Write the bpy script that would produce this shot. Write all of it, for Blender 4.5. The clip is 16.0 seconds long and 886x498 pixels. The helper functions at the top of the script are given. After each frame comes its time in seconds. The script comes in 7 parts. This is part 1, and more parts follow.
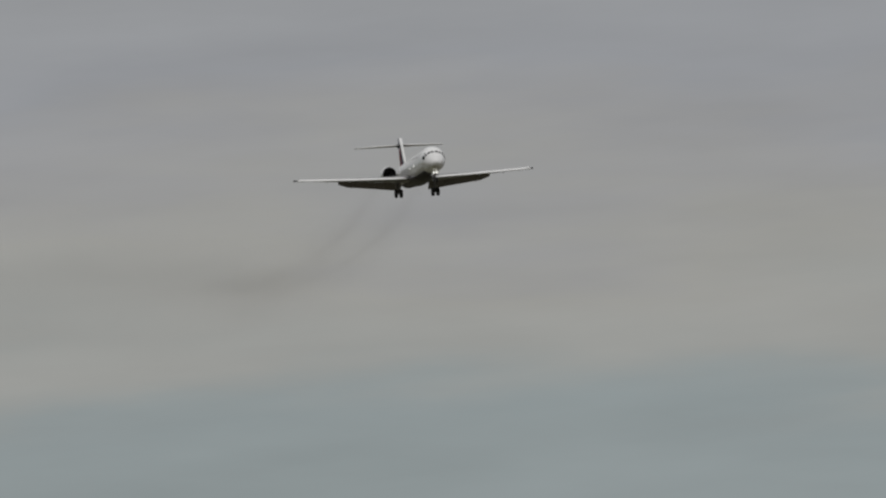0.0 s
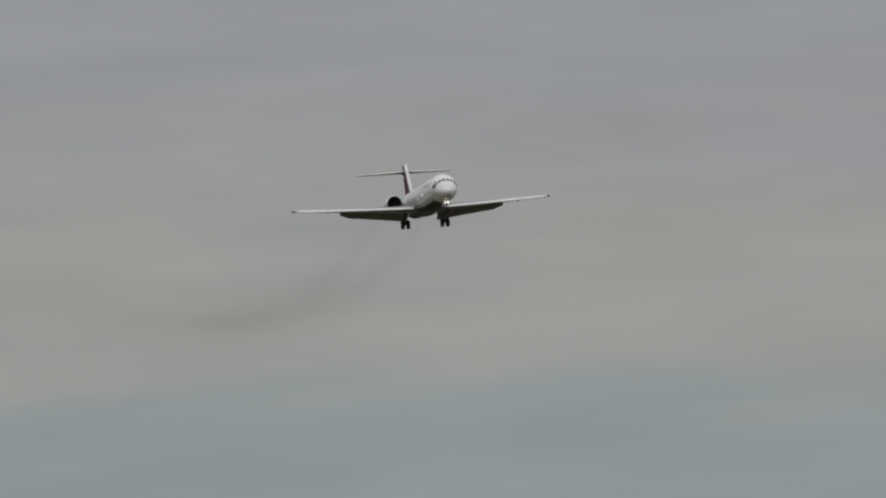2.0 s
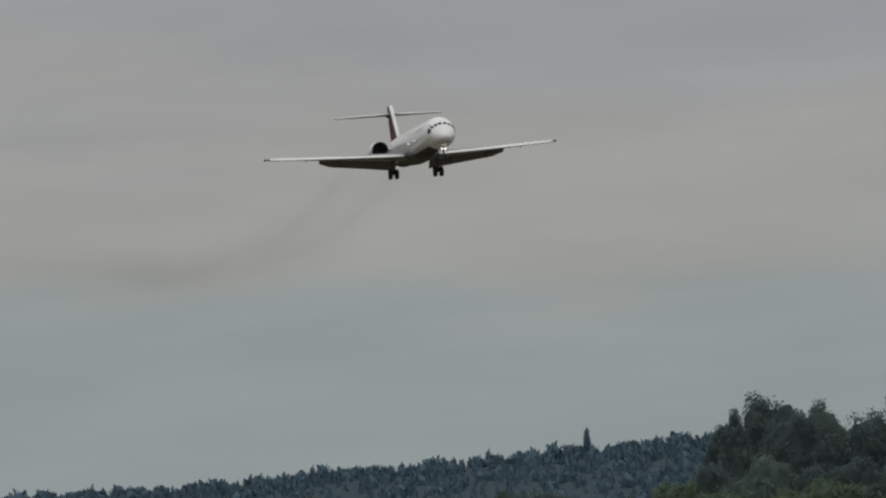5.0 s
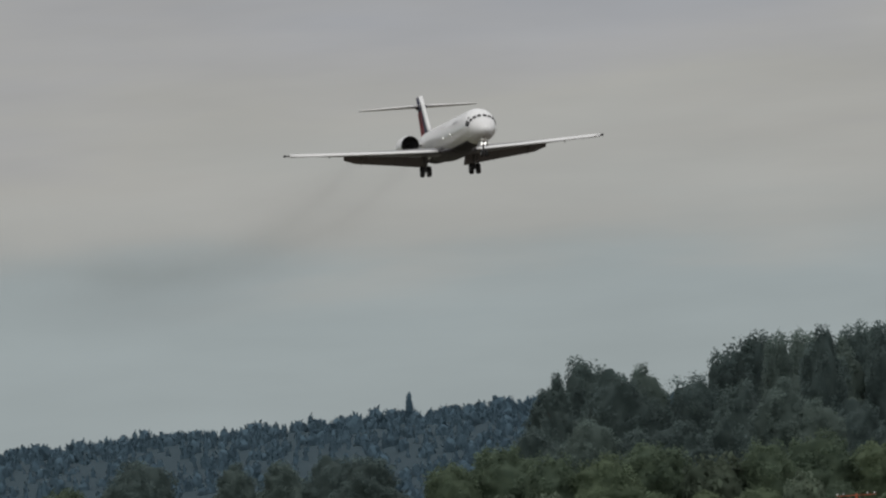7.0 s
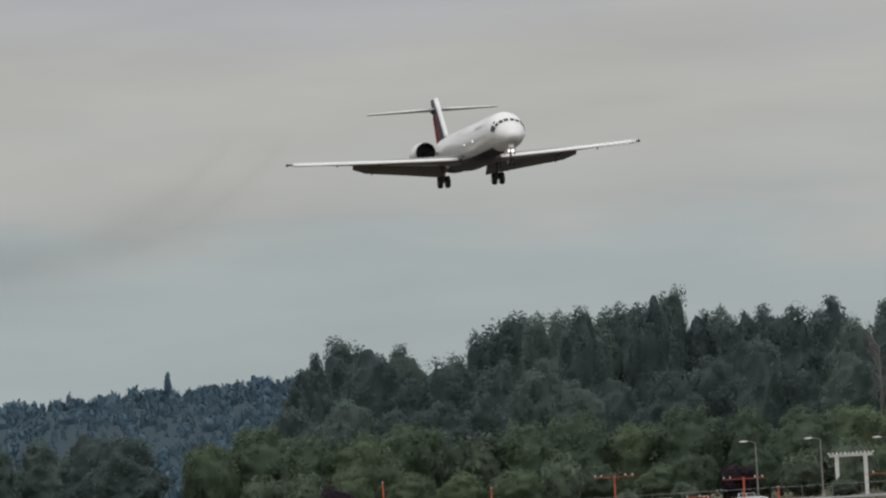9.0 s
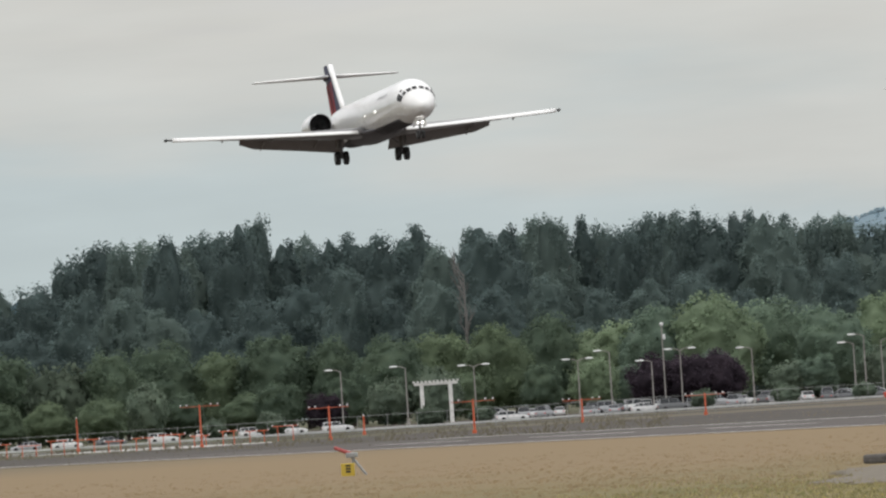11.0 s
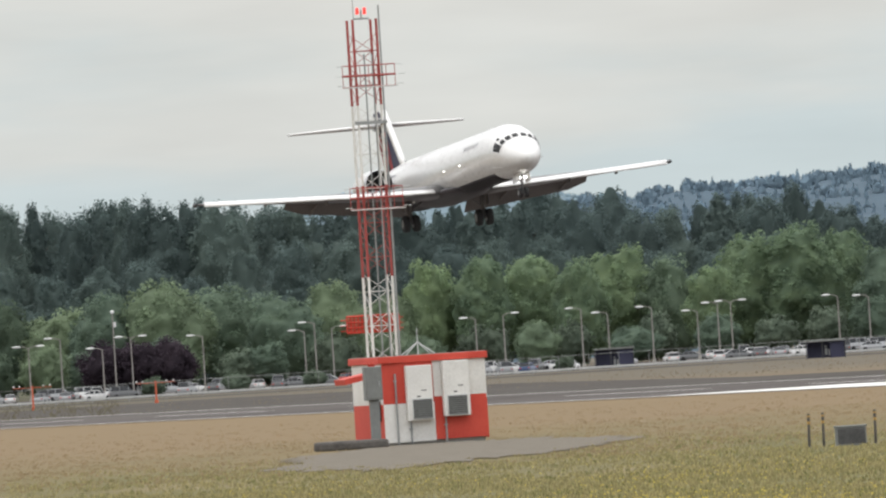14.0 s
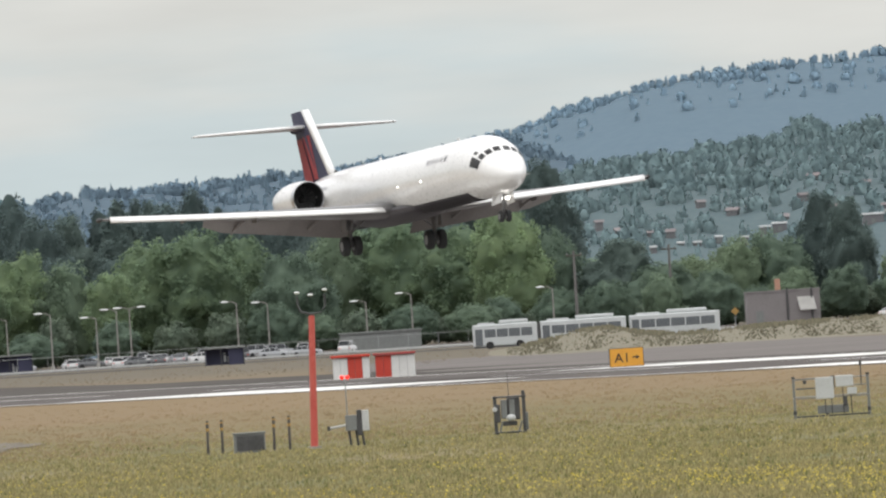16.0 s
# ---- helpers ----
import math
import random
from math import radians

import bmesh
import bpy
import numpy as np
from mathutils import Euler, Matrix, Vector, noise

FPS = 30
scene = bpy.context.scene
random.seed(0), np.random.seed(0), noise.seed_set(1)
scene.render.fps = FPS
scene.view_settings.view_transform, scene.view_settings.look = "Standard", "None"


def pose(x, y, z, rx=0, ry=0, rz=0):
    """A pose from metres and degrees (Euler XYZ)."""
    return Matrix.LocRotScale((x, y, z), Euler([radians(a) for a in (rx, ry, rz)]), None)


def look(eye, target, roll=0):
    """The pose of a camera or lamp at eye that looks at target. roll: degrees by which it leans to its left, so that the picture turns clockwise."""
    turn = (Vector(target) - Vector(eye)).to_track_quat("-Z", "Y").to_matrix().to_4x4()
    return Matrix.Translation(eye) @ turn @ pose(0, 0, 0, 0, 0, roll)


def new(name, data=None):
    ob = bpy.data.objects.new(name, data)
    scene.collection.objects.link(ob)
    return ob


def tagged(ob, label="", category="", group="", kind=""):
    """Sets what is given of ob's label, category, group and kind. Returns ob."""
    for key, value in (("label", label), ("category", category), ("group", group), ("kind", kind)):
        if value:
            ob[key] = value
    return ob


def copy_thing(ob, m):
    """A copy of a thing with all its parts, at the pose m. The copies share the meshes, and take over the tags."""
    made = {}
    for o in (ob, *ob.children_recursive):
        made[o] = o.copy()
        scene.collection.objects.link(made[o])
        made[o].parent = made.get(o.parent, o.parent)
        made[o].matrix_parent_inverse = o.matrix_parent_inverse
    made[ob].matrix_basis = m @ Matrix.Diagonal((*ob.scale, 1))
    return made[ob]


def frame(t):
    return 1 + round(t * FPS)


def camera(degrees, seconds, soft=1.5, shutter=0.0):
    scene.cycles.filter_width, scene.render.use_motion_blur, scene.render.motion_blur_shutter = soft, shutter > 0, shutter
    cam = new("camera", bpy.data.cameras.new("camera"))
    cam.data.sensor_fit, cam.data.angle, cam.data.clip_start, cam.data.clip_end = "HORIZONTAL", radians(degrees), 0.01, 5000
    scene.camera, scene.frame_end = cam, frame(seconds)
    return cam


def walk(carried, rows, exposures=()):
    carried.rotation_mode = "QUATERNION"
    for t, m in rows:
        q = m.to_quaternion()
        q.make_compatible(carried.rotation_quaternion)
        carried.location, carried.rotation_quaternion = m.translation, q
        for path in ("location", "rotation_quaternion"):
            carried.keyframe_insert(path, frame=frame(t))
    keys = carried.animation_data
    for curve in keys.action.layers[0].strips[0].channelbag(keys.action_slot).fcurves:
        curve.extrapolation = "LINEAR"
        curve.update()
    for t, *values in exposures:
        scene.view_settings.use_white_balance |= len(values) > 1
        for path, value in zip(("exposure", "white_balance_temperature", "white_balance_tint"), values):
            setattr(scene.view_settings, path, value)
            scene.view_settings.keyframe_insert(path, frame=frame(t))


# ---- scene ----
EYE = (0.0, 0.0, 3.3)
cam = camera(3.4546, 16.0, soft=2.3)

# seconds, pan to the right, tilt up, lean to the right, in degrees: a long lens on one spot
CAM = [
    (0.0, -7.4082, 1.6757, 3.700),
    (0.5, -7.3589, 1.6399, 3.700),
    (1.0, -7.3031, 1.6817, 3.700),
    (1.5, -7.1859, 1.7550, 3.700),
    (2.0, -6.8929, 1.6897, 3.700),
    (2.5, -6.7595, 1.5914, 3.700),
    (3.0, -6.6808, 1.4664, 3.701),
    (3.5, -6.4788, 1.4638, 3.687),
    (3.7, -6.3134, 1.4691, 3.700),
    (5.8, -5.6523, 1.1882, 3.646),
    (6.0, -5.5356, 1.1856, 3.694),
    (6.3, -5.3970, 1.1769, 3.706),
    (6.5, -5.3268, 1.1577, 3.714),
    (6.8, -5.2427, 1.1212, 3.725),
    (7.0, -5.1992, 1.1014, 3.732),
    (7.3, -5.0515, 1.0573, 3.730),
    (7.5, -5.0254, 1.0554, 3.729),
    (7.8, -4.8643, 1.0200, 3.766),
    (8.0, -4.7488, 1.0261, 3.790),
    (8.2, -4.6349, 1.0118, 3.688),
    (10.3, -3.3650, 0.7963, 3.743),
    (10.5, -3.1285, 0.7274, 3.798),
    (10.8, -2.8625, 0.6458, 3.728),
    (11.0, -2.6661, 0.5900, 3.681),
    (11.3, -2.4373, 0.5590, 3.701),
    (11.5, -2.2111, 0.5315, 3.715),
    (11.8, -2.0905, 0.5539, 3.728),
    (12.0, -1.9174, 0.5806, 3.737),
    (12.3, -1.7590, 0.6218, 3.739),
    (12.5, -1.5722, 0.6475, 3.741),
    (12.8, -1.4304, 0.6510, 3.702),
    (13.0, -1.2631, 0.6302, 3.676),
    (13.3, -1.0164, 0.5438, 3.677),
    (13.5, -0.8373, 0.4867, 3.677),
    (13.8, -0.6487, 0.4217, 3.663),
    (14.0, -0.5319, 0.4061, 3.653),
    (14.3, -0.2556, 0.3503, 3.666),
    (14.5, 0.0000, 0.3372, 3.674),
    (14.8, 0.3225, 0.3137, 3.664),
    (15.0, 0.5461, 0.3165, 3.657),
    (15.3, 0.9011, 0.3187, 3.646),
    (15.5, 1.1562, 0.3148, 3.639),
    (15.8, 1.5471, 0.2902, 3.658),
    (16.0, 1.8097, 0.2845, 3.671),
]


def aim(pan, tilt, lean):
    return pose(*EYE, 90 + tilt, 0, -pan) @ pose(0, 0, 0, 0, 0, -lean)


EXPOSURE = [(0.0, -1.12), (3.5, -1.11), (7.0, -0.88), (8.2, -0.75), (10.5, -0.34), (12.0, 0.03), (12.6, -0.10), (13.4, -0.12), (14.0, 0.03), (16.0, 0.03)]
walk(cam, [(t, aim(p, q, r)) for t, p, q, r in CAM], EXPOSURE)

# the airliner's way: seconds, x, y, z, heading, nose up, right wing down
FLIGHT = [
    (0.0, -262.70, 1997.65, 73.15, 14.37, 2.16, -0.24),
    (1.0, -244.36, 1925.57, 68.93, 14.40, 2.13, -0.00),
    (1.5, -235.19, 1889.52, 66.82, 14.42, 2.11, 0.11),
    (2.0, -226.02, 1853.46, 64.71, 14.44, 2.09, 0.22),
    (2.5, -216.85, 1817.40, 62.59, 14.45, 2.08, 0.34),
    (3.0, -207.68, 1781.34, 60.48, 14.47, 2.06, 0.45),
    (3.5, -198.61, 1745.27, 58.44, 14.49, 2.04, 0.57),
    (6.0, -152.74, 1564.83, 47.33, 14.37, 2.25, 0.48),
    (6.5, -143.63, 1528.73, 45.14, 14.35, 2.29, 0.46),
    (7.0, -134.43, 1492.62, 43.06, 14.33, 2.33, 0.44),
    (7.5, -125.14, 1456.51, 41.18, 14.25, 2.35, 0.52),
    (8.0, -115.95, 1420.39, 39.22, 14.18, 2.38, 0.62),
    (10.5, -70.15, 1239.71, 28.91, 13.62, 2.65, 0.96),
    (11.0, -61.25, 1203.56, 26.68, 13.50, 2.70, 1.02),
    (11.5, -52.28, 1167.40, 24.49, 13.49, 2.88, 1.17),
    (12.0, -43.36, 1131.24, 22.46, 13.48, 3.06, 1.30),
    (12.5, -34.57, 1095.08, 20.39, 13.47, 3.24, 1.44),
    (13.0, -25.79, 1058.90, 18.51, 13.55, 3.36, 1.57),
    (13.5, -17.15, 1022.73, 16.64, 13.76, 3.32, 1.66),
    (14.0, -8.62, 986.54, 15.16, 13.96, 3.30, 1.76),
    (14.5, -0.20, 950.35, 13.95, 14.16, 3.26, 1.85),
    (15.0, 7.78, 914.16, 12.85, 14.49, 2.98, 1.57),
    (15.5, 15.96, 877.96, 11.84, 14.83, 2.69, 1.27),
    (16.0, 23.99, 841.76, 10.97, 15.15, 2.41, 0.99),
]

# ---------------------------------------------------------------- world and sun
def sky_world():
    w = bpy.data.worlds.new("overcast_sky")
    scene.world = w
    w.use_nodes = True
    nt = w.node_tree
    n, l = nt.nodes, nt.links
    n.clear()
    out = n.new("ShaderNodeOutputWorld")
    bg = n.new("ShaderNodeBackground")
    l.new(bg.outputs[0], out.inputs[0])
    tc = n.new("ShaderNodeTexCoord")
    sep = n.new("ShaderNodeSeparateXYZ")
    l.new(tc.outputs["Generated"], sep.inputs[0])
    # streaked cloud sheet: wide across, thin upwards
    mp = n.new("ShaderNodeMapping")
    mp.inputs["Scale"].default_value = (20, 20, 110)
    mp.inputs["Rotation"].default_value = (0, radians(-1.6), 0)
    l.new(tc.outputs["Generated"], mp.inputs[0])
    no = n.new("ShaderNodeTexNoise")
    no.inputs["Scale"].default_value = 1.0
    no.inputs["Detail"].default_value = 5
    no.inputs["Roughness"].default_value = 0.48
    l.new(mp.outputs[0], no.inputs["Vector"])
    mul = n.new("ShaderNodeMath")
    mul.operation = "MULTIPLY_ADD"
    mul.inputs[1].default_value = 0.030
    mul.inputs[2].default_value = -0.015
    l.new(no.outputs["Fac"], mul.inputs[0])
    add = n.new("ShaderNodeMath")
    l.new(sep.outputs["Z"], add.inputs[0])
    l.new(mul.outputs[0], add.inputs[1])
    # slow slope of the cloud edge across the view
    sl = n.new("ShaderNodeMath")
    sl.operation = "MULTIPLY_ADD"
    sl.inputs[1].default_value = 0.034
    l.new(sep.outputs["X"], sl.inputs[0])
    l.new(add.outputs[0], sl.inputs[2])
    mr = n.new("ShaderNodeMapRange")
    mr.inputs["From Min"].default_value = 0.0
    mr.inputs["From Max"].default_value = 0.5
    l.new(sl.outputs[0], mr.inputs["Value"])
    cr = n.new("ShaderNodeValToRGB")
    el = cr.color_ramp
    stops = [(0.0, (0.582, 0.666, 0.68)), (0.026, (0.585, 0.666, 0.685)), (0.037, (0.688, 0.703, 0.680)), (0.051, (0.722, 0.720, 0.688)),
             (0.062, (0.675, 0.680, 0.695)), (0.070, (0.640, 0.660, 0.705)), (0.12, (0.68, 0.69, 0.70)), (0.4, (1.05, 1.06, 1.08)), (1.0, (1.75, 1.76, 1.78))]
    while len(el.elements) < len(stops):
        el.elements.new(0.5)
    for e, (p, c) in zip(el.elements, stops):
        e.position, e.color = p, (*c, 1)
    l.new(mr.outputs[0], cr.inputs[0])
    sky = n.new("ShaderNodeTexSky")
    sky.sky_type = "NISHITA"
    sky.sun_disc = False
    sky.sun_elevation, sky.sun_rotation = radians(75), radians(212)
    sc = n.new("ShaderNodeMixRGB")
    sc.blend_type = "MULTIPLY"
    sc.inputs[0].default_value = 1
    sc.inputs[2].default_value = (0.1, 0.1, 0.1, 1)
    l.new(sky.outputs[0], sc.inputs[1])
    mix = n.new("ShaderNodeMixRGB")
    mix.inputs[0].default_value = 0.94
    l.new(sc.outputs[0], mix.inputs[1])
    l.new(cr.outputs[0], mix.inputs[2])
    # fine mottling of the cloud
    no2 = n.new("ShaderNodeTexNoise")
    no2.inputs["Scale"].default_value = 2.6
    no2.inputs["Detail"].default_value = 4
    l.new(mp.outputs[0], no2.inputs["Vector"])
    mm = n.new("ShaderNodeMapRange")
    mm.inputs["To Min"].default_value = 0.89
    mm.inputs["To Max"].default_value = 1.11
    l.new(no2.outputs["Fac"], mm.inputs["Value"])
    m2 = n.new("ShaderNodeMixRGB")
    m2.blend_type = "MULTIPLY"
    m2.inputs[0].default_value = 1
    l.new(mix.outputs[0], m2.inputs[1])
    l.new(mm.outputs[0], m2.inputs[2])
    l.new(m2.outputs[0], bg.inputs["Color"])
    bg.inputs["Strength"].default_value = 1.0


sky_world()
sun_data = bpy.data.lights.new("sun", "SUN")
sun_data.energy, sun_data.angle, sun_data.color = 0.8, radians(25), (1.0, 0.95, 0.88)
sun = new("sun", sun_data)
sun.matrix_world = look((0, 0, 100), (16, 26, 100 - 112))


# ---------------------------------------------------------------- materials
def mat(name, a, b=None, rough=0.7, metal=0.0, scale=2.0, fine=14.0, bump=0.0, per_object=0.0, per_island=0.0, coat=0.0, sheen=0.5):
    """A procedural surface: colour a broken towards b at two scales, with roughness change and fine relief."""
    m = bpy.data.materials.new(name)
    m.use_nodes = True
    nt = m.node_tree
    n, l = nt.nodes, nt.links
    bs = n["Principled BSDF"]
    b = b or tuple(c * 0.8 for c in a)
    geo = n.new("ShaderNodeTexCoord")
    n1 = n.new("ShaderNodeTexNoise")
    n1.inputs["Scale"].default_value, n1.inputs["Detail"].default_value = scale, 4
    n2 = n.new("ShaderNodeTexNoise")
    n2.inputs["Scale"].default_value, n2.inputs["Detail"].default_value = fine, 3
    l.new(geo.outputs["Object"], n1.inputs["Vector"])
    l.new(geo.outputs["Object"], n2.inputs["Vector"])
    mx = n.new("ShaderNodeMath")
    mx.operation = "MULTIPLY_ADD"
    mx.inputs[1].default_value = 0.45
    l.new(n2.outputs["Fac"], mx.inputs[0])
    h = n.new("ShaderNodeMath")
    h.operation = "MULTIPLY"
    h.inputs[1].default_value = 0.6
    l.new(n1.outputs["Fac"], h.inputs[0])
    l.new(h.outputs[0], mx.inputs[2])
    ramp = n.new("ShaderNodeValToRGB")
    ramp.color_ramp.elements[0].position, ramp.color_ramp.elements[1].position = 0.36, 0.68
    ramp.color_ramp.elements[0].color, ramp.color_ramp.elements[1].color = (*a, 1), (*b, 1)
    l.new(mx.outputs[0], ramp.inputs[0])
    col = ramp.outputs[0]
    for amount, node, sock in ((per_object, "ShaderNodeObjectInfo", "Random"), (per_island, "ShaderNodeNewGeometry", "Random Per Island")):
        if amount:
            src = n.new(node)
            mr = n.new("ShaderNodeMapRange")
            mr.inputs["To Min"].default_value, mr.inputs["To Max"].default_value = 1 - amount, 1 + amount
            l.new(src.outputs[sock], mr.inputs["Value"])
            mu = n.new("ShaderNodeMixRGB")
            mu.blend_type = "MULTIPLY"
            mu.inputs[0].default_value = 1
            l.new(col, mu.inputs[1])
            l.new(mr.outputs[0], mu.inputs[2])
            col = mu.outputs[0]
    l.new(col, bs.inputs["Base Color"])
    rr = n.new("ShaderNodeMapRange")
    rr.inputs["To Min"].default_value, rr.inputs["To Max"].default_value = max(rough - 0.08, 0.03), min(rough + 0.1, 1)
    l.new(n2.outputs["Fac"], rr.inputs["Value"])
    l.new(rr.outputs[0], bs.inputs["Roughness"])
    bs.inputs["Metallic"].default_value = metal
    bs.inputs["Specular IOR Level"].default_value = sheen
    if coat:
        bs.inputs["Coat Weight"].default_value, bs.inputs["Coat Roughness"].default_value = coat, 0.08
    if bump:
        bp = n.new("ShaderNodeBump")
        bp.inputs["Strength"].default_value, bp.inputs["Distance"].default_value = 0.6, bump
        l.new(n2.outputs["Fac"], bp.inputs["Height"])
        l.new(bp.outputs[0], bs.inputs["Normal"])
    return m


def leaf_mat(name, a, b, spread=0.35, tree=0.2, pass_light=0.5, hue=0.0):
    """Leaves: matt, with light coming through them; hue: how far single trees lean to yellow-green."""
    m = mat(name, a, b, rough=0.8, scale=0.25, fine=0.8, per_island=spread, per_object=tree)
    nt = m.node_tree
    n, l = nt.nodes, nt.links
    bs = n["Principled BSDF"]
    bs.inputs["Specular IOR Level"].default_value = 0.08
    col = bs.inputs["Base Color"].links[0].from_socket
    if hue:
        info = n.new("ShaderNodeObjectInfo")
        mr = n.new("ShaderNodeMapRange")
        mr.inputs["From Min"].default_value, mr.inputs["To Max"].default_value = 0.45, hue
        l.new(info.outputs["Random"], mr.inputs["Value"])
        mu = n.new("ShaderNodeMixRGB")
        mu.inputs[2].default_value = (b[0] * 1.7, b[1] * 1.45, b[2] * 0.75, 1)
        l.new(mr.outputs[0], mu.inputs[0])
        l.new(col, mu.inputs[1])
        col = mu.outputs[0]
        l.new(col, bs.inputs["Base Color"])
    # each bough is a little lighter or darker, yellower or bluer than the next; crown insides carry painted shade
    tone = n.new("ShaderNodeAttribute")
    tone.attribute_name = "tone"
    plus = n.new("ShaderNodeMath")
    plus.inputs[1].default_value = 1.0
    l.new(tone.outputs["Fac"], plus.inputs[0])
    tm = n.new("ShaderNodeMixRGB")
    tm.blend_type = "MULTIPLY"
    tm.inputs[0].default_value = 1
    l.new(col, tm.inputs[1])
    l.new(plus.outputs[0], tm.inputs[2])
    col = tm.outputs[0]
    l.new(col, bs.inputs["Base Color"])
    tl = n.new("ShaderNodeBsdfTranslucent")
    l.new(col, tl.inputs["Color"])
    mx = n.new("ShaderNodeMixShader")
    mx.inputs[0].default_value = pass_light
    out = n["Material Output"]
    l.new(bs.outputs[0], mx.inputs[1])
    l.new(tl.outputs[0], mx.inputs[2])
    l.new(mx.outputs[0], out.inputs["Surface"])
    return m


def glow(name, color, strength):
    m = bpy.data.materials.new(name)
    m.use_nodes = True
    bs = m.node_tree.nodes["Principled BSDF"]
    bs.inputs["Base Color"].default_value = (*color, 1)
    bs.inputs["Emission Color"].default_value = (*color, 1)
    bs.inputs["Emission Strength"].default_value = strength
    return m


PAINT_WHITE = mat("aircraft_white_paint", (0.76, 0.755, 0.74), (0.68, 0.672, 0.655), rough=0.28, scale=0.5, fine=6, coat=0.5)
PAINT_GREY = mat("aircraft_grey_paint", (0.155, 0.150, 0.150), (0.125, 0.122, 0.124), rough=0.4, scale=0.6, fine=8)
FLAP_GREY = mat("flap_grey_paint", (0.170, 0.153, 0.148), (0.135, 0.122, 0.118), rough=0.55, scale=0.8, fine=9)
TITLE_GREY = mat("faint_title_grey", (0.52, 0.52, 0.54), (0.47, 0.47, 0.49), rough=0.3)
PAINT_NAVY = mat("navy_paint", (0.034, 0.036, 0.066), (0.046, 0.046, 0.080), rough=0.55, scale=0.7, fine=8, sheen=0.25)
PAINT_RED = mat("fin_red_paint", (0.46, 0.066, 0.074), (0.52, 0.098, 0.10), rough=0.5, scale=0.8, fine=8)
BELLY_DARK = mat("belly_dark_paint", (0.030, 0.027, 0.032), (0.045, 0.04, 0.045), rough=0.5, scale=0.7, fine=8)
BARE_METAL = mat("bare_metal", (0.62, 0.62, 0.63), (0.5, 0.5, 0.5), rough=0.28, metal=0.9, scale=2, fine=15)
FAN_DARK = mat("fan_dark", (0.03, 0.03, 0.032), (0.05, 0.05, 0.05), rough=0.5, metal=0.4)
TYRE = mat("tyre_rubber", (0.018, 0.018, 0.019), (0.03, 0.03, 0.03), rough=0.85, scale=4, fine=30)
COCKPIT = mat("cockpit_glass", (0.055, 0.055, 0.058), (0.075, 0.072, 0.072), rough=0.15)
LIGHT_ON = glow("landing_light_on", (1.0, 0.98, 0.93), 4.0)
HUT_RED = mat("weathered_red_paint", (0.47, 0.036, 0.02), (0.54, 0.062, 0.036), rough=0.6, scale=0.9, fine=12, bump=0.002)
HUT_WHITE = mat("weathered_white_paint", (0.74, 0.73, 0.70), (0.60, 0.59, 0.56), rough=0.6, scale=0.9, fine=12, bump=0.002)
STEEL = mat("galvanised_steel", (0.36, 0.37, 0.37), (0.25, 0.26, 0.26), rough=0.5, metal=0.6, scale=3, fine=20)
STEEL_DARK = mat("dark_steel", (0.09, 0.09, 0.09), (0.05, 0.05, 0.05), rough=0.6, metal=0.3, scale=3, fine=20)
BOX_GREY = mat("grey_cabinet_paint", (0.20, 0.21, 0.20), (0.15, 0.155, 0.15), rough=0.6, scale=2, fine=15)
BOX_LIGHT = mat("pale_cabinet_paint", (0.52, 0.53, 0.52), (0.42, 0.43, 0.42), rough=0.55, scale=2, fine=15)
POLE_RED = mat("red_pole_paint", (0.44, 0.06, 0.045), (0.52, 0.11, 0.085), rough=0.6, scale=1.2, fine=10)
TOWER_RED = mat("tower_red_paint", (0.29, 0.04, 0.035), (0.36, 0.075, 0.065), rough=0.6, scale=2, fine=12)
LAMP_RED = glow("obstruction_light_on", (1.0, 0.03, 0.02), 0.9)
LAMP_POLE = mat("lamp_pole_concrete", (0.30, 0.28, 0.26), (0.23, 0.215, 0.20), rough=0.8, scale=1.5, fine=8)
LAMP_HEAD = mat("lamp_head_white", (0.72, 0.73, 0.72), (0.6, 0.6, 0.6), rough=0.4)
ORANGE_MAST = mat("orange_mast_paint", (0.48, 0.085, 0.03), (0.56, 0.13, 0.06), rough=0.6, scale=1.5, fine=10)
CONCRETE = mat("concrete", (0.36, 0.35, 0.32), (0.26, 0.25, 0.23), rough=0.9, scale=0.8, fine=9, bump=0.004)
GRAVEL = mat("grey_gravel", (0.185, 0.160, 0.130), (0.125, 0.112, 0.088), sheen=0.1, rough=0.95, scale=0.8, fine=6, bump=0.05)
ASPHALT = mat("runway_asphalt", (0.118, 0.105, 0.098), (0.082, 0.074, 0.069), sheen=0.03, rough=0.9, scale=0.05, fine=0.8, bump=0.004)
ASPHALT_OLD = mat("old_asphalt", (0.165, 0.149, 0.14), (0.125, 0.113, 0.105), sheen=0.05, rough=0.92, scale=0.04, fine=0.6, bump=0.004)
LINE_WHITE = mat("runway_white_paint", (0.78, 0.77, 0.74), (0.55, 0.54, 0.51), rough=0.7, scale=0.15, fine=1.1)
SIGN_YELLOW = mat("sign_yellow", (0.62, 0.30, 0.025), (0.55, 0.25, 0.02), rough=0.5)
BAND_YELLOW = mat("faded_yellow_band", (0.36, 0.22, 0.06), (0.28, 0.17, 0.05), rough=0.7)
SLAB_DARK = mat("dark_worn_slab", (0.075, 0.07, 0.066), (0.13, 0.12, 0.11), rough=0.95, scale=1.5, fine=9, bump=0.02, sheen=0.1)
MARKER_YELLOW = mat("marker_yellow", (0.50, 0.36, 0.04), (0.42, 0.30, 0.03), rough=0.6)
SIGN_BLACK = mat("sign_black", (0.015, 0.014, 0.012), rough=0.6)
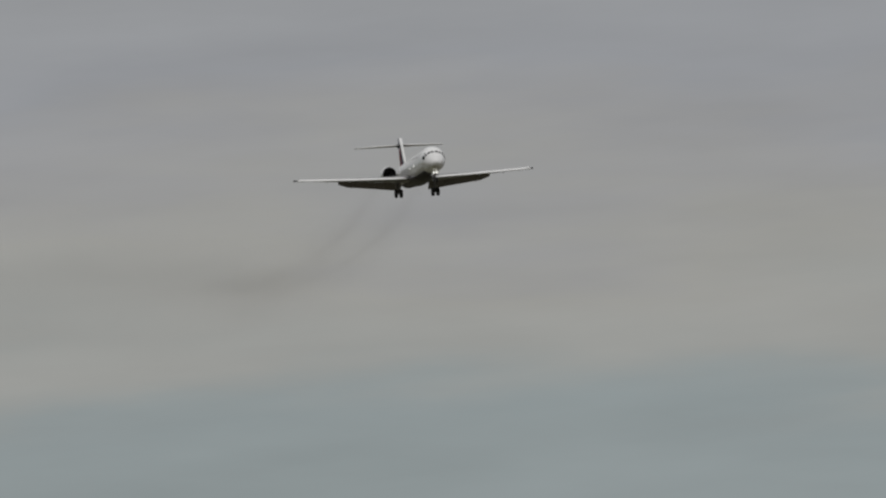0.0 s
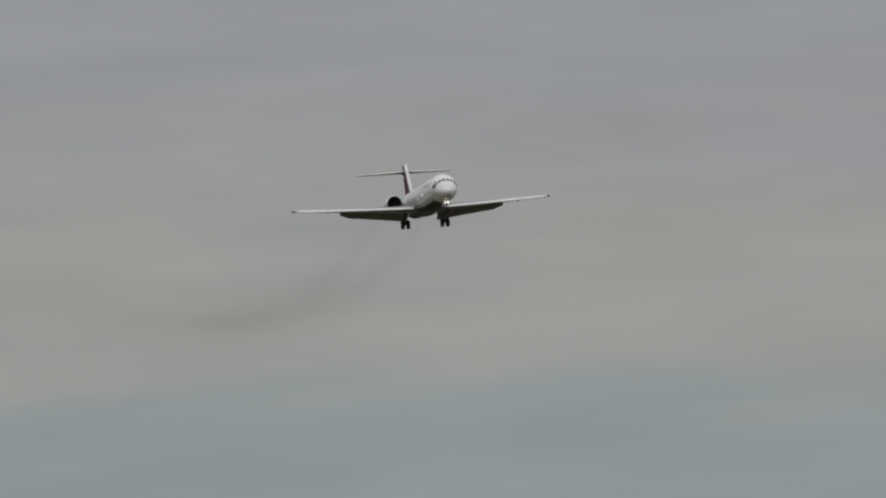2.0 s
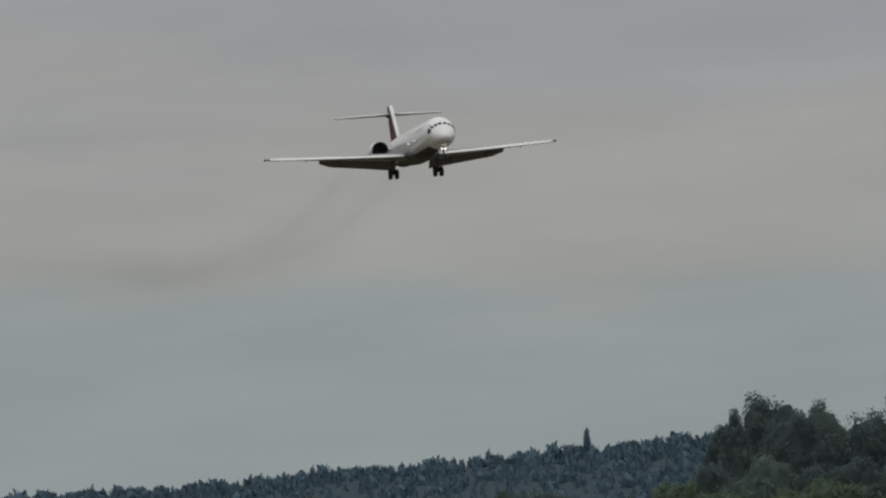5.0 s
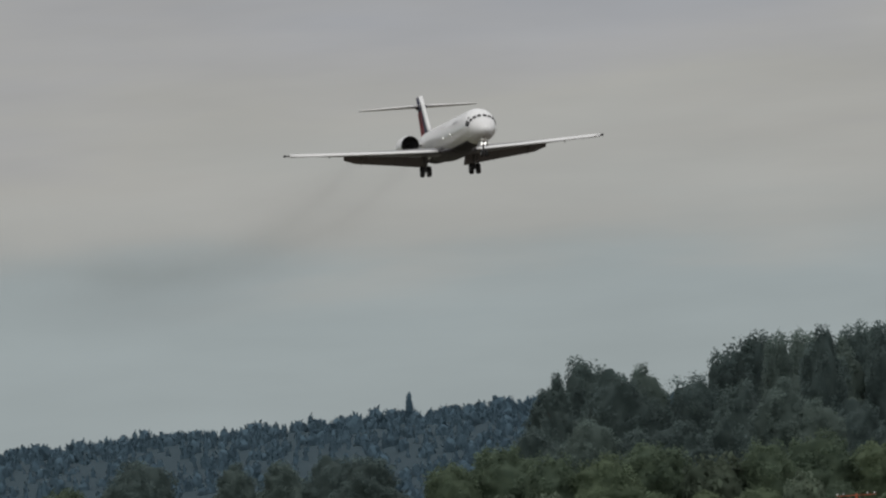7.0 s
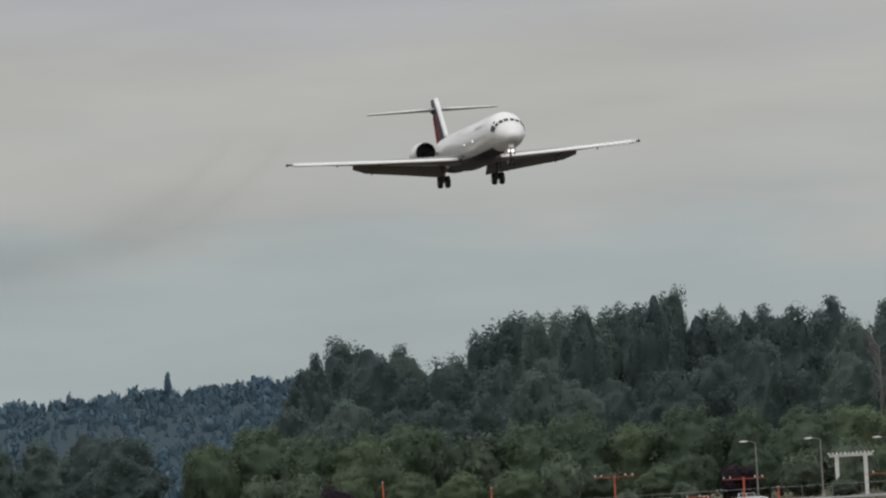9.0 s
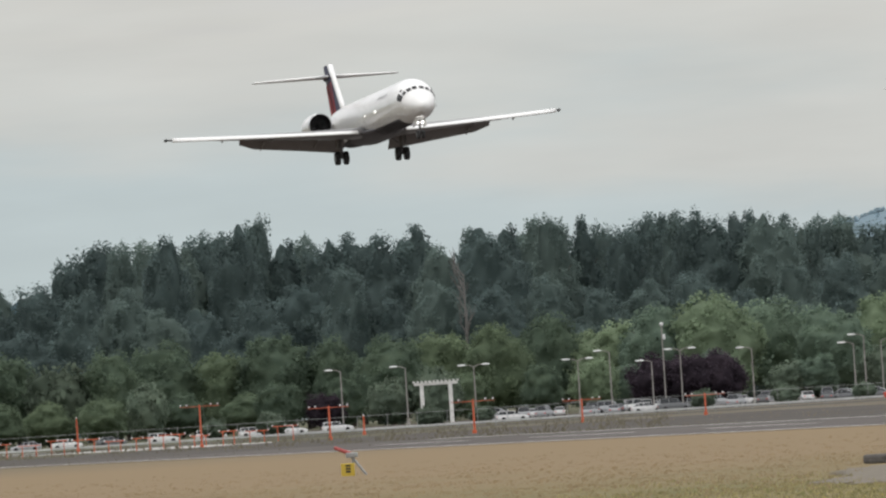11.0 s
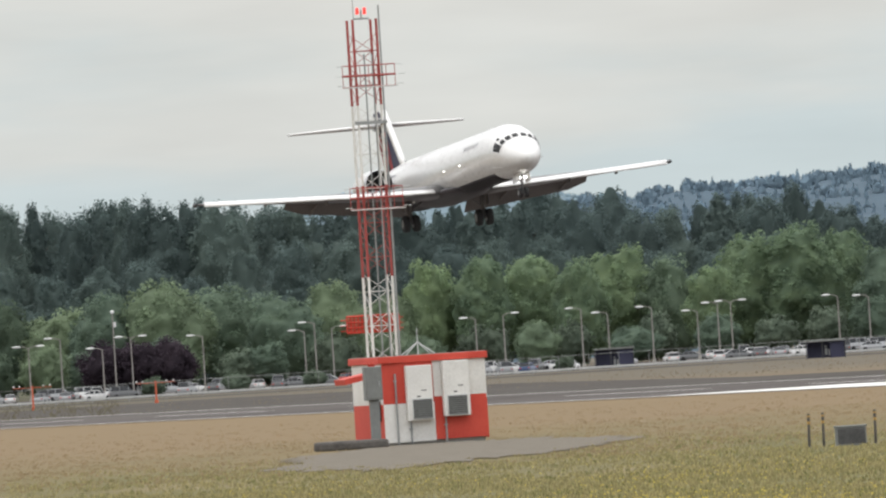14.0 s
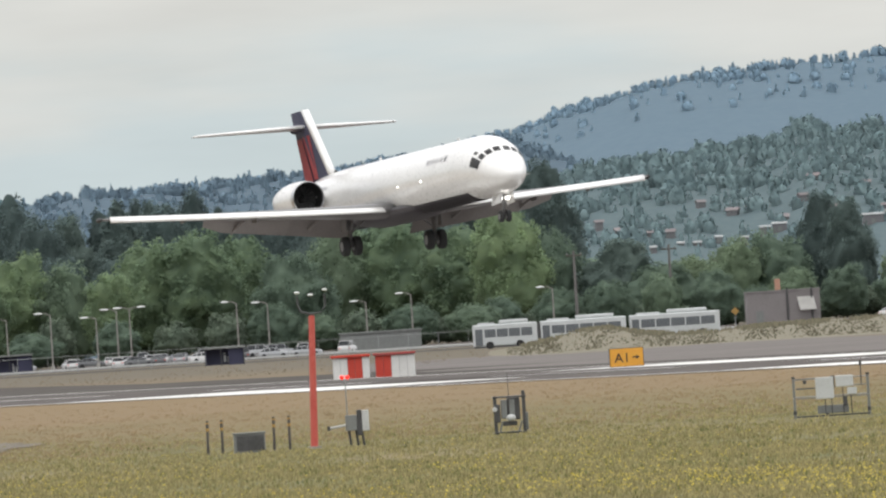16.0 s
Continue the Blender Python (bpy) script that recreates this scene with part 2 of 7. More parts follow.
BARK = mat("bark", (0.10, 0.085, 0.07), (0.06, 0.05, 0.045), rough=0.95, scale=1, fine=6, bump=0.03)
BARK_PALE = mat("pale_dead_wood", (0.16, 0.155, 0.145), (0.11, 0.105, 0.10), rough=0.9, scale=1, fine=6)
# cottonwood, round tree and ash leaves lifted towards blue-grey: haze painted into colour
LEAF_DARK = leaf_mat("hazed_cottonwood_leaves", (0.108, 0.150, 0.146), (0.130, 0.174, 0.164), 0.06, 0.16, hue=0.12)
LEAF_MID = leaf_mat("round_tree_leaves", (0.146, 0.204, 0.158), (0.178, 0.240, 0.174), 0.06, 0.14, hue=0.26)
LEAF_LIGHT = leaf_mat("ash_leaves", (0.160, 0.228, 0.158), (0.206, 0.278, 0.164), 0.06, 0.14, hue=0.16)
# dimmer copy of the round tree leaves: weaker light painted into the western ones
LEAF_ROUND_DIM = leaf_mat("dimmed_round_tree_leaves", (0.098, 0.138, 0.102), (0.132, 0.176, 0.118), 0.06, 0.14, hue=0.2)
LEAF_PLUM = leaf_mat("plum_leaves", (0.050, 0.040, 0.052), (0.066, 0.05, 0.062))
LEAF_BUSH = leaf_mat("bush_leaves", (0.105, 0.138, 0.104), (0.132, 0.164, 0.118))
LEAF_FIELD = leaf_mat("field_weed_leaves", (0.115, 0.104, 0.076), (0.130, 0.116, 0.085), 0.2, 0.2, pass_light=0.25)
LEAF_STRIP = leaf_mat("dry_strip_grass", (0.185, 0.155, 0.110), (0.205, 0.170, 0.122), 0.15, 0.2, pass_light=0.25)
# far-off woods and hills, with the blue haze between painted into their colour
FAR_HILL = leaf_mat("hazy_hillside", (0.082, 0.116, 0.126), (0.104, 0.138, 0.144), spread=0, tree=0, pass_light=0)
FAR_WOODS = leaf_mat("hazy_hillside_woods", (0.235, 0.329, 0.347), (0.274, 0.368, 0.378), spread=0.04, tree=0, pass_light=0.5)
MID_HILL = leaf_mat("haze_blue_ridge", (0.076, 0.110, 0.140), (0.096, 0.132, 0.162), spread=0, tree=0, pass_light=0)
MID_WOODS = leaf_mat("haze_blue_ridge_woods", (0.222, 0.316, 0.395), (0.253, 0.347, 0.422), spread=0.05, tree=0, pass_light=0.5)
LEFT_HILL = leaf_mat("haze_blue_left_hill", (0.038, 0.060, 0.073), (0.046, 0.070, 0.083), spread=0, tree=0, pass_light=0)
LEFT_WOODS = leaf_mat("haze_blue_left_hill_woods", (0.124, 0.200, 0.256), (0.146, 0.228, 0.282), spread=0.05, tree=0, pass_light=0.5)
BLUE_HILL = leaf_mat("haze_blue_distant_hill", (0.100, 0.146, 0.184), (0.114, 0.160, 0.196), spread=0, tree=0, pass_light=0)
PALE_HILL = leaf_mat("haze_pale_distant_hill", (0.150, 0.205, 0.238), (0.160, 0.214, 0.246), spread=0, tree=0, pass_light=0)
PALE_WOODS = leaf_mat("haze_pale_distant_woods", (0.36, 0.49, 0.56), (0.38, 0.51, 0.58), spread=0.03, tree=0, pass_light=0.5)
BLUE_WOODS = leaf_mat("haze_blue_distant_woods", (0.309, 0.444, 0.556), (0.337, 0.472, 0.577), spread=0.03, tree=0, pass_light=0.5)



def ground_mat():
    m = mat("dry_airfield_grass", (0.158, 0.124, 0.074), (0.138, 0.112, 0.062), rough=0.95, scale=0.09, fine=0.9, bump=0.03)
    nt = m.node_tree
    n, l = nt.nodes, nt.links
    bs = n["Principled BSDF"]
    bs.inputs["Specular IOR Level"].default_value = 0.1
    old = bs.inputs["Base Color"].links[0].from_socket
    geo = n.new("ShaderNodeNewGeometry")
    sep = n.new("ShaderNodeSeparateXYZ")
    l.new(geo.outputs["Position"], sep.inputs[0])
    no = n.new("ShaderNodeTexNoise")
    no.inputs["Scale"].default_value, no.inputs["Detail"].default_value = 0.025, 5
    mp = n.new("ShaderNodeMapping")
    mp.inputs["Scale"].default_value = (1.0, 0.28, 1.0)
    l.new(geo.outputs["Position"], mp.inputs[0])
    l.new(mp.outputs[0], no.inputs["Vector"])
    ad = n.new("ShaderNodeMath")
    ad.operation = "MULTIPLY_ADD"
    ad.inputs[1].default_value = 260
    l.new(no.outputs["Fac"], ad.inputs[0])
    l.new(sep.outputs["Y"], ad.inputs[2])
    mr = n.new("ShaderNodeMapRange")
    mr.inputs["From Min"].default_value, mr.inputs["From Max"].default_value = 460, 760
    l.new(ad.outputs[0], mr.inputs["Value"])
    # greener, damper turf close by; straw further out
    ramp = n.new("ShaderNodeValToRGB")
    e = ramp.color_ramp.elements
    e[0].position, e[0].color = 0.0, (0.140, 0.130, 0.058, 1)
    e[1].position, e[1].color = 1.0, (0.196, 0.140, 0.080, 1)
    mid = e.new(0.42)
    mid.color = (0.155, 0.130, 0.060, 1)
    # the weeds mix greys the far grass: distance haze painted into its colour
    far = n.new("ShaderNodeMapRange")
    far.inputs["From Min"].default_value, far.inputs["From Max"].default_value = 950, 1500
    l.new(sep.outputs["Y"], far.inputs["Value"])
    weeds = n.new("ShaderNodeMixRGB")
    weeds.inputs[2].default_value = (0.122, 0.105, 0.079, 1)
    l.new(far.outputs[0], weeds.inputs[0])
    l.new(mr.outputs[0], ramp.inputs[0])
    mx = n.new("ShaderNodeMixRGB")
    mx.blend_type = "MIX"
    mx.inputs[0].default_value = 0.82
    l.new(old, mx.inputs[1])
    l.new(ramp.outputs[0], mx.inputs[2])
    l.new(mx.outputs[0], weeds.inputs[1])
    # damper, greener field to the west beyond the runway
    west = n.new("ShaderNodeMapRange")
    west.inputs["From Min"].default_value, west.inputs["From Max"].default_value = -45, -115
    l.new(sep.outputs["X"], west.inputs["Value"])
    both = n.new("ShaderNodeMath")
    both.operation = "MULTIPLY"
    l.new(west.outputs[0], both.inputs[0])
    l.new(far.outputs[0], both.inputs[1])
    damp = n.new("ShaderNodeMixRGB")
    damp.inputs[2].default_value = (0.082, 0.080, 0.050, 1)
    l.new(both.outputs[0], damp.inputs[0])
    l.new(weeds.outputs[0], damp.inputs[1])
    # patches of greener turf and of bleached straw in the near field
    near = n.new("ShaderNodeMapRange")
    near.inputs["From Min"].default_value, near.inputs["From Max"].default_value = 640, 330
    l.new(sep.outputs["Y"], near.inputs["Value"])
    col = damp.outputs[0]
    for scale, lo, hi, paint, most in (((0.10, 0.012, 1), 0.50, 0.64, (0.088, 0.098, 0.038, 1), 0.75), ((0.16, 0.017, 1), 0.54, 0.66, (0.225, 0.172, 0.100, 1), 0.7), ((1.6, 0.10, 1), 0.50, 0.68, (0.095, 0.092, 0.040, 1), 0.55)):
        pm = n.new("ShaderNodeMapping")
        pm.inputs["Scale"].default_value = scale
        pm.inputs["Location"].default_value = (scale[0] * 37, scale[1] * 900, 0)
        l.new(geo.outputs["Position"], pm.inputs[0])
        pn = n.new("ShaderNodeTexNoise")
        pn.inputs["Scale"].default_value, pn.inputs["Detail"].default_value = 1.0, 5
        l.new(pm.outputs[0], pn.inputs["Vector"])
        pr = n.new("ShaderNodeMapRange")
        pr.inputs["From Min"].default_value, pr.inputs["From Max"].default_value, pr.inputs["To Max"].default_value = lo, hi, most
        l.new(pn.outputs["Fac"], pr.inputs["Value"])
        both = n.new("ShaderNodeMath")
        both.operation = "MULTIPLY"
        l.new(pr.outputs[0], both.inputs[0])
        l.new(near.outputs[0], both.inputs[1])
        px = n.new("ShaderNodeMixRGB")
        px.inputs[2].default_value = paint
        l.new(both.outputs[0], px.inputs[0])
        l.new(col, px.inputs[1])
        col = px.outputs[0]
    l.new(col, bs.inputs["Base Color"])
    return m


GRASS = ground_mat()
ASPHALT_DARK = mat("dark_patched_asphalt", (0.095, 0.086, 0.078), (0.065, 0.059, 0.053), rough=0.95, scale=0.05, fine=0.5, sheen=0.03)
BLADE = leaf_mat("green_grass_blades", (0.200, 0.180, 0.082), (0.27, 0.23, 0.11), spread=0.38, pass_light=0.25)
STRAW = leaf_mat("dry_grass_blades", (0.25, 0.185, 0.105), (0.29, 0.215, 0.125), spread=0.2, pass_light=0.25)
WEED = leaf_mat("green_weed_blades", (0.120, 0.128, 0.05), (0.165, 0.160, 0.068), spread=0.35, pass_light=0.25)
FLOWER = leaf_mat("yellow_flowers", (0.48, 0.37, 0.05), (0.58, 0.47, 0.09), spread=0.25, pass_light=0.25)


# ---------------------------------------------------------------- mesh helpers
def mesh_of(name, bm, material, smooth=False):
    me = bpy.data.meshes.new(name)
    bmesh.ops.recalc_face_normals(bm, faces=bm.faces)
    if smooth:
        for f in bm.faces:
            f.smooth = True
    bm.to_mesh(me)
    bm.free()
    me.materials.append(material)
    return me


def part(name, bm, material, parent, label="", smooth=False, at=None):
    ob = new(name, mesh_of(name, bm, material, smooth))
    ob.parent = parent
    if at is not None:
        ob.matrix_basis = at
    return tagged(ob, label)


def thing(name, m, label, category, group="", kind=""):
    ob = new(name)
    ob.matrix_basis = m
    ob.empty_display_size = 0.5
    return tagged(ob, label, category, group, kind)


def box(bm, x0, x1, y0, y1, z0, z1, bevel=0.0):
    made = bmesh.ops.create_cube(bm, size=1, matrix=Matrix.LocRotScale(((x0 + x1) / 2, (y0 + y1) / 2, (z0 + z1) / 2), None, (x1 - x0, y1 - y0, z1 - z0)))
    if bevel:
        edges = list({e for v in made["verts"] for e in v.link_edges})
        bmesh.ops.bevel(bm, geom=edges, offset=bevel, segments=2, affect="EDGES", profile=0.5)
    return bm


def rod(bm, a, b, r, r2=None, seg=8, caps=True):
    a, b = Vector(a), Vector(b)
    d = b - a
    m = Matrix.Translation((a + b) / 2) @ d.to_track_quat("Z", "Y").to_matrix().to_4x4()
    bmesh.ops.create_cone(bm, cap_ends=caps, segments=seg, radius1=r, radius2=r if r2 is None else r2, depth=d.length, matrix=m)
    return bm


def loft(bm, rings, close_ends=True):
    rows = [[bm.verts.new(p) for p in ring] for ring in rings]
    k = len(rows[0])
    for a, b in zip(rows, rows[1:]):
        for i in range(k):
            bm.faces.new((a[i], a[(i + 1) % k], b[(i + 1) % k], b[i]))
    if close_ends:
        bm.faces.new(rows[0][::-1])
        bm.faces.new(rows[-1])
    return bm


def B():
    return bmesh.new()


def spot(bearing, dist, z=0.0):
    """A place at a bearing in thousandths right of straight ahead."""
    return Vector((dist * bearing / 1000, dist, z))


# runway axes: s along the landing direction, m across it to the far side
S_AXIS, M_AXIS, R0 = Vector((0.2473, -0.9689, 0)), Vector((0.9689, 0.2473, 0)), Vector((0, 949, 0))
TURN = 14.32


def field(s, m, z=0.0):
    return R0 + S_AXIS * s + M_AXIS * m + Vector((0, 0, z))


def smooth01(t):
    t = min(max(t, 0), 1)
    return t * t * (3 - 2 * t)


def lie(m):
    """The ground falls a little beyond the runway's far edge."""
    return -0.35 * smooth01((m - 23) / 12)


# ---------------------------------------------------------------- ground and pavements
def make_ground():
    ms = [-6000, -2000, -700, -300, -150, -60, -23, 0, 23, 26, 29, 32, 35, 60, 120, 300, 700, 1500, 3000, 6000]
    ss = [-6000, -4000, -2500, -1500, -900, -500, -250, 0, 250, 500, 800, 1500, 3000]
    verts = [field(s, m, lie(m)) for s in ss for m in ms]
    k = len(ms)
    faces = [(i * k + j, i * k + j + 1, (i + 1) * k + j + 1, (i + 1) * k + j) for i in range(len(ss) - 1) for j in range(k - 1)]
    me = bpy.data.meshes.new("ground")
    me.from_pydata(verts, [], faces)
    me.materials.append(GRASS)
    tagged(new("ground", me), "dry straw-coloured airfield grass with greener patches", "ground", kind="structure")


def slab(name, s0, s1, m0, m1, material, lift, label, category, step=40, thick=0.0):
    bm = B()
    n = max(1, int((s1 - s0) / step))
    rows = []
    cross = [m0 + (m1 - m0) * j / 6 for j in range(7)]
    for i in range(n + 1):
        s = s0 + (s1 - s0) * i / n
        rows.append([bm.verts.new(field(s, m, lie(m) + lift)) for m in cross])
    for a, b in zip(rows, rows[1:]):
        for j in range(6):
            bm.faces.new((a[j], a[j + 1], b[j + 1], b[j]))
    ob = new(name, mesh_of(name, bm, material))
    return tagged(ob, label, category, kind="structure")


def make_pavements():
    slab("runway", -330, 1500, -22.5, 22.5, ASPHALT, 0.03, "dark grey asphalt runway with white markings", "runway")
    slab("runway_shoulder", -330, 1500, 22.5, 32, ASPHALT_OLD, 0.022, "worn grey asphalt shoulder beside the runway", "pavement")
    slab("taxiway", -370, 600, 32, 86, ASPHALT_DARK, 0.026, "worn grey asphalt taxiway joining the runway", "taxiway")
    slab("blast_pad", -660, -330, -20, 46, ASPHALT_DARK, 0.024, "grey asphalt blast pad before the runway", "pavement")
    edge = slab("runway_edge_line", -330, 1500, -21.6, -20.6, LINE_WHITE, 0.036, "white painted runway edge line", "marking")
    slab("runway_edge_line", -330, 1500, 20.6, 21.6, LINE_WHITE, 0.036, "white painted runway edge line", "marking")
    for k, (s0, s1, m0, m1) in enumerate([(95, 155, -20.2, -9.0), (95, 155, 9.0, 18.0), (225, 262, -20, -14.0), (330, 372, -20.2, -12.0)]):
        slab("touchdown_marking", s0, s1, m0, m1, LINE_WHITE, 0.036, "white painted touchdown block on the runway", "marking", step=20)
    for k in range(12):
        s = -250 + k * 61
        slab("centre_stripe", s, s + 36.5, -0.45, 0.45, LINE_WHITE, 0.036, "white painted runway centre stripe", "marking", step=20)
    # perimeter road and car park beyond the field
    def area(name, pts, material, label, cat):
        bm = B()
        bm.faces.new([bm.verts.new(p) for p in pts])
        tagged(new(name, mesh_of(name, bm, material)), label, cat, kind="structure")
    z = -0.32
    area("holding_bay", [field(-150, 32.01, z + 0.012), field(-150, 84, z + 0.012), field(-273, 84, z + 0.012), field(-589, 142, z + 0.012), field(-760, 150, z + 0.012), field(-760, 46.01, z + 0.012), field(-371, 46.01, z + 0.012), field(-371, 32.01, z + 0.012)], ASPHALT_DARK, "dark grey asphalt holding bay beside the runway", "apron")
    area("apron", [spot(23, 1280, z), spot(26, 1430, z), spot(48, 1440, z), spot(72, 1200, z), spot(75, 900, z), spot(30, 1090, z)], ASPHALT_OLD, "worn grey asphalt apron beyond the taxiway", "apron")
    area("perimeter_road", [spot(-95, 1880, z), spot(60, 1880, z), spot(60, 1970, z), spot(-95, 1970, z)], ASPHALT_DARK, "grey perimeter road along the fence", "road")
    area("car_park", [spot(-60, 2080, z), spot(60, 2080, z), spot(60, 2480, z), spot(-60, 2480, z)], ASPHALT, "asphalt car park full of cars", "car park")
    area("pale_concrete_strip", [spot(-92, 2060, z), spot(-59, 1650, z), spot(-59, 1760, z), spot(-92, 2330, z)], CONCRETE, "pale concrete strip by the approach lights", "pavement")
    # gravel round the equipment hut
    bm = B()
    random.seed(5)
    ring = []
    for i in range(120):
        a = 2 * math.pi * i / 120
        r = 1 + 0.10 * math.sin(3 * a + 1) + 0.06 * math.sin(7 * a) + random.uniform(-0.09, 0.09)
        ring.append(bm.verts.new((-5.0 + 5.6 * r * math.cos(a) + 0.6 * math.sin(a), 490 + 54 * r * math.sin(a), 0.03)))
    bm.faces.new(ring)
    tagged(new("gravel_pad", mesh_of("gravel_pad", bm, GRAVEL)), "grey gravel pad round the equipment hut", "gravel", kind="structure")


make_ground()
make_pavements()


# ---------------------------------------------------------------- the airliner: x forward, y to its left, z up, 25 m behind the nose
FUSE = [(0.0, 0.03, 0.03, -0.78), (0.12, 0.32, 0.30, -0.77), (0.4, 0.58, 0.50, -0.76), (0.9, 0.87, 0.76, -0.68), (1.4, 1.09, 0.96, -0.58), (2.0, 1.29, 1.20, -0.44), (2.6, 1.43, 1.43, -0.30), (3.3, 1.55, 1.61, -0.17),
        (4.2, 1.63, 1.73, -0.07), (5.4, 1.67, 1.79, -0.01), (6.5, 1.675, 1.80, 0.0), (20, 1.675, 1.80, 0.0), (32.5, 1.675, 1.80, 0.0), (35, 1.62, 1.72, 0.05), (37.5, 1.40, 1.48, 0.18),
        (39.5, 1.08, 1.22, 0.30), (41.3, 0.66, 0.95, 0.42), (42.6, 0.30, 0.72, 0.48), (43.3, 0.06, 0.58, 0.50)]


def nose_x(a):
    """How far forward a station lies: the forward cabin is a little short."""
    return 25 - a - 1.54 * min(max((20 - a) / 20, 0), 1)


def hull(a, phi, out=0.0):
    """A point of the fuselage skin: a metres behind the nose, phi degrees from the top towards the left side."""
    for p, q in zip(FUSE, FUSE[1:]):
        if a <= q[0]:
            break
    t = (a - p[0]) / (q[0] - p[0])
    w, h, zc = (p[i] + (q[i] - p[i]) * t for i in (1, 2, 3))
    r = radians(phi)
    return Vector((nose_x(a), (w + out) * math.sin(r), zc + 0.10 + (h + out) * math.cos(r)))


def skin_patch(bm, a0, a1, p0, p1, out=0.018, na=6, np_=6, slant=0.0):
    rows = []
    for i in range(na + 1):
        row = []
        for j in range(np_ + 1):
            v = j / np_
            a = a0 + (a1 - a0) * i / na + slant * v
            row.append(bm.verts.new(hull(a, p0 + (p1 - p0) * v, out)))
        rows.append(row)
    for r, s in zip(rows, rows[1:]):
        for j in range(np_):
            bm.faces.new((r[j], r[j + 1], s[j + 1], s[j]))
    bmesh.ops.solidify(bm, geom=bm.faces[:], thickness=0.012)
    return bm


def section(le, y, z, chord, thick, n=7, droop=0.0):
    """A wing section ring: le metres behind the nose."""
    pts = []
    for i in range(n + 1):
        u = (i / n) ** 1.6
        pts.append((u, 1))
    up = [(u, thick * (1.48 * math.sqrt(u) - 0.63 * u - 1.76 * u * u + 1.42 * u ** 3 - 0.51 * u ** 4) * 2.0) for u, _ in pts]
    ring = [Vector((25 - le - u * chord, y, z + h * 0.62 - droop * u * u)) for u, h in up]
    ring += [Vector((25 - le - u * chord, y, z - h * 0.42 - droop * u * u)) for u, h in reversed(up[1:-1])]
    return ring


def wing_at(y):
    """Leading edge, height, chord and thickness of the wing at y metres from the middle."""
    t = (y - 1.4) / (16.43 - 1.4)
    le = 20.35 + (28.45 - 20.35) * t
    z = -1.28 + 1.02 * t + 0.10 * t * t
    te = 28.0 if y < 5.6 else 28.0 + (29.75 - 28.0) * (y - 5.6) / (16.43 - 5.6)
    c = te - le
    return le, z, c, c * (0.115 - 0.02 * t)


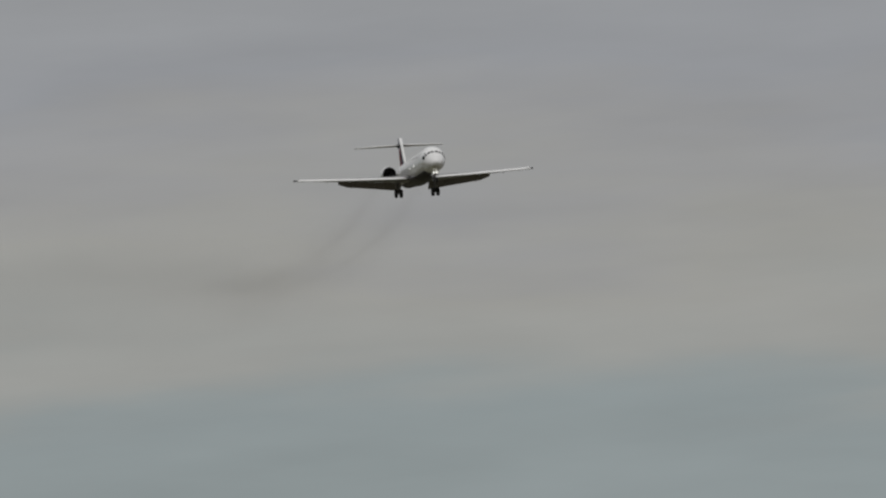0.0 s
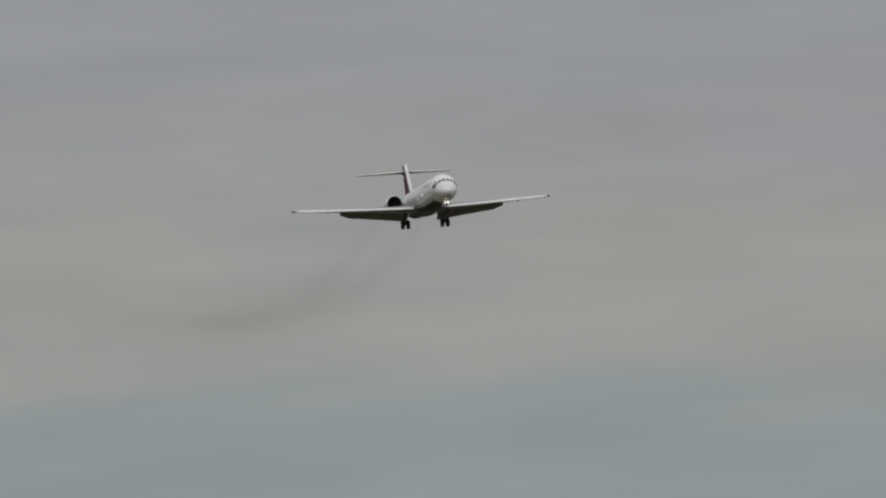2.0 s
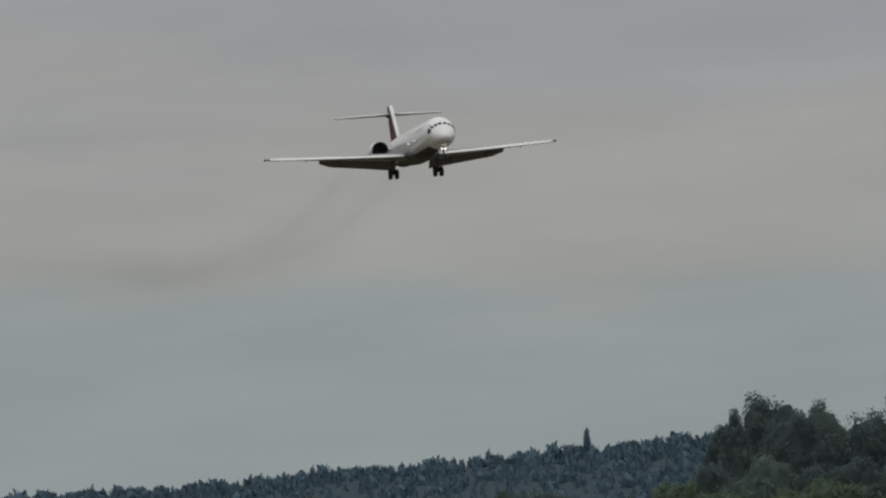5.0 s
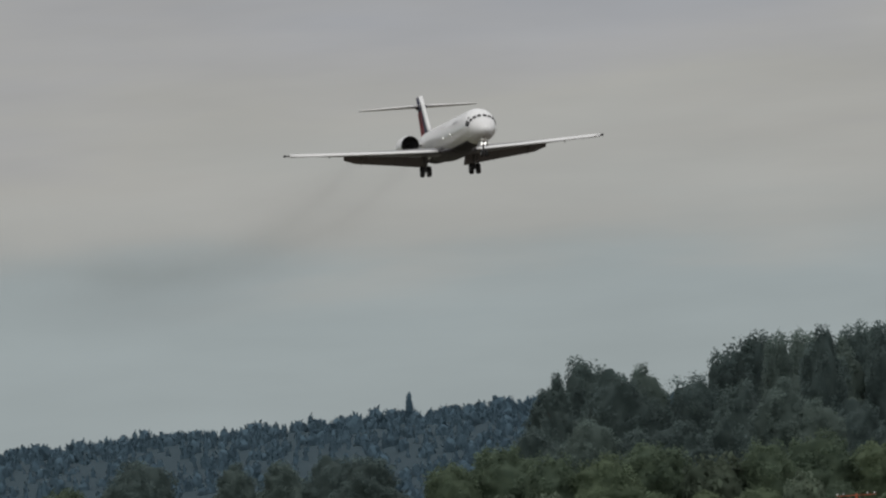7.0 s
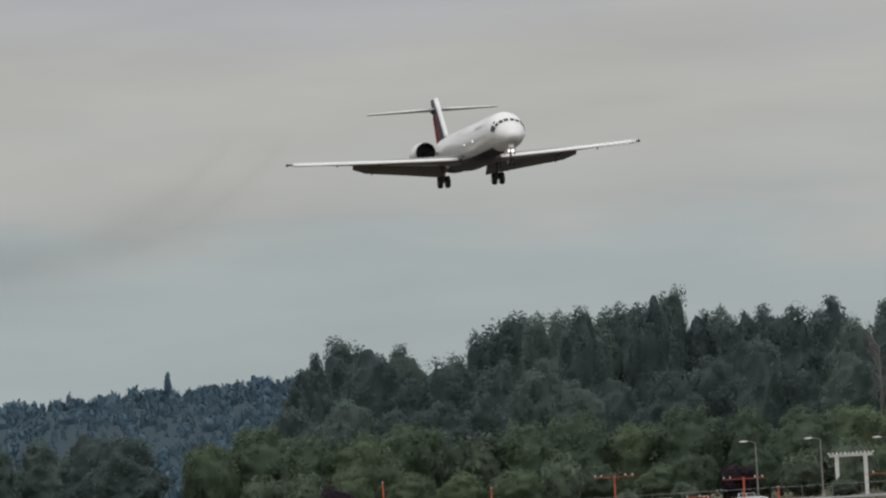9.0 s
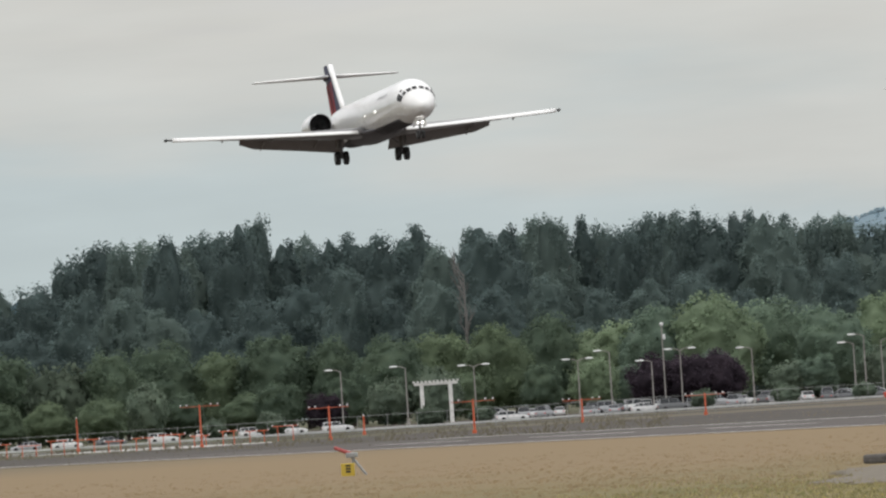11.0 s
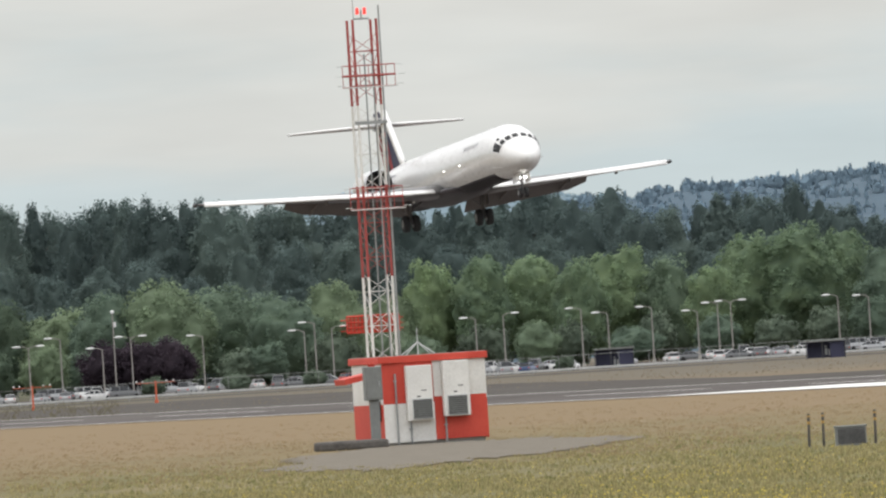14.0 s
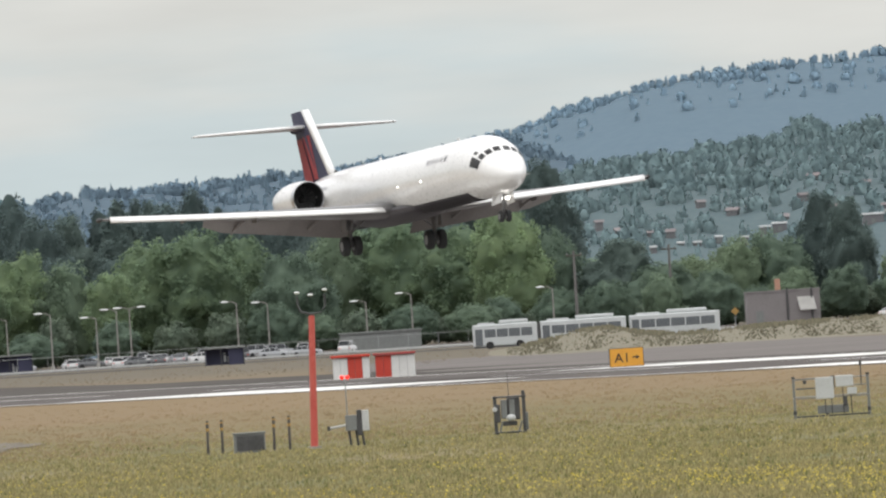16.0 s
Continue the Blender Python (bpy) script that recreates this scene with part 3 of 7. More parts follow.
def make_airliner():
    x, y, z, h, p, b = FLIGHT[0][1:]
    plane = thing("airliner", pose(x, y, z, b, -p, h - 90), "white twin-engine T-tail airliner with navy and red fin, landing gear down", "airplane")
    # fuselage
    bm = B()
    rings = []
    stations = sorted({a for a, *_ in FUSE} | {0.22, 0.65, 1.15, 1.7, 2.3, 2.95, 3.7, 4.8, 8, 12, 16, 24, 28})
    for a in stations:
        rings.append([hull(a, 360 * i / 36) for i in range(36)])
    loft(bm, rings)
    body = part("fuselage", bm, PAINT_WHITE, plane, "glossy white fuselage", smooth=True)
    # cockpit panes
    for sgn in (1, -1):
        for a0, a1, p0, p1, sl in ((1.92, 2.34, 4, 21, 0.05), (1.97, 2.42, 26, 42, 0.10), (2.12, 2.58, 47, 61, 0.14), (2.28, 3.36, 65, 86, 0.20), (2.86, 3.20, 51, 59, 0.14)):
            part("cockpit_window", skin_patch(B(), a0, a1, sgn * p0, sgn * p1, slant=sl), COCKPIT, body, "dark cockpit window")
    # doors and airline titles as plain shapes, high on the forward side
    for sgn in (1, -1):
        bars = ((8.3, 8.8, 58, 70), (9.2, 9.6, 60, 70), (10.0, 10.3, 60, 70), (10.7, 10.9, 60, 70), (11.2, 11.6, 60, 70), (12.0, 12.5, 60, 70))
        if sgn < 0:
            for a0, a1, p0, p1 in bars:
                part("title_bar", skin_patch(B(), a0, a1, sgn * p0, sgn * p1, out=0.008, na=2, np_=4), TITLE_GREY, body, "faint grey lettering bar")
        part("tail_marking", skin_patch(B(), 33.4, 34.8, sgn * 62, sgn * 68, out=0.008, na=3, np_=2), TITLE_GREY, body, "faint grey marking")
        # small strake beside the cockpit and cabin-side lights
        bm = B()
        rod(bm, hull(2.9, sgn * 128, 0.0), hull(4.9, sgn * 124, 0.02), 0.04, 0.02, 6)
        part("strake", bm, PAINT_WHITE, body)
        for a in (18.6, 13.6):
            bm = B()
            bmesh.ops.create_uvsphere(bm, u_segments=10, v_segments=6, radius=0.042, matrix=Matrix.Translation(hull(a, sgn * 96, 0.02)))
            part("side_light", bm, LIGHT_ON, body, "bright side light")
        # probes
        bm = B()
        q = hull(1.9, sgn * 104, 0.02)
        rod(bm, q, q + Vector((0.28, sgn * 0.12, 0)), 0.025, 0.015, 6)
        part("pitot_probe", bm, BARE_METAL, body)
    # navy belly between the wings
    bm = B()
    rings = []
    for a, w, hh in ((16.6, 0.6, 0.25), (18.2, 1.25, 0.48), (20, 1.66, 0.66), (24, 1.78, 0.72), (27.5, 1.74, 0.70), (29.3, 1.3, 0.55), (31.0, 0.7, 0.28)):
        rings.append([Vector((25 - a, w * math.cos(t), -1.28 + hh * math.sin(t) * (0.95 if math.sin(t) < 0 else 0.45))) for t in (2 * math.pi * i / 24 for i in range(24))])
    loft(bm, rings)
    part("belly_fairing", bm, BELLY_DARK, plane, "dark belly fairing", smooth=True)
    part("belly_paint", skin_patch(B(), 6.0, 36.0, 139, 221, out=0.012, na=24, np_=12), BELLY_DARK, body, "dark belly paint", smooth=True)
    # wings with slats, flaps, fairings and tip lights
    for sgn in (1, -1):
        bm = B()
        loft(bm, [section(le, sgn * yy, zz, cc, th) for yy in (1.3, 2.6, 4.2, 5.6, 8, 10.5, 13, 15.2, 16.2, 16.43) for le, zz, cc, th in [wing_at(yy)]])
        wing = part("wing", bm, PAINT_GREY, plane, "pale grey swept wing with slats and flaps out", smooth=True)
        bm = B()
        ys = [2.0 + (16.1 - 2.0) * i / 14 for i in range(15)]
        rings = []
        for yy in ys:
            le, zz, cc, th = wing_at(yy)
            f = 0.115 if yy < 6 else 0.15
            d = cc * f
            o = Vector((25 - le + 0.26, sgn * yy, zz - 0.10 + th * 0.1))
            rings.append([o + Vector((0.10, 0, -0.10)), o + Vector((0.02, 0, 0.02)), o + Vector((-d * 0.55, 0, 0.20)), o + Vector((-d, 0, 0.24)), o + Vector((-d * 0.6, 0, 0.10)), o + Vector((-0.02, 0, -0.13))])
        loft(bm, rings)
        part("slat", bm, PAINT_WHITE, wing, "bright white extended slat", smooth=True)
        for y0, y1 in ((1.9, 5.56), (5.57, 10.5)):
            bm = B()
            rings = []
            for k in range(5):
                yy = y0 + (y1 - y0) * k / 4
                le, zz, cc, th = wing_at(yy)
                te = le + cc
                c = (1.72 - 0.085 * (yy - 1.9)) * (0.55 if yy > 10.4 else 1)
                hx, hz = 25 - te + 0.50, zz - 0.06 - 0.02
                ring = []
                for u, hgt in ((0, 0.0), (0.08, 0.10), (0.35, 0.14), (0.7, 0.09), (1, 0.01), (0.7, -0.02), (0.3, -0.05), (0.06, -0.05)):
                    dx, dz = -u * c, hgt
                    ca, sa = math.cos(radians(36)), math.sin(radians(36))
                    ring.append(Vector((hx + dx * ca + dz * sa, sgn * yy, hz + dx * sa + dz * ca)))
                rings.append(ring)
            loft(bm, rings)
            part("flap", bm, FLAP_GREY, wing, "dark grey lowered flap", smooth=False)
            bm = B()
            yy = (y0 + y1) / 2 + 0.6
            le, zz, cc, th = wing_at(yy)
            te = 25 - le - cc
            rod(bm, (te + 1.9, sgn * yy, zz - 0.22), (te - 0.5, sgn * yy, zz - 0.62), 0.06, 0.09, 8)
            rod(bm, (te - 0.5, sgn * yy, zz - 0.62), (te - 0.9, sgn * yy, zz - 0.82), 0.09, 0.03, 8)
            part("flap_track", bm, FLAP_GREY, wing)
        le, zz, cc, th = wing_at(16.43)
        bm = B()
        bmesh.ops.create_uvsphere(bm, u_segments=10, v_segments=8, radius=0.17, matrix=Matrix.Translation((25 - le - 0.55, sgn * 16.5, zz)) @ Matrix.Diagonal((3.6, 0.75, 0.8, 1)))
        part("tip_light", bm, FAN_DARK, wing, "dark wing-tip light housing", smooth=True)
        for yy in (8.4, 12.2):
            le, zz, cc, th = wing_at(yy)
            bm = B()
            box(bm, 25 - le - cc * 0.35, 25 - le - cc * 0.12, sgn * yy - 0.02, sgn * yy + 0.02, zz - th * 0.55 - 0.14, zz - th * 0.2)
            part("vortilon", bm, PAINT_GREY, wing)
    # engines
    for sgn in (1, -1):
        yc, zc = sgn * 2.86, 0.36
        bm = B()
        outer = [(32.56, 0.935), (32.62, 0.958), (32.9, 0.99), (33.8, 1.04), (34.9, 1.04), (36.0, 0.97), (37.0, 0.84), (37.7, 0.70)]
        inner = [(37.6, 0.62), (36.2, 0.62)]
        rings = [[Vector((25 - a, yc + r * math.sin(t), zc + r * math.cos(t))) for t in (2 * math.pi * i / 32 for i in range(32))] for a, r in outer + inner]
        rings.append(rings[0])
        loft(bm, rings[:-1], close_ends=False)
        bmesh.ops.remove_doubles(bm, verts=bm.verts[:], dist=0.001)
        eng = part("engine_nacelle", bm, PAINT_WHITE, plane, "white engine nacelle", smooth=True)
        bm = B()
        duct = [[Vector((25 - a, yc + r * math.sin(t), zc + r * math.cos(t))) for t in (2 * math.pi * i / 32 for i in range(32))] for a, r in ((34.6, 0.86), (33.6, 0.875), (33.0, 0.89), (32.74, 0.897))]
        loft(bm, duct, close_ends=False)
        part("intake_duct", bm, FAN_DARK, eng, "dark intake duct", smooth=True)
        bm = B()
        bmesh.ops.create_cone(bm, cap_ends=True, segments=32, radius1=0.86, radius2=0.86, depth=0.12, matrix=Matrix.Translation((25 - 34.1, yc, zc)) @ Matrix.Rotation(radians(90), 4, "Y"))
        part("fan", bm, FAN_DARK, eng, "dark engine fan")
        for k in range(18):
            a = 2 * math.pi * k / 18
            m = Matrix.Translation((25 - 34.0, yc, zc)) @ Matrix.Rotation(a, 4, "X") @ Matrix.Rotation(radians(35), 4, "Z")
            bm = B()
            bmesh.ops.create_cube(bm, size=1, matrix=m @ Matrix.Translation((0, 0, 0.5)) @ Matrix.Diagonal((0.03, 0.14, 0.58, 1)))
            part("fan_blade", bm, STEEL_DARK, eng)
        bm = B()
        bmesh.ops.create_cone(bm, cap_ends=True, segments=20, radius1=0.22, radius2=0.02, depth=0.45, matrix=Matrix.Translation((25 - 33.8, yc, zc)) @ Matrix.Rotation(radians(90), 4, "Y"))
        part("spinner", bm, STEEL_DARK, eng, smooth=True)
        bm = B()
        lip = [[Vector((25 - a, yc + r * math.sin(t), zc + r * math.cos(t))) for t in (2 * math.pi * i / 32 for i in range(32))] for a, r in ((32.9, 0.996), (32.62, 0.966), (32.53, 0.94), (32.56, 0.915), (32.75, 0.895))]
        loft(bm, lip, close_ends=False)
        part("intake_lip", bm, BARE_METAL, eng, "polished metal intake lip", smooth=True)
        bm = B()
        loft(bm, [section(33.4, sgn * 1.45, 0.42, 4.0, 0.34), section(33.7, sgn * 2.0, 0.44, 3.6, 0.30)])
        part("pylon", bm, PAINT_WHITE, plane, smooth=True)
    # fin, rudder and tailplane
    def fin_ring(zz, le, te, half):
        r = []
        for u, w in ((0, 0.0), (0.04, 0.55), (0.15, 0.9), (0.4, 1.0), (0.75, 0.6), (1, 0.06)):
            r.append((u, w))
        ring = [Vector((25 - le - u * (te - le), half * w, zz)) for u, w in r]
        ring += [Vector((25 - le - u * (te - le), -half * w, zz)) for u, w in reversed(r[1:])]
        return ring
    def fin_edge(zz):
        t = (zz - 1.2) / (5.75 - 1.2)
        return 35.9 + (40.9 - 35.9) * t, 42.1 + (44.2 - 42.1) * t, 0.30 - 0.08 * t
    bm = B()
    loft(bm, [fin_ring(zz, *fin_edge(zz)) for zz in (1.2, 2.0, 3.0, 4.0, 5.0, 5.66, 5.86)])
    fin = part("tail_fin", bm, PAINT_NAVY, plane, "navy blue tail fin with red panels", smooth=False)
    # leading edge strip: its skylit shine is painted on as white
    bm = B()
    rings = []
    for zz in (1.5, 2.5, 3.5, 4.6, 5.9):
        le, te, hf = fin_edge(zz)
        rings.append([Vector((25 - le + dx, yy, zz)) for dx, yy in ((0.16, 0), (0.10, 0.09), (-0.05, 0.18), (-0.42, 0.235), (-0.42, -0.235), (-0.05, -0.18), (0.10, -0.09))])
    loft(bm, rings)
    part("fin_leading_edge", bm, PAINT_WHITE, fin, "leading edge painted white for its skylit shine", smooth=True)
    for sgn in (1, -1):
        for f0, f1, f2, f3, z0, z1 in ((0.40, 0.56, 0.18, 0.54, 1.70, 4.35), (0.60, 0.95, 0.58, 0.93, 1.60, 4.25)):
            bm = B()
            rows = []
            for zz, u0, u1 in ((z0, f0, f1), (z1, f2, f3)):
                le, te, hf = fin_edge(zz)
                rows.append([Vector((25 - le - u * (te - le), sgn * (hf * w + 0.012), zz)) for u, w in ((u0, 0.97), (u1, 0.85 if u1 < 0.6 else 0.45))])
            vs = [bm.verts.new(v) for v in (rows[0][0], rows[0][1], rows[1][1], rows[1][0])]
            bm.faces.new(vs)
            bmesh.ops.solidify(bm, geom=bm.faces[:], thickness=0.01)
            part("red_panel", bm, PAINT_RED, fin, "red panel on the fin")
    bm = B()
    bmesh.ops.create_uvsphere(bm, u_segments=16, v_segments=10, radius=1, matrix=Matrix.Translation((25 - 42.6, 0, 4.90)) @ Matrix.Diagonal((2.0, 0.32, 0.34, 1)))
    part("tail_bullet", bm, PAINT_NAVY, fin, smooth=True)
    for sgn in (1, -1):
        bm = B()
        loft(bm, [section(le, sgn * yy, zz, c, c * 0.085) for yy, le, zz, c in ((0.15, 40.85, 4.88, 3.55), (3.0, 42.0, 4.91, 2.65), (5.9, 43.15, 4.94, 1.6), (6.15, 43.4, 4.94, 1.2))])
        part("tailplane", bm, PAINT_WHITE, plane, "white horizontal tailplane", smooth=True)
    bm = B()
    bmesh.ops.create_uvsphere(bm, u_segments=12, v_segments=8, radius=0.11, matrix=Matrix.Translation(hull(36.2, 0, 0.08)))
    part("beacon", bm, FAN_DARK, plane, "dark beacon at the fin root")
    for a, hgt in ((11.5, 0.28), (27.0, 0.3)):
        bm = B()
        box(bm, 25 - a - 0.18, 25 - a + 0.15, -0.025, 0.025, 1.78, 1.8 + hgt)
        part("antenna", bm, PAINT_WHITE, plane)
    # landing gear
    def wheels(parent, px, py, pz, r, w, gap):
        for s in (1, -1):
            bm = B()
            m = Matrix.Translation((px, py + s * gap / 2, pz)) @ Matrix.Rotation(radians(90), 4, "X")
            prof = [(w * 0.5, r * 0.55), (w * 0.5, r * 0.86), (w * 0.40, r * 0.97), (w * 0.15, r), (-w * 0.15, r), (-w * 0.40, r * 0.97), (-w * 0.5, r * 0.86), (-w * 0.5, r * 0.55)]
            loft(bm, [[m @ Vector((q * math.cos(t), q * math.sin(t), h)) for t in (2 * math.pi * i / 24 for i in range(24))] for h, q in prof])
            wheel = part("wheel", bm, TYRE, parent, "black rubber tyre", smooth=True)
            bm = B()
            bmesh.ops.create_cone(bm, cap_ends=True, segments=16, radius1=r * 0.5, radius2=r * 0.5, depth=w * 1.04, matrix=m)
            part("rim", bm, PAINT_GREY, wheel, "grey wheel rim")
    for sgn in (1, -1):
        gx, gy, gz = -1.0, sgn * 2.54, -2.91
        bm = B()
        rod(bm, (gx, gy, gz), (gx, gy, -1.1), 0.13, 0.15, 10)
        rod(bm, (gx, gy - 0.42, gz), (gx, gy + 0.42, gz), 0.08, 0.08, 8)
        rod(bm, (gx, gy, -2.2), (gx, gy - sgn * 1.2, -1.25), 0.06, 0.06, 8)
        rod(bm, (gx, gy, -2.6), (gx + 0.9, gy, -1.3), 0.05, 0.05, 8)
        rod(bm, (gx - 0.14, gy, -2.8), (gx - 0.42, gy, -2.55), 0.035, 0.035, 6)
        rod(bm, (gx - 0.42, gy, -2.55), (gx - 0.14, gy, -2.2), 0.035, 0.035, 6)
        gear = part("main_gear_strut", bm, PAINT_GREY, plane, "grey main landing gear leg", smooth=True)
        wheels(gear, gx, gy, gz, 0.56, 0.42, 0.70)
        bm = B()
        box(bm, gx - 0.5, gx + 0.5, gy + sgn * 0.32 - 0.02, gy + sgn * 0.32 + 0.02, -2.1, -1.15)
        part("gear_door", bm, PAINT_GREY, gear)
    nx, nz = nose_x(2.75), -2.85
    bm = B()
    rod(bm, (nx, 0, nz), (nx - 0.15, 0, -1.3), 0.085, 0.11, 10)
    rod(bm, (nx, -0.3, nz), (nx, 0.3, nz), 0.05, 0.05, 8)
    rod(bm, (nx - 0.05, 0, -2.3), (nx - 1.3, 0, -1.5), 0.05, 0.05, 8)
    gear = part("nose_gear_strut", bm, PAINT_GREY, plane, "grey nose landing gear leg", smooth=True)
    wheels(gear, nx, 0, nz, 0.34, 0.24, 0.42)
    for s in (1, -1):
        bm = B()
        rows = [bm.verts.new(q) for q in ((nx + 1.0, s * 0.30, -1.55), (nx - 0.9, s * 0.34, -1.62), (nx - 0.85, s * 0.46, -2.22), (nx + 0.9, s * 0.40, -2.12))]
        bm.faces.new(rows)
        bmesh.ops.solidify(bm, geom=bm.faces[:], thickness=0.03)
        part("nose_gear_door", bm, PAINT_WHITE, gear, "white nose gear door")
    for s in (1, -1):
        bm = B()
        bmesh.ops.create_cone(bm, cap_ends=True, segments=16, radius1=0.105, radius2=0.105, depth=0.1, matrix=Matrix.Translation((nx + 0.16, s * 0.2, -1.86)) @ Matrix.Rotation(radians(90), 4, "Y"))
        part("landing_light", bm, LIGHT_ON, gear, "bright white landing light")
    return plane


airliner = make_airliner()


# ---------------------------------------------------------------- glide slope hut and mast
def make_hut():
    hut = thing("equipment_hut", Matrix.Translation(spot(-14.0, 540)) @ pose(0, 0, 0, 0, 0, TURN), "red and white chequered airfield equipment hut on gravel", "hut")
    W, D, H = 3.9, 4.6, 3.05
    bm = B()
    box(bm, 0.02, W - 0.02, 0.02, D - 0.02, 0.18, H)
    part("wall_core", bm, HUT_WHITE, hut)
    def panel(x0, x1, z0, z1, material, name="wall_panel"):
        part(name, box(B(), x0, x1, -0.03, 0.018, z0, z1, 0.006), material, hut)
    panel(0.0, 1.92, 1.55, H, HUT_RED)
    panel(0.0, 1.92, 0.12, 1.545, HUT_WHITE)
    panel(1.925, W, 1.74, H, HUT_WHITE)
    panel(1.925, W, 0.16, 1.735, HUT_RED)
    for y0, y1, z0, z1, mt in ((0.0, 0.9, 1.55, H, HUT_WHITE), (0.0, 0.9, 0.12, 1.545, HUT_RED), (0.905, 2.0, 0.12, 2.3, HUT_WHITE), (2.005, D, 1.55, H, HUT_WHITE), (2.005, D, 0.12, 1.545, HUT_RED), (0.905, 2.0, 2.305, H, HUT_RED)):
        part("side_panel", box(B(), -0.03, 0.018, y0, y1, z0, z1, 0.006), mt, hut)
    for y0, y1, z0, z1, mt in ((0, D / 2, 1.6, H, HUT_WHITE), (0, D / 2, 0.12, 1.595, HUT_RED), (D / 2 + 0.005, D, 1.6, H, HUT_RED), (D / 2 + 0.005, D, 0.12, 1.595, HUT_WHITE)):
        part("side_panel", box(B(), W - 0.018, W + 0.03, y0, y1, z0, z1, 0.006), mt, hut)
    bm = B()
    box(bm, -0.12, W + 0.1, -0.14, D + 0.12, H + 0.002, H + 0.25, 0.02)
    part("roof", bm, HUT_RED, hut, "red flat roof with pale worn top")
    bm = B()
    box(bm, -0.05, W + 0.04, -0.06, D + 0.05, H + 0.252, H + 0.275)
    part("roof_cover", bm, CONCRETE, hut)
    bm = B()
    box(bm, 0.1, W - 0.1, 0.1, D - 0.1, 0.0, 0.178)
    part("footing", bm, CONCRETE, hut)
    # awning over the side door
    bm = B()
    loft(bm, [[Vector((-0.04, yy, 2.80)), Vector((-0.04, yy, 2.60)), Vector((-1.3, yy, 2.36)), Vector((-1.34, yy, 2.56))] for yy in (0.3, 2.0)])
    part("awning", bm, HUT_RED, hut, "red awning over the side door")
    # wall-mounted air conditioners
    for x0, x1, z0, z1, gx0, gx1, gz0, gz1, dp in ((0.84, 1.82, 0.88, 2.92, 1.04, 1.74, 0.98, 1.66, 0.34), (2.22, 3.2, 0.98, 3.02, 2.36, 3.06, 1.04, 1.72, 0.40)):
        unit = part("air_conditioner", box(B(), x0, x1, -dp, -0.032, z0, z1, 0.03), HUT_WHITE, hut, "white wall-mounted air conditioner")
        part("grille_frame", box(B(), gx0 - 0.03, gx1 + 0.03, -dp - 0.05, -dp + 0.0, gz0 - 0.04, gz1 + 0.04, 0.01), BOX_LIGHT, unit)
        bm = B()
        box(bm, gx0, gx1, -dp - 0.06, -dp - 0.045, gz0, gz1)
        part("grille_back", bm, STEEL_DARK, unit, "dark grey grille")
        nsl = 9
        for k in range(nsl):
            zz = gz0 + 0.04 + (gz1 - gz0 - 0.08) * k / (nsl - 1)
            part("grille_slat", box(B(), gx0 + 0.02, gx1 - 0.02, -dp - 0.085, -dp - 0.062, zz - 0.018, zz + 0.018), BOX_GREY, unit)
        for bx, bz, bw, bh in ((0.56, 0.93, 0.14, 0.05), (0.42, 0.76, 0.42, 0.035), (0.42, 0.70, 0.42, 0.035), (0.74, 1.16, 0.2, 0.035)):
            part("label_plate", box(B(), x0 + bx - 0.2, x0 + bx - 0.2 + bw, -dp - 0.006, -dp + 0.002, z0 + bz - 0.06, z0 + bz - 0.06 + bh), STEEL_DARK, unit)
    for xx, z0, z1 in ((0.47, -0.02, 2.66), (0.98, 0.0, 0.86), (2.30, 0.0, 0.96)):
        bm = B()
        rod(bm, (xx, -0.10, z0), (xx, -0.10, z1), 0.035, 0.035, 8)
        box(bm, xx - 0.06, xx + 0.06, -0.10, -0.035, z1 - 0.3, z1 - 0.24)
        part("conduit", bm, STEEL, hut, "grey conduit pipe")
    bm = B()
    rod(bm, (-0.04, 0.95, 0.5), (-0.16, 0.95, 1.2), 0.03, 0.03, 6)
    box(bm, -0.14, -0.035, 0.3, 0.62, 0.95, 1.7, 0.02)
    part("switch_box", bm, STEEL_DARK, hut)
    # roof aerial with four struts
    bm = B()
    cx, cy, cz = 1.72, 1.2, H + 0.27
    rod(bm, (cx, cy, cz), (cx, cy, cz + 1.0), 0.03, 0.012, 8)
    for dx, dy in ((0.55, 0.35), (-0.55, 0.35), (0.55, -0.35), (-0.55, -0.35)):
        rod(bm, (cx, cy, cz + 0.46), (cx + dx, cy + dy, cz), 0.022, 0.022, 6)
    part("roof_aerial", bm, BOX_LIGHT, hut, "thin pale roof aerial on four struts")
    # power cabinet on a post beside the hut, and low concrete slab
    cab = thing("power_cabinet", Matrix.Translation(spot(-14.65, 536.5)) @ pose(0, 0, 0, 0, 0, TURN), "grey electrical cabinet on a post beside the hut", "cabinet")
    part("cabinet_box", box(B(), -0.32, 0.32, -0.2, 0.2, 1.75, 2.98, 0.02), BOX_GREY, cab)
    part("post", box(B(), -0.16, 0.18, -0.1, 0.1, -0.02, 1.75, 0.01), BOX_GREY, cab)
    part("cabinet_door", box(B(), -0.27, 0.27, -0.225, -0.2, 1.8, 2.93, 0.008), BOX_GREY, cab)
    part("handle", box(B(), 0.18, 0.21, -0.25, -0.226, 2.25, 2.45), STEEL, cab)
    bm = B()
    box(bm, -0.7, 1.4, -1.6, 1.6, -0.02, 0.34, 0.10)
    sl = new("concrete_slab", mesh_of("concrete_slab", bm, SLAB_DARK))
    sl.matrix_basis = Matrix.Translation(spot(-17.0, 536)) @ pose(0, 0, 0, 0, 0, TURN)
    tagged(sl, "low dark worn concrete slab beside the hut", "slab")


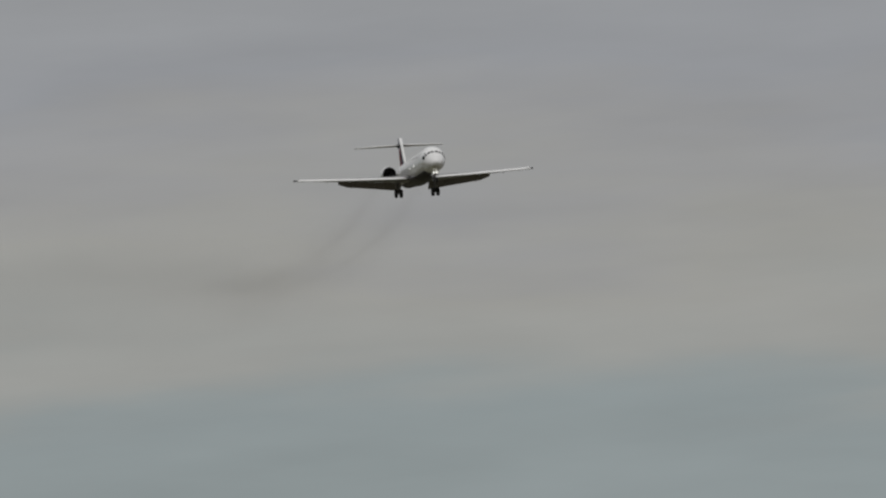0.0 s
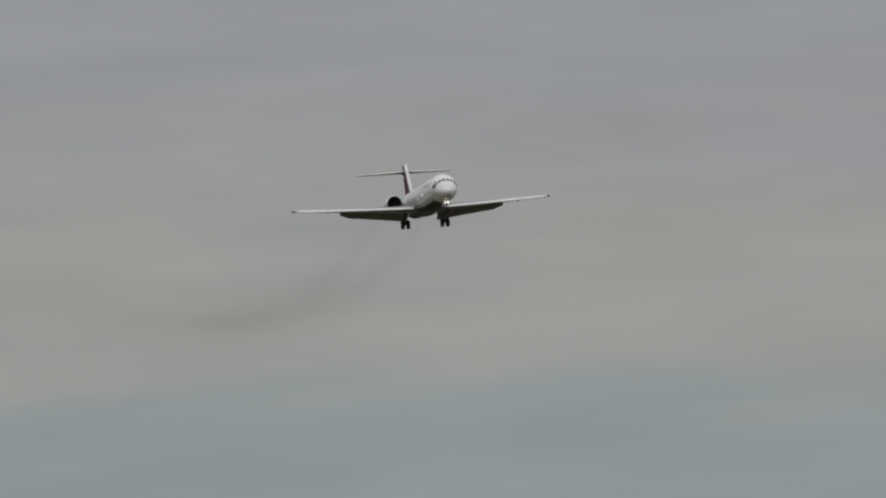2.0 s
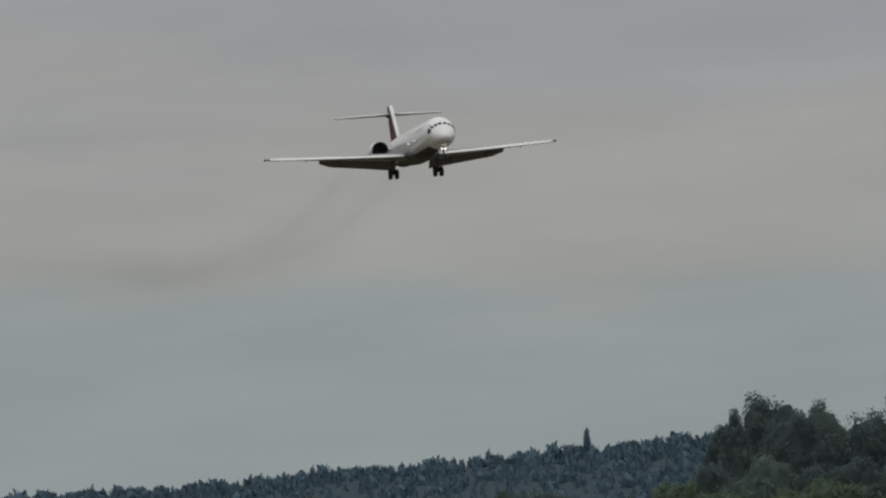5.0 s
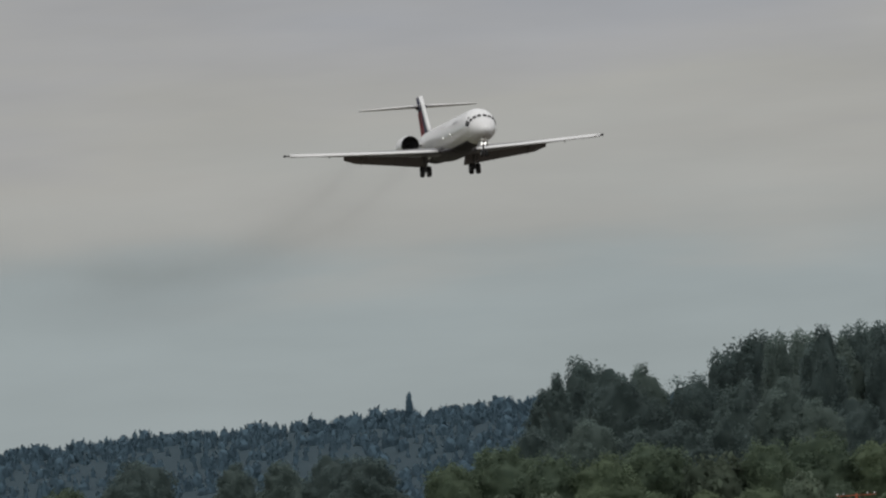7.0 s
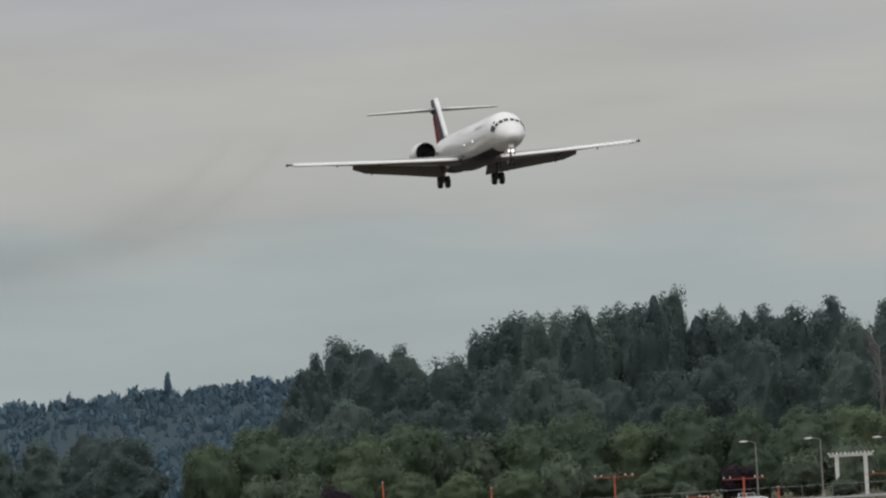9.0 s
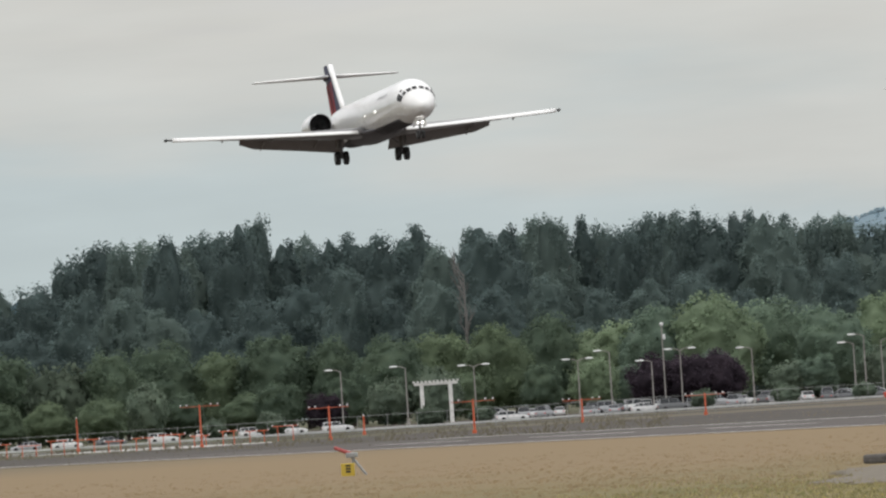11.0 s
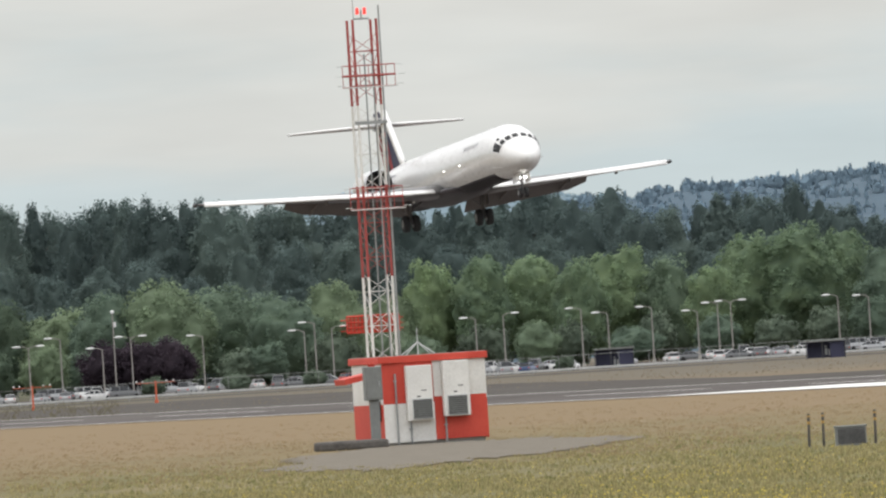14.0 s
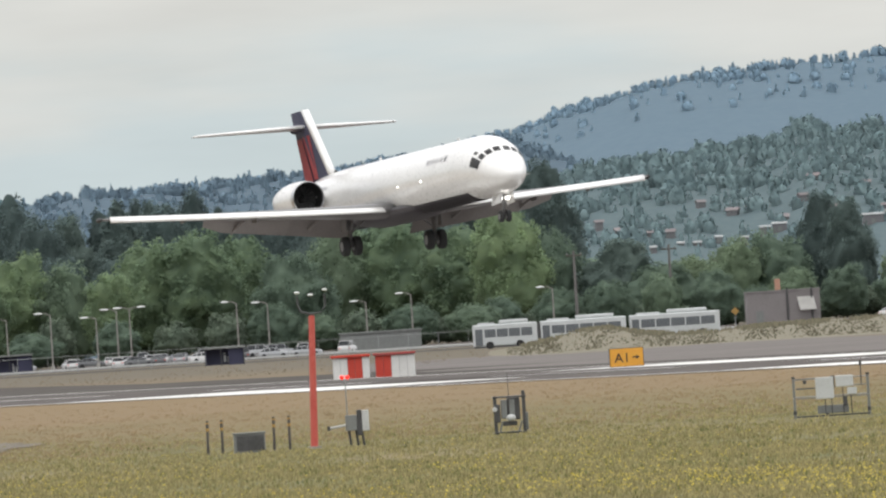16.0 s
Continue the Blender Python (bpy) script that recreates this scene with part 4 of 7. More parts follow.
def make_mast():
    mast = thing("lattice_mast", Matrix.Translation(spot(-13.85, 547)) @ pose(0, 0, 0, 0, 0, TURN), "red and white lattice antenna mast behind the hut", "mast")
    w, top = 0.45, 15.9
    bands = [(0.0, 6.3, HUT_WHITE), (6.3, 9.7, TOWER_RED), (9.7, 12.7, HUT_WHITE), (12.7, 15.9, TOWER_RED)]
    for cx, cy in ((-w, -w), (w, -w), (w, w), (-w, w)):
        for z0, z1, mt in bands:
            part("leg", rod(B(), (cx, cy, z0), (cx, cy, z1), 0.052, 0.052, 6), mt, mast)
    step = 0.64
    n = int(top / step)
    for k in range(n):
        z0, z1 = k * step, (k + 1) * step
        mt = next(mt for a, b, mt in bands if z0 + 0.3 < b)
        for sx, sy, tx, ty in ((-w, -w, w, -w), (w, -w, w, w), (w, w, -w, w), (-w, w, -w, -w)):
            a, b = ((sx, sy, z0), (tx, ty, z1)) if k % 2 else ((tx, ty, z0), (sx, sy, z1))
            part("brace", rod(B(), a, b, 0.013, 0.013, 5), mt, mast)
            if k % 2:
                part("rung", rod(B(), (sx, sy, z0), (tx, ty, z0), 0.017, 0.017, 5), mt, mast)
    part("feed_line", rod(B(), (w + 0.10, -w - 0.05, 3.2), (w + 0.10, -w - 0.05, 16.4), 0.045, 0.03, 6), STEEL, mast, "grey feed line up the mast")
    part("ladder_rail", rod(B(), (-0.1, -w - 0.04, 3.2), (-0.1, -w - 0.04, 14.6), 0.03, 0.03, 6), STEEL, mast)
    part("ladder_rail", rod(B(), (0.2, -w - 0.04, 3.2), (0.2, -w - 0.04, 14.6), 0.03, 0.03, 6), STEEL, mast)
    # three antenna frames up the mast
    for zc, mt, kind in ((13.8, TOWER_RED, 0), (9.25, TOWER_RED, 0), (4.55, HUT_RED, 1)):
        bm = B()
        if kind == 0:
            for dz in (-0.42, 0.0, 0.38):
                rod(bm, (-1.02, -w - 0.2, zc + dz), (1.02, -w - 0.2, zc + dz), 0.04 if dz == 0 else 0.022, None, 6)
            for k in range(7):
                xx = -1.0 + 2.0 * k / 6
                rod(bm, (xx, -w - 0.2, zc - 0.42), (xx, -w - 0.2, zc + 0.38), 0.015, None, 5)
            for sx in (-0.9, 0.9):
                rod(bm, (sx, -w - 0.2, zc), (sx * 0.6, w, zc), 0.035, None, 6)
        else:
            for k in range(15):
                rod(bm, (-1.15 + k * 2.0 / 14, 0.55, zc - 0.28), (-1.15 + k * 2.0 / 14, 0.55, zc + 0.32), 0.03, None, 5)
            for dz in (-0.28, -0.1, 0.1, 0.32):
                rod(bm, (-1.15, 0.55, zc + dz), (0.85, 0.55, zc + dz), 0.045, None, 5)
            for dz in (-0.2, 0.0, 0.2):
                rod(bm, (-1.4, 0.55, zc + dz), (1.0, 0.55, zc + dz), 0.02, None, 5)
        fr = part("antenna_frame", bm, mt, mast, "red antenna frame with pale elements")
        if kind == 0:
            for k in range(3):
                for sx in (-1, 1):
                    xx = sx * (1.12 + 0.1 * (k % 2))
                    part("antenna_element", rod(B(), (xx - 0.14, -w - 0.42, zc - 0.36 + 0.36 * k), (xx + 0.14, -w - 0.42, zc - 0.36 + 0.36 * k), 0.016, None, 5), BOX_LIGHT, fr)
            part("front_rail", rod(B(), (-1.05, -w - 0.42, zc - 0.44), (1.05, -w - 0.42, zc - 0.44), 0.025, None, 5), BOX_LIGHT, fr)
    part("grey_bracket", box(B(), -0.6, 0.62, -w - 0.12, -w + 0.02, 11.98, 12.1), STEEL, mast)
    bm = B()
    box(bm, -0.28, 0.28, -0.05, 0.05, 15.9, 15.96)
    rod(bm, (0, 0, 15.9), (0, 0, 16.25), 0.03, None, 6)
    part("lamp_bracket", bm, STEEL, mast)
    for sx in (-0.14, 0.14):
        bm = B()
        rod(bm, (sx, 0, 16.1), (sx, 0, 16.34), 0.065, 0.055, 12)
        part("obstruction_lamp", bm, LAMP_RED, mast, "red obstruction lamp")
    part("lightning_rod", rod(B(), (-0.3, 0, 15.9), (-0.3, 0, 16.9), 0.015, None, 5), STEEL, mast)


make_hut()
make_mast()


# ---------------------------------------------------------------- trees
def leaf_object_mesh(name, material, verts, faces, norms, tone=None):
    me = bpy.data.meshes.new(name)
    me.from_pydata(verts, [], faces)
    for p in me.polygons:
        p.use_smooth = True
    me.normals_split_custom_set_from_vertices([tuple(n) for n in norms])
    if tone is not None:
        me.attributes.new("tone", "FLOAT", "POINT").data.foreach_set("value", np.asarray(tone, dtype=np.float32))
    me.materials.append(material)
    return me


def blob_mesh(rings, seg):
    """Unit ball directions and faces."""
    th = np.linspace(0, np.pi, rings + 1)[:, None]
    ph = (np.arange(seg)[None, :] + 0.5 * np.arange(rings + 1)[:, None]) * 2 * np.pi / seg
    v = np.stack([np.sin(th) * np.cos(ph), np.sin(th) * np.sin(ph), np.cos(th) + 0 * ph], 2).reshape(-1, 3)
    f = [((a + 1) * seg + b, (a + 1) * seg + (b + 1) % seg, a * seg + (b + 1) % seg, a * seg + b) for a in range(rings) for b in range(seg)]
    return v, np.array(f)


def crown_mesh(name, material, height, width, base, shape, leaves, leaf, seed):
    """An uneven leafy crown: an inside painted darker as shade, some hundred small boughs over it, and leaves on these.
    shape: 0 broad and tall, 1 round, 2 narrow, 3 low and wide.
    """
    rnd = np.random.default_rng(seed)
    hh = (height - base) / 2
    mid = base + hh
    rings, seg = 28, 40
    grid = np.zeros((rings + 1, seg, 3))
    rough = {0: (0.34, 0.20), 1: (0.26, 0.17), 2: (0.26, 0.18), 3: (0.30, 0.18)}[shape]
    tall = max(1, hh * 2 / width)
    for a in range(rings + 1):
        q = math.cos(math.pi * a / rings)
        rad = {0: (1 - abs(q) ** 2.3) ** 0.55 * (1.0 - 0.26 * q), 1: (1 - q * q) ** 0.5 * (1.0 - 0.08 * q), 2: (1 - q * q) ** 0.5 * (0.95 - 0.22 * q), 3: (1 - q * q) ** 0.5}[shape]
        for b in range(seg):
            t = 2 * math.pi * b / seg
            v = Vector((rad * math.cos(t), rad * math.sin(t), q))
            w = Vector((v.x + seed * 3.7, v.y + seed * 1.3, v.z * tall))
            f = 0.90 + rough[0] * noise.noise(w * 1.3) + rough[1] * noise.noise(w * 3.1)
            grid[a, b] = (v.x * f * width / 2, v.y * f * width / 2, mid + v.z * hh * (0.35 + 0.65 * f))
    right = np.roll(grid, -1, 1) - np.roll(grid, 1, 1)
    down = np.zeros_like(grid)
    down[1:-1] = grid[2:] - grid[:-2]
    down[0], down[-1] = grid[1] - grid[0], grid[-1] - grid[-2]
    nrm = np.cross(down, right)
    ln = np.linalg.norm(nrm, axis=2, keepdims=True)
    away = grid - (0, 0, mid)
    nrm = np.where(ln > 1e-6, nrm / np.maximum(ln, 1e-6), away / np.maximum(np.linalg.norm(away, axis=2, keepdims=True), 1e-6))
    area = np.linalg.norm(down, axis=2).mean(1) * np.linalg.norm(right, axis=2).mean(1)
    # boughs standing out of the crown, longer than wide
    nb = {0: 300, 1: 200, 2: 190, 3: 150}[shape]
    ia, ib = rnd.choice(rings + 1, nb, p=area / area.sum()), rnd.integers(0, seg, nb)
    size = width * rnd.uniform(0.045, 0.105, nb) * (1.25 if shape == 2 else 1)
    tallness = rnd.uniform(0.9, 1.7, nb)
    bc, bn = grid[ia, ib] - nrm[ia, ib] * size[:, None] * rnd.uniform(0.1, 0.9, (nb, 1)), nrm[ia, ib]
    # leaves over the boughs
    share = size ** 2 * tallness
    k = rnd.choice(nb, leaves, p=share / share.sum())
    n0 = rnd.normal(size=(leaves, 3)) + bn[k] * 0.7 + np.array((0, 0, 0.35))
    n0 /= np.linalg.norm(n0, axis=1, keepdims=True)
    ext = np.stack([size, size, size * tallness], 1)[k]
    o = bc[k] + n0 * ext * np.clip(rnd.normal(1.0, 0.22, (leaves, 1)), 0.5, 1.6)
    d = n0 * 0.9 + rnd.normal(0, 0.4, (leaves, 3))
    d /= np.linalg.norm(d, axis=1, keepdims=True)
    t = np.cross(d, rnd.normal(size=(leaves, 3)))
    t /= np.linalg.norm(t, axis=1, keepdims=True)
    b = np.cross(d, t)
    ls = leaf * rnd.uniform(0.5, 1.25, (leaves, 1))
    t, b = t * ls * rnd.uniform(0.35, 0.75, (leaves, 1)), b * ls * rnd.uniform(0.35, 0.75, (leaves, 1))
    quads = np.stack([o - t, o - b * 0.7, o + t, o + b], 1).reshape(-1, 3)
    n1 = n0 * 0.55 + bn[k] * 0.45 + d * 0.10 + np.array((0, 0, 0.10))
    n1 /= np.linalg.norm(n1, axis=1, keepdims=True)
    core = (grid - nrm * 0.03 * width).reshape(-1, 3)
    verts = np.concatenate([quads, core])
    norms = np.concatenate([np.repeat(n1, 4, 0), nrm.reshape(-1, 3)])
    a, c = np.meshgrid(np.arange(rings), np.arange(seg), indexing="ij")
    kf = np.stack([(a + 1) * seg + c, (a + 1) * seg + (c + 1) % seg, a * seg + (c + 1) % seg, a * seg + c], 2).reshape(-1, 4) + leaves * 4
    faces = np.concatenate([np.arange(leaves * 4).reshape(-1, 4), kf])
    # boughs vary at random; the inside gets shade painted in, a tenth darker
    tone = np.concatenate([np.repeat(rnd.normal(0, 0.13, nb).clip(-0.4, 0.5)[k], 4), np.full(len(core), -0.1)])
    return leaf_object_mesh(name, material, verts.tolist(), faces.tolist(), norms.tolist(), tone)


def trunk_mesh(height, base, width, seed, material=BARK):
    rnd = random.Random(seed)
    bm = B()
    r = height * 0.014 + 0.08
    p = Vector((0, 0, -0.2))
    for k in range(5):
        q = Vector((rnd.uniform(-0.2, 0.2), rnd.uniform(-0.2, 0.2), height * 0.85 * (k + 1) / 5))
        rod(bm, p, q, r * (1 - 0.18 * k), r * (1 - 0.18 * (k + 1)), 7, caps=False)
        p = q
    for k in range(7):
        z0 = base * 0.8 + (height * 0.75 - base * 0.8) * k / 7
        a = rnd.uniform(0, 6.28)
        rod(bm, (0, 0, z0), (width * 0.33 * math.cos(a), width * 0.33 * math.sin(a), z0 + height * 0.14), r * 0.35, r * 0.1, 5, caps=False)
    return mesh_of("trunk", bm, material)


def tree_kind(name, material, height, width, base, shape, leaves, leaf, label, variants, seed):
    """Models of one kind of tree, for copying."""
    made = []
    for k in range(variants):
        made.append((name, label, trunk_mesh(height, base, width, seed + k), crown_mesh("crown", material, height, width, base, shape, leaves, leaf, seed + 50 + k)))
    return made, height, width


def plant(kind, variant, place, height, width, turn, group):
    models, h0, w0 = kind
    name, label, trunk, crown = models[variant % len(models)]
    t = new(name)
    t.matrix_basis = Matrix.Translation(place) @ Matrix.Rotation(turn, 4, "Z") @ Matrix.Diagonal((width / w0, width / w0, height / h0, 1))
    tagged(t, label, "tree", group)
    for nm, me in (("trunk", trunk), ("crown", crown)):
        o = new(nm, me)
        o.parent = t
    return t


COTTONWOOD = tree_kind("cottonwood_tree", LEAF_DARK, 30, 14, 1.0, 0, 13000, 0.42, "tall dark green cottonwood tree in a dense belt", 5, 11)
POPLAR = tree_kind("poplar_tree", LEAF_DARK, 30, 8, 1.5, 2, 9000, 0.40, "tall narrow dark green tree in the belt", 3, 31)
ROUND = tree_kind("round_tree", LEAF_MID, 14, 11, 0.4, 1, 7000, 0.36, "rounded mid-green tree at the car park's edge", 4, 41)
ROUND_DIM = tree_kind("alder_tree", LEAF_ROUND_DIM, 14, 11, 0.4, 1, 7000, 0.36, "rounded darker green alder tree beyond the field", 4, 141)
ASH = tree_kind("ash_tree", LEAF_LIGHT, 18, 10, 0.8, 1, 8000, 0.36, "bright green leafy tree beyond the car park", 4, 51)
PLUM = tree_kind("plum_tree", LEAF_PLUM, 9, 10, 0.3, 3, 3600, 0.38, "dark purple-leaved plum tree by the car park", 2, 61)
BUSH = tree_kind("bush", LEAF_BUSH, 4, 5, 0.05, 1, 1000, 0.34, "olive green bush by the fence", 3, 71)


# the top of the tree belt: bearing, elevation, in thousandths
SKYLINE = [(-86, 8.2), (-84, 10.2), (-80, 10.9), (-77.5, 10.2), (-76, 8.6), (-74, 10.1), (-71.3, 11.3), (-67.3, 12.2), (-64.5, 11.8), (-60.3, 13.2), (-57.4, 12.2),
           (-55.7, 11.3), (-54, 11.8), (-49.7, 12.3), (-47.3, 10.6), (-46.4, 11.6), (-39.7, 11.95), (-36.2, 11.7), (-34.3, 11.0), (-30, 12.1), (-28, 11.3), (-24, 11.6),
           (-22.4, 10.5), (-15, 10.6), (-10, 10.2), (-4.5, 10.5), (2.5, 10.6), (4.6, 8.4), (9, 9.4), (16.3, 9.5), (19.4, 7.8), (21.6, 6.5), (23.3, 8.0), (26, 10.1),
           (29, 10.4), (33.5, 10.7), (37.4, 11.4), (40, 9.6), (41, 7.0)]


def belt_top(b):
    for (b0, e0), (b1, e1) in zip(SKYLINE, SKYLINE[1:]):
        if b <= b1:
            t = min(max((b - b0) / (b1 - b0), 0), 1)
            return e0 + (e1 - e0) * t
    return SKYLINE[-1][1]


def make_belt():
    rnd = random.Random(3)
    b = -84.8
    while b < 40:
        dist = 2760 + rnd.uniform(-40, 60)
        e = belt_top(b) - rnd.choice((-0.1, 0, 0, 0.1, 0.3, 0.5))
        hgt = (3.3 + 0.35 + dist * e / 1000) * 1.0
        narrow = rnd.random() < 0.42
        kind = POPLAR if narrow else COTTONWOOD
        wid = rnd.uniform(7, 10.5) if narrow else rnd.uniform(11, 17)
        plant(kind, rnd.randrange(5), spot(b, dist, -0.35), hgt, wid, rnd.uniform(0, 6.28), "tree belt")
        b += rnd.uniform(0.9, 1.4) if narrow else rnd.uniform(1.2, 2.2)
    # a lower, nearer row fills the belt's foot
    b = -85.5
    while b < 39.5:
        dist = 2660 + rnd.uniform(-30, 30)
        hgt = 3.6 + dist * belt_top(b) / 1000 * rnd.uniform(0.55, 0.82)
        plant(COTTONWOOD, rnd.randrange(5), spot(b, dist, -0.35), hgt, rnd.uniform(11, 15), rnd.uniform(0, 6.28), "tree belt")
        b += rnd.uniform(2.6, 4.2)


def make_front_trees():
    rnd = random.Random(8)
    # bearing, elevation of the top, width in metres, kind
    west = [(-113, 6.3, 10, COTTONWOOD), (-106.5, 5.5, 8, COTTONWOOD), (-103, 5.2, 11, COTTONWOOD), (-99.6, 5.9, 9, COTTONWOOD), (-97.2, 5.4, 9, COTTONWOOD), (-91.5, 4.8, 10, ROUND), (-88, 5.6, 10, ROUND),
            (-84.5, 4.6, 10, ROUND), (-81, 4.4, 10, ROUND), (-77.8, 5.3, 12, ROUND), (-73.5, 3.9, 9, BUSH), (-70, 4.6, 11, ROUND), (-66.2, 5.0, 12, ROUND), (-62.3, 4.4, 10, ROUND), (-58.6, 5.2, 12, ROUND), (-54.5, 4.6, 11, ROUND),
            (-50.6, 4.5, 10, ROUND), (-47.2, 4.8, 10, ROUND), (-43.4, 5.0, 11, ROUND), (-39.6, 5.2, 12, ROUND), (-36, 4.4, 11, ROUND), (-32.6, 5.4, 12, ROUND)]
    east = [(-28.6, 5.8, 13, ROUND), (-24.6, 5.4, 12, ROUND),
            (-20.5, 4.6, 12, ROUND), (-16.8, 5.2, 12, ROUND), (-13, 4.0, 10, ROUND), (-10.4, 6.3, 9, ASH), (-6.8, 6.6, 9, ASH), (-3.6, 6.5, 9, ASH), (-0.2, 5.9, 9, ASH), (2.6, 6.4, 10, ASH), (5.6, 5.4, 9, ROUND),
            (8.6, 5.0, 8, ASH), (11.5, 6.9, 10, ASH), (14.8, 7.2, 10, ASH), (18, 6.9, 10, ASH), (21.3, 5.2, 10, ROUND), (24.6, 6.9, 10, ROUND), (28.4, 7.3, 12, ASH), (32.6, 6.6, 11, ASH), (36, 7.6, 12, ASH), (39, 5.6, 11, ROUND),
            (41.6, 3.6, 10, ROUND), (43.6, 4.8, 13, COTTONWOOD), (46.4, 3.0, 12, ROUND), (48.6, 3.2, 12, ROUND), (51.3, 4.4, 9, ROUND), (54.2, 4.6, 8, ROUND), (57.3, 7.2, 7, COTTONWOOD), (59.2, 6.9, 7, COTTONWOOD), (63.4, 4.4, 10, ROUND), (67, 4.4, 10, ROUND), (-118, 4.8, 10, ROUND)]
    for k, (b, e, w, kind) in enumerate(west + east):
        dist = 2560 + rnd.uniform(-25, 25)
        kind = ROUND_DIM if kind is ROUND and b < -38 else kind
        plant(kind, k, spot(b, dist, -0.35), 3.6 + dist * e / 1000, w * rnd.uniform(1.1, 1.6), rnd.uniform(0, 6.28), "trees beyond the car park")
    for k in range(48):
        b = -88 + k * 3.35 + rnd.uniform(-1, 1)
        dist = 2500 + rnd.uniform(-15, 15)
        kind = rnd.choice((ROUND, BUSH, ROUND) if b > -38 else (ROUND_DIM, BUSH, ROUND_DIM))
        plant(kind, k, spot(b, dist, -0.35), rnd.uniform(6, 9.5), rnd.uniform(7, 10), rnd.uniform(0, 6.28), "small trees along the car park")
    for k in range(26):
        plant(BUSH, k, spot(24 + 1.8 * k + rnd.uniform(-0.5, 0.5), 2520 + rnd.uniform(-10, 10), -0.4), rnd.uniform(3.5, 5.5), rnd.uniform(6, 9), rnd.uniform(0, 6.28), "undergrowth behind the road")
    for b, w in ((-32.6, 10), (-30.3, 11), (-28.2, 9), (-55.3, 7), (-83.0, 7)):
        plant(PLUM, k, spot(b, 2470, -0.35), 8.6 if b > -40 else 6, w, rnd.uniform(0, 6.28), "plum trees")
        k += 1
    for b, d, hgt, w in ((-48.3, 2150, 3.0, 4.5), (-44.6, 2120, 2.4, 4), (-29.5, 2105, 2.8, 4), (-24.0, 2105, 2.8, 4.2), (-18.5, 2110, 2.4, 4), (-12.0, 2120, 2.2, 3), (-1.5, 2120, 2.2, 3), (-59, 2150, 3.5, 5), (-63, 2170, 3.0, 4)):
        plant(BUSH, k, spot(b, d, -0.35), hgt, w, rnd.uniform(0, 6.28), "bushes by the fence")
        k += 1


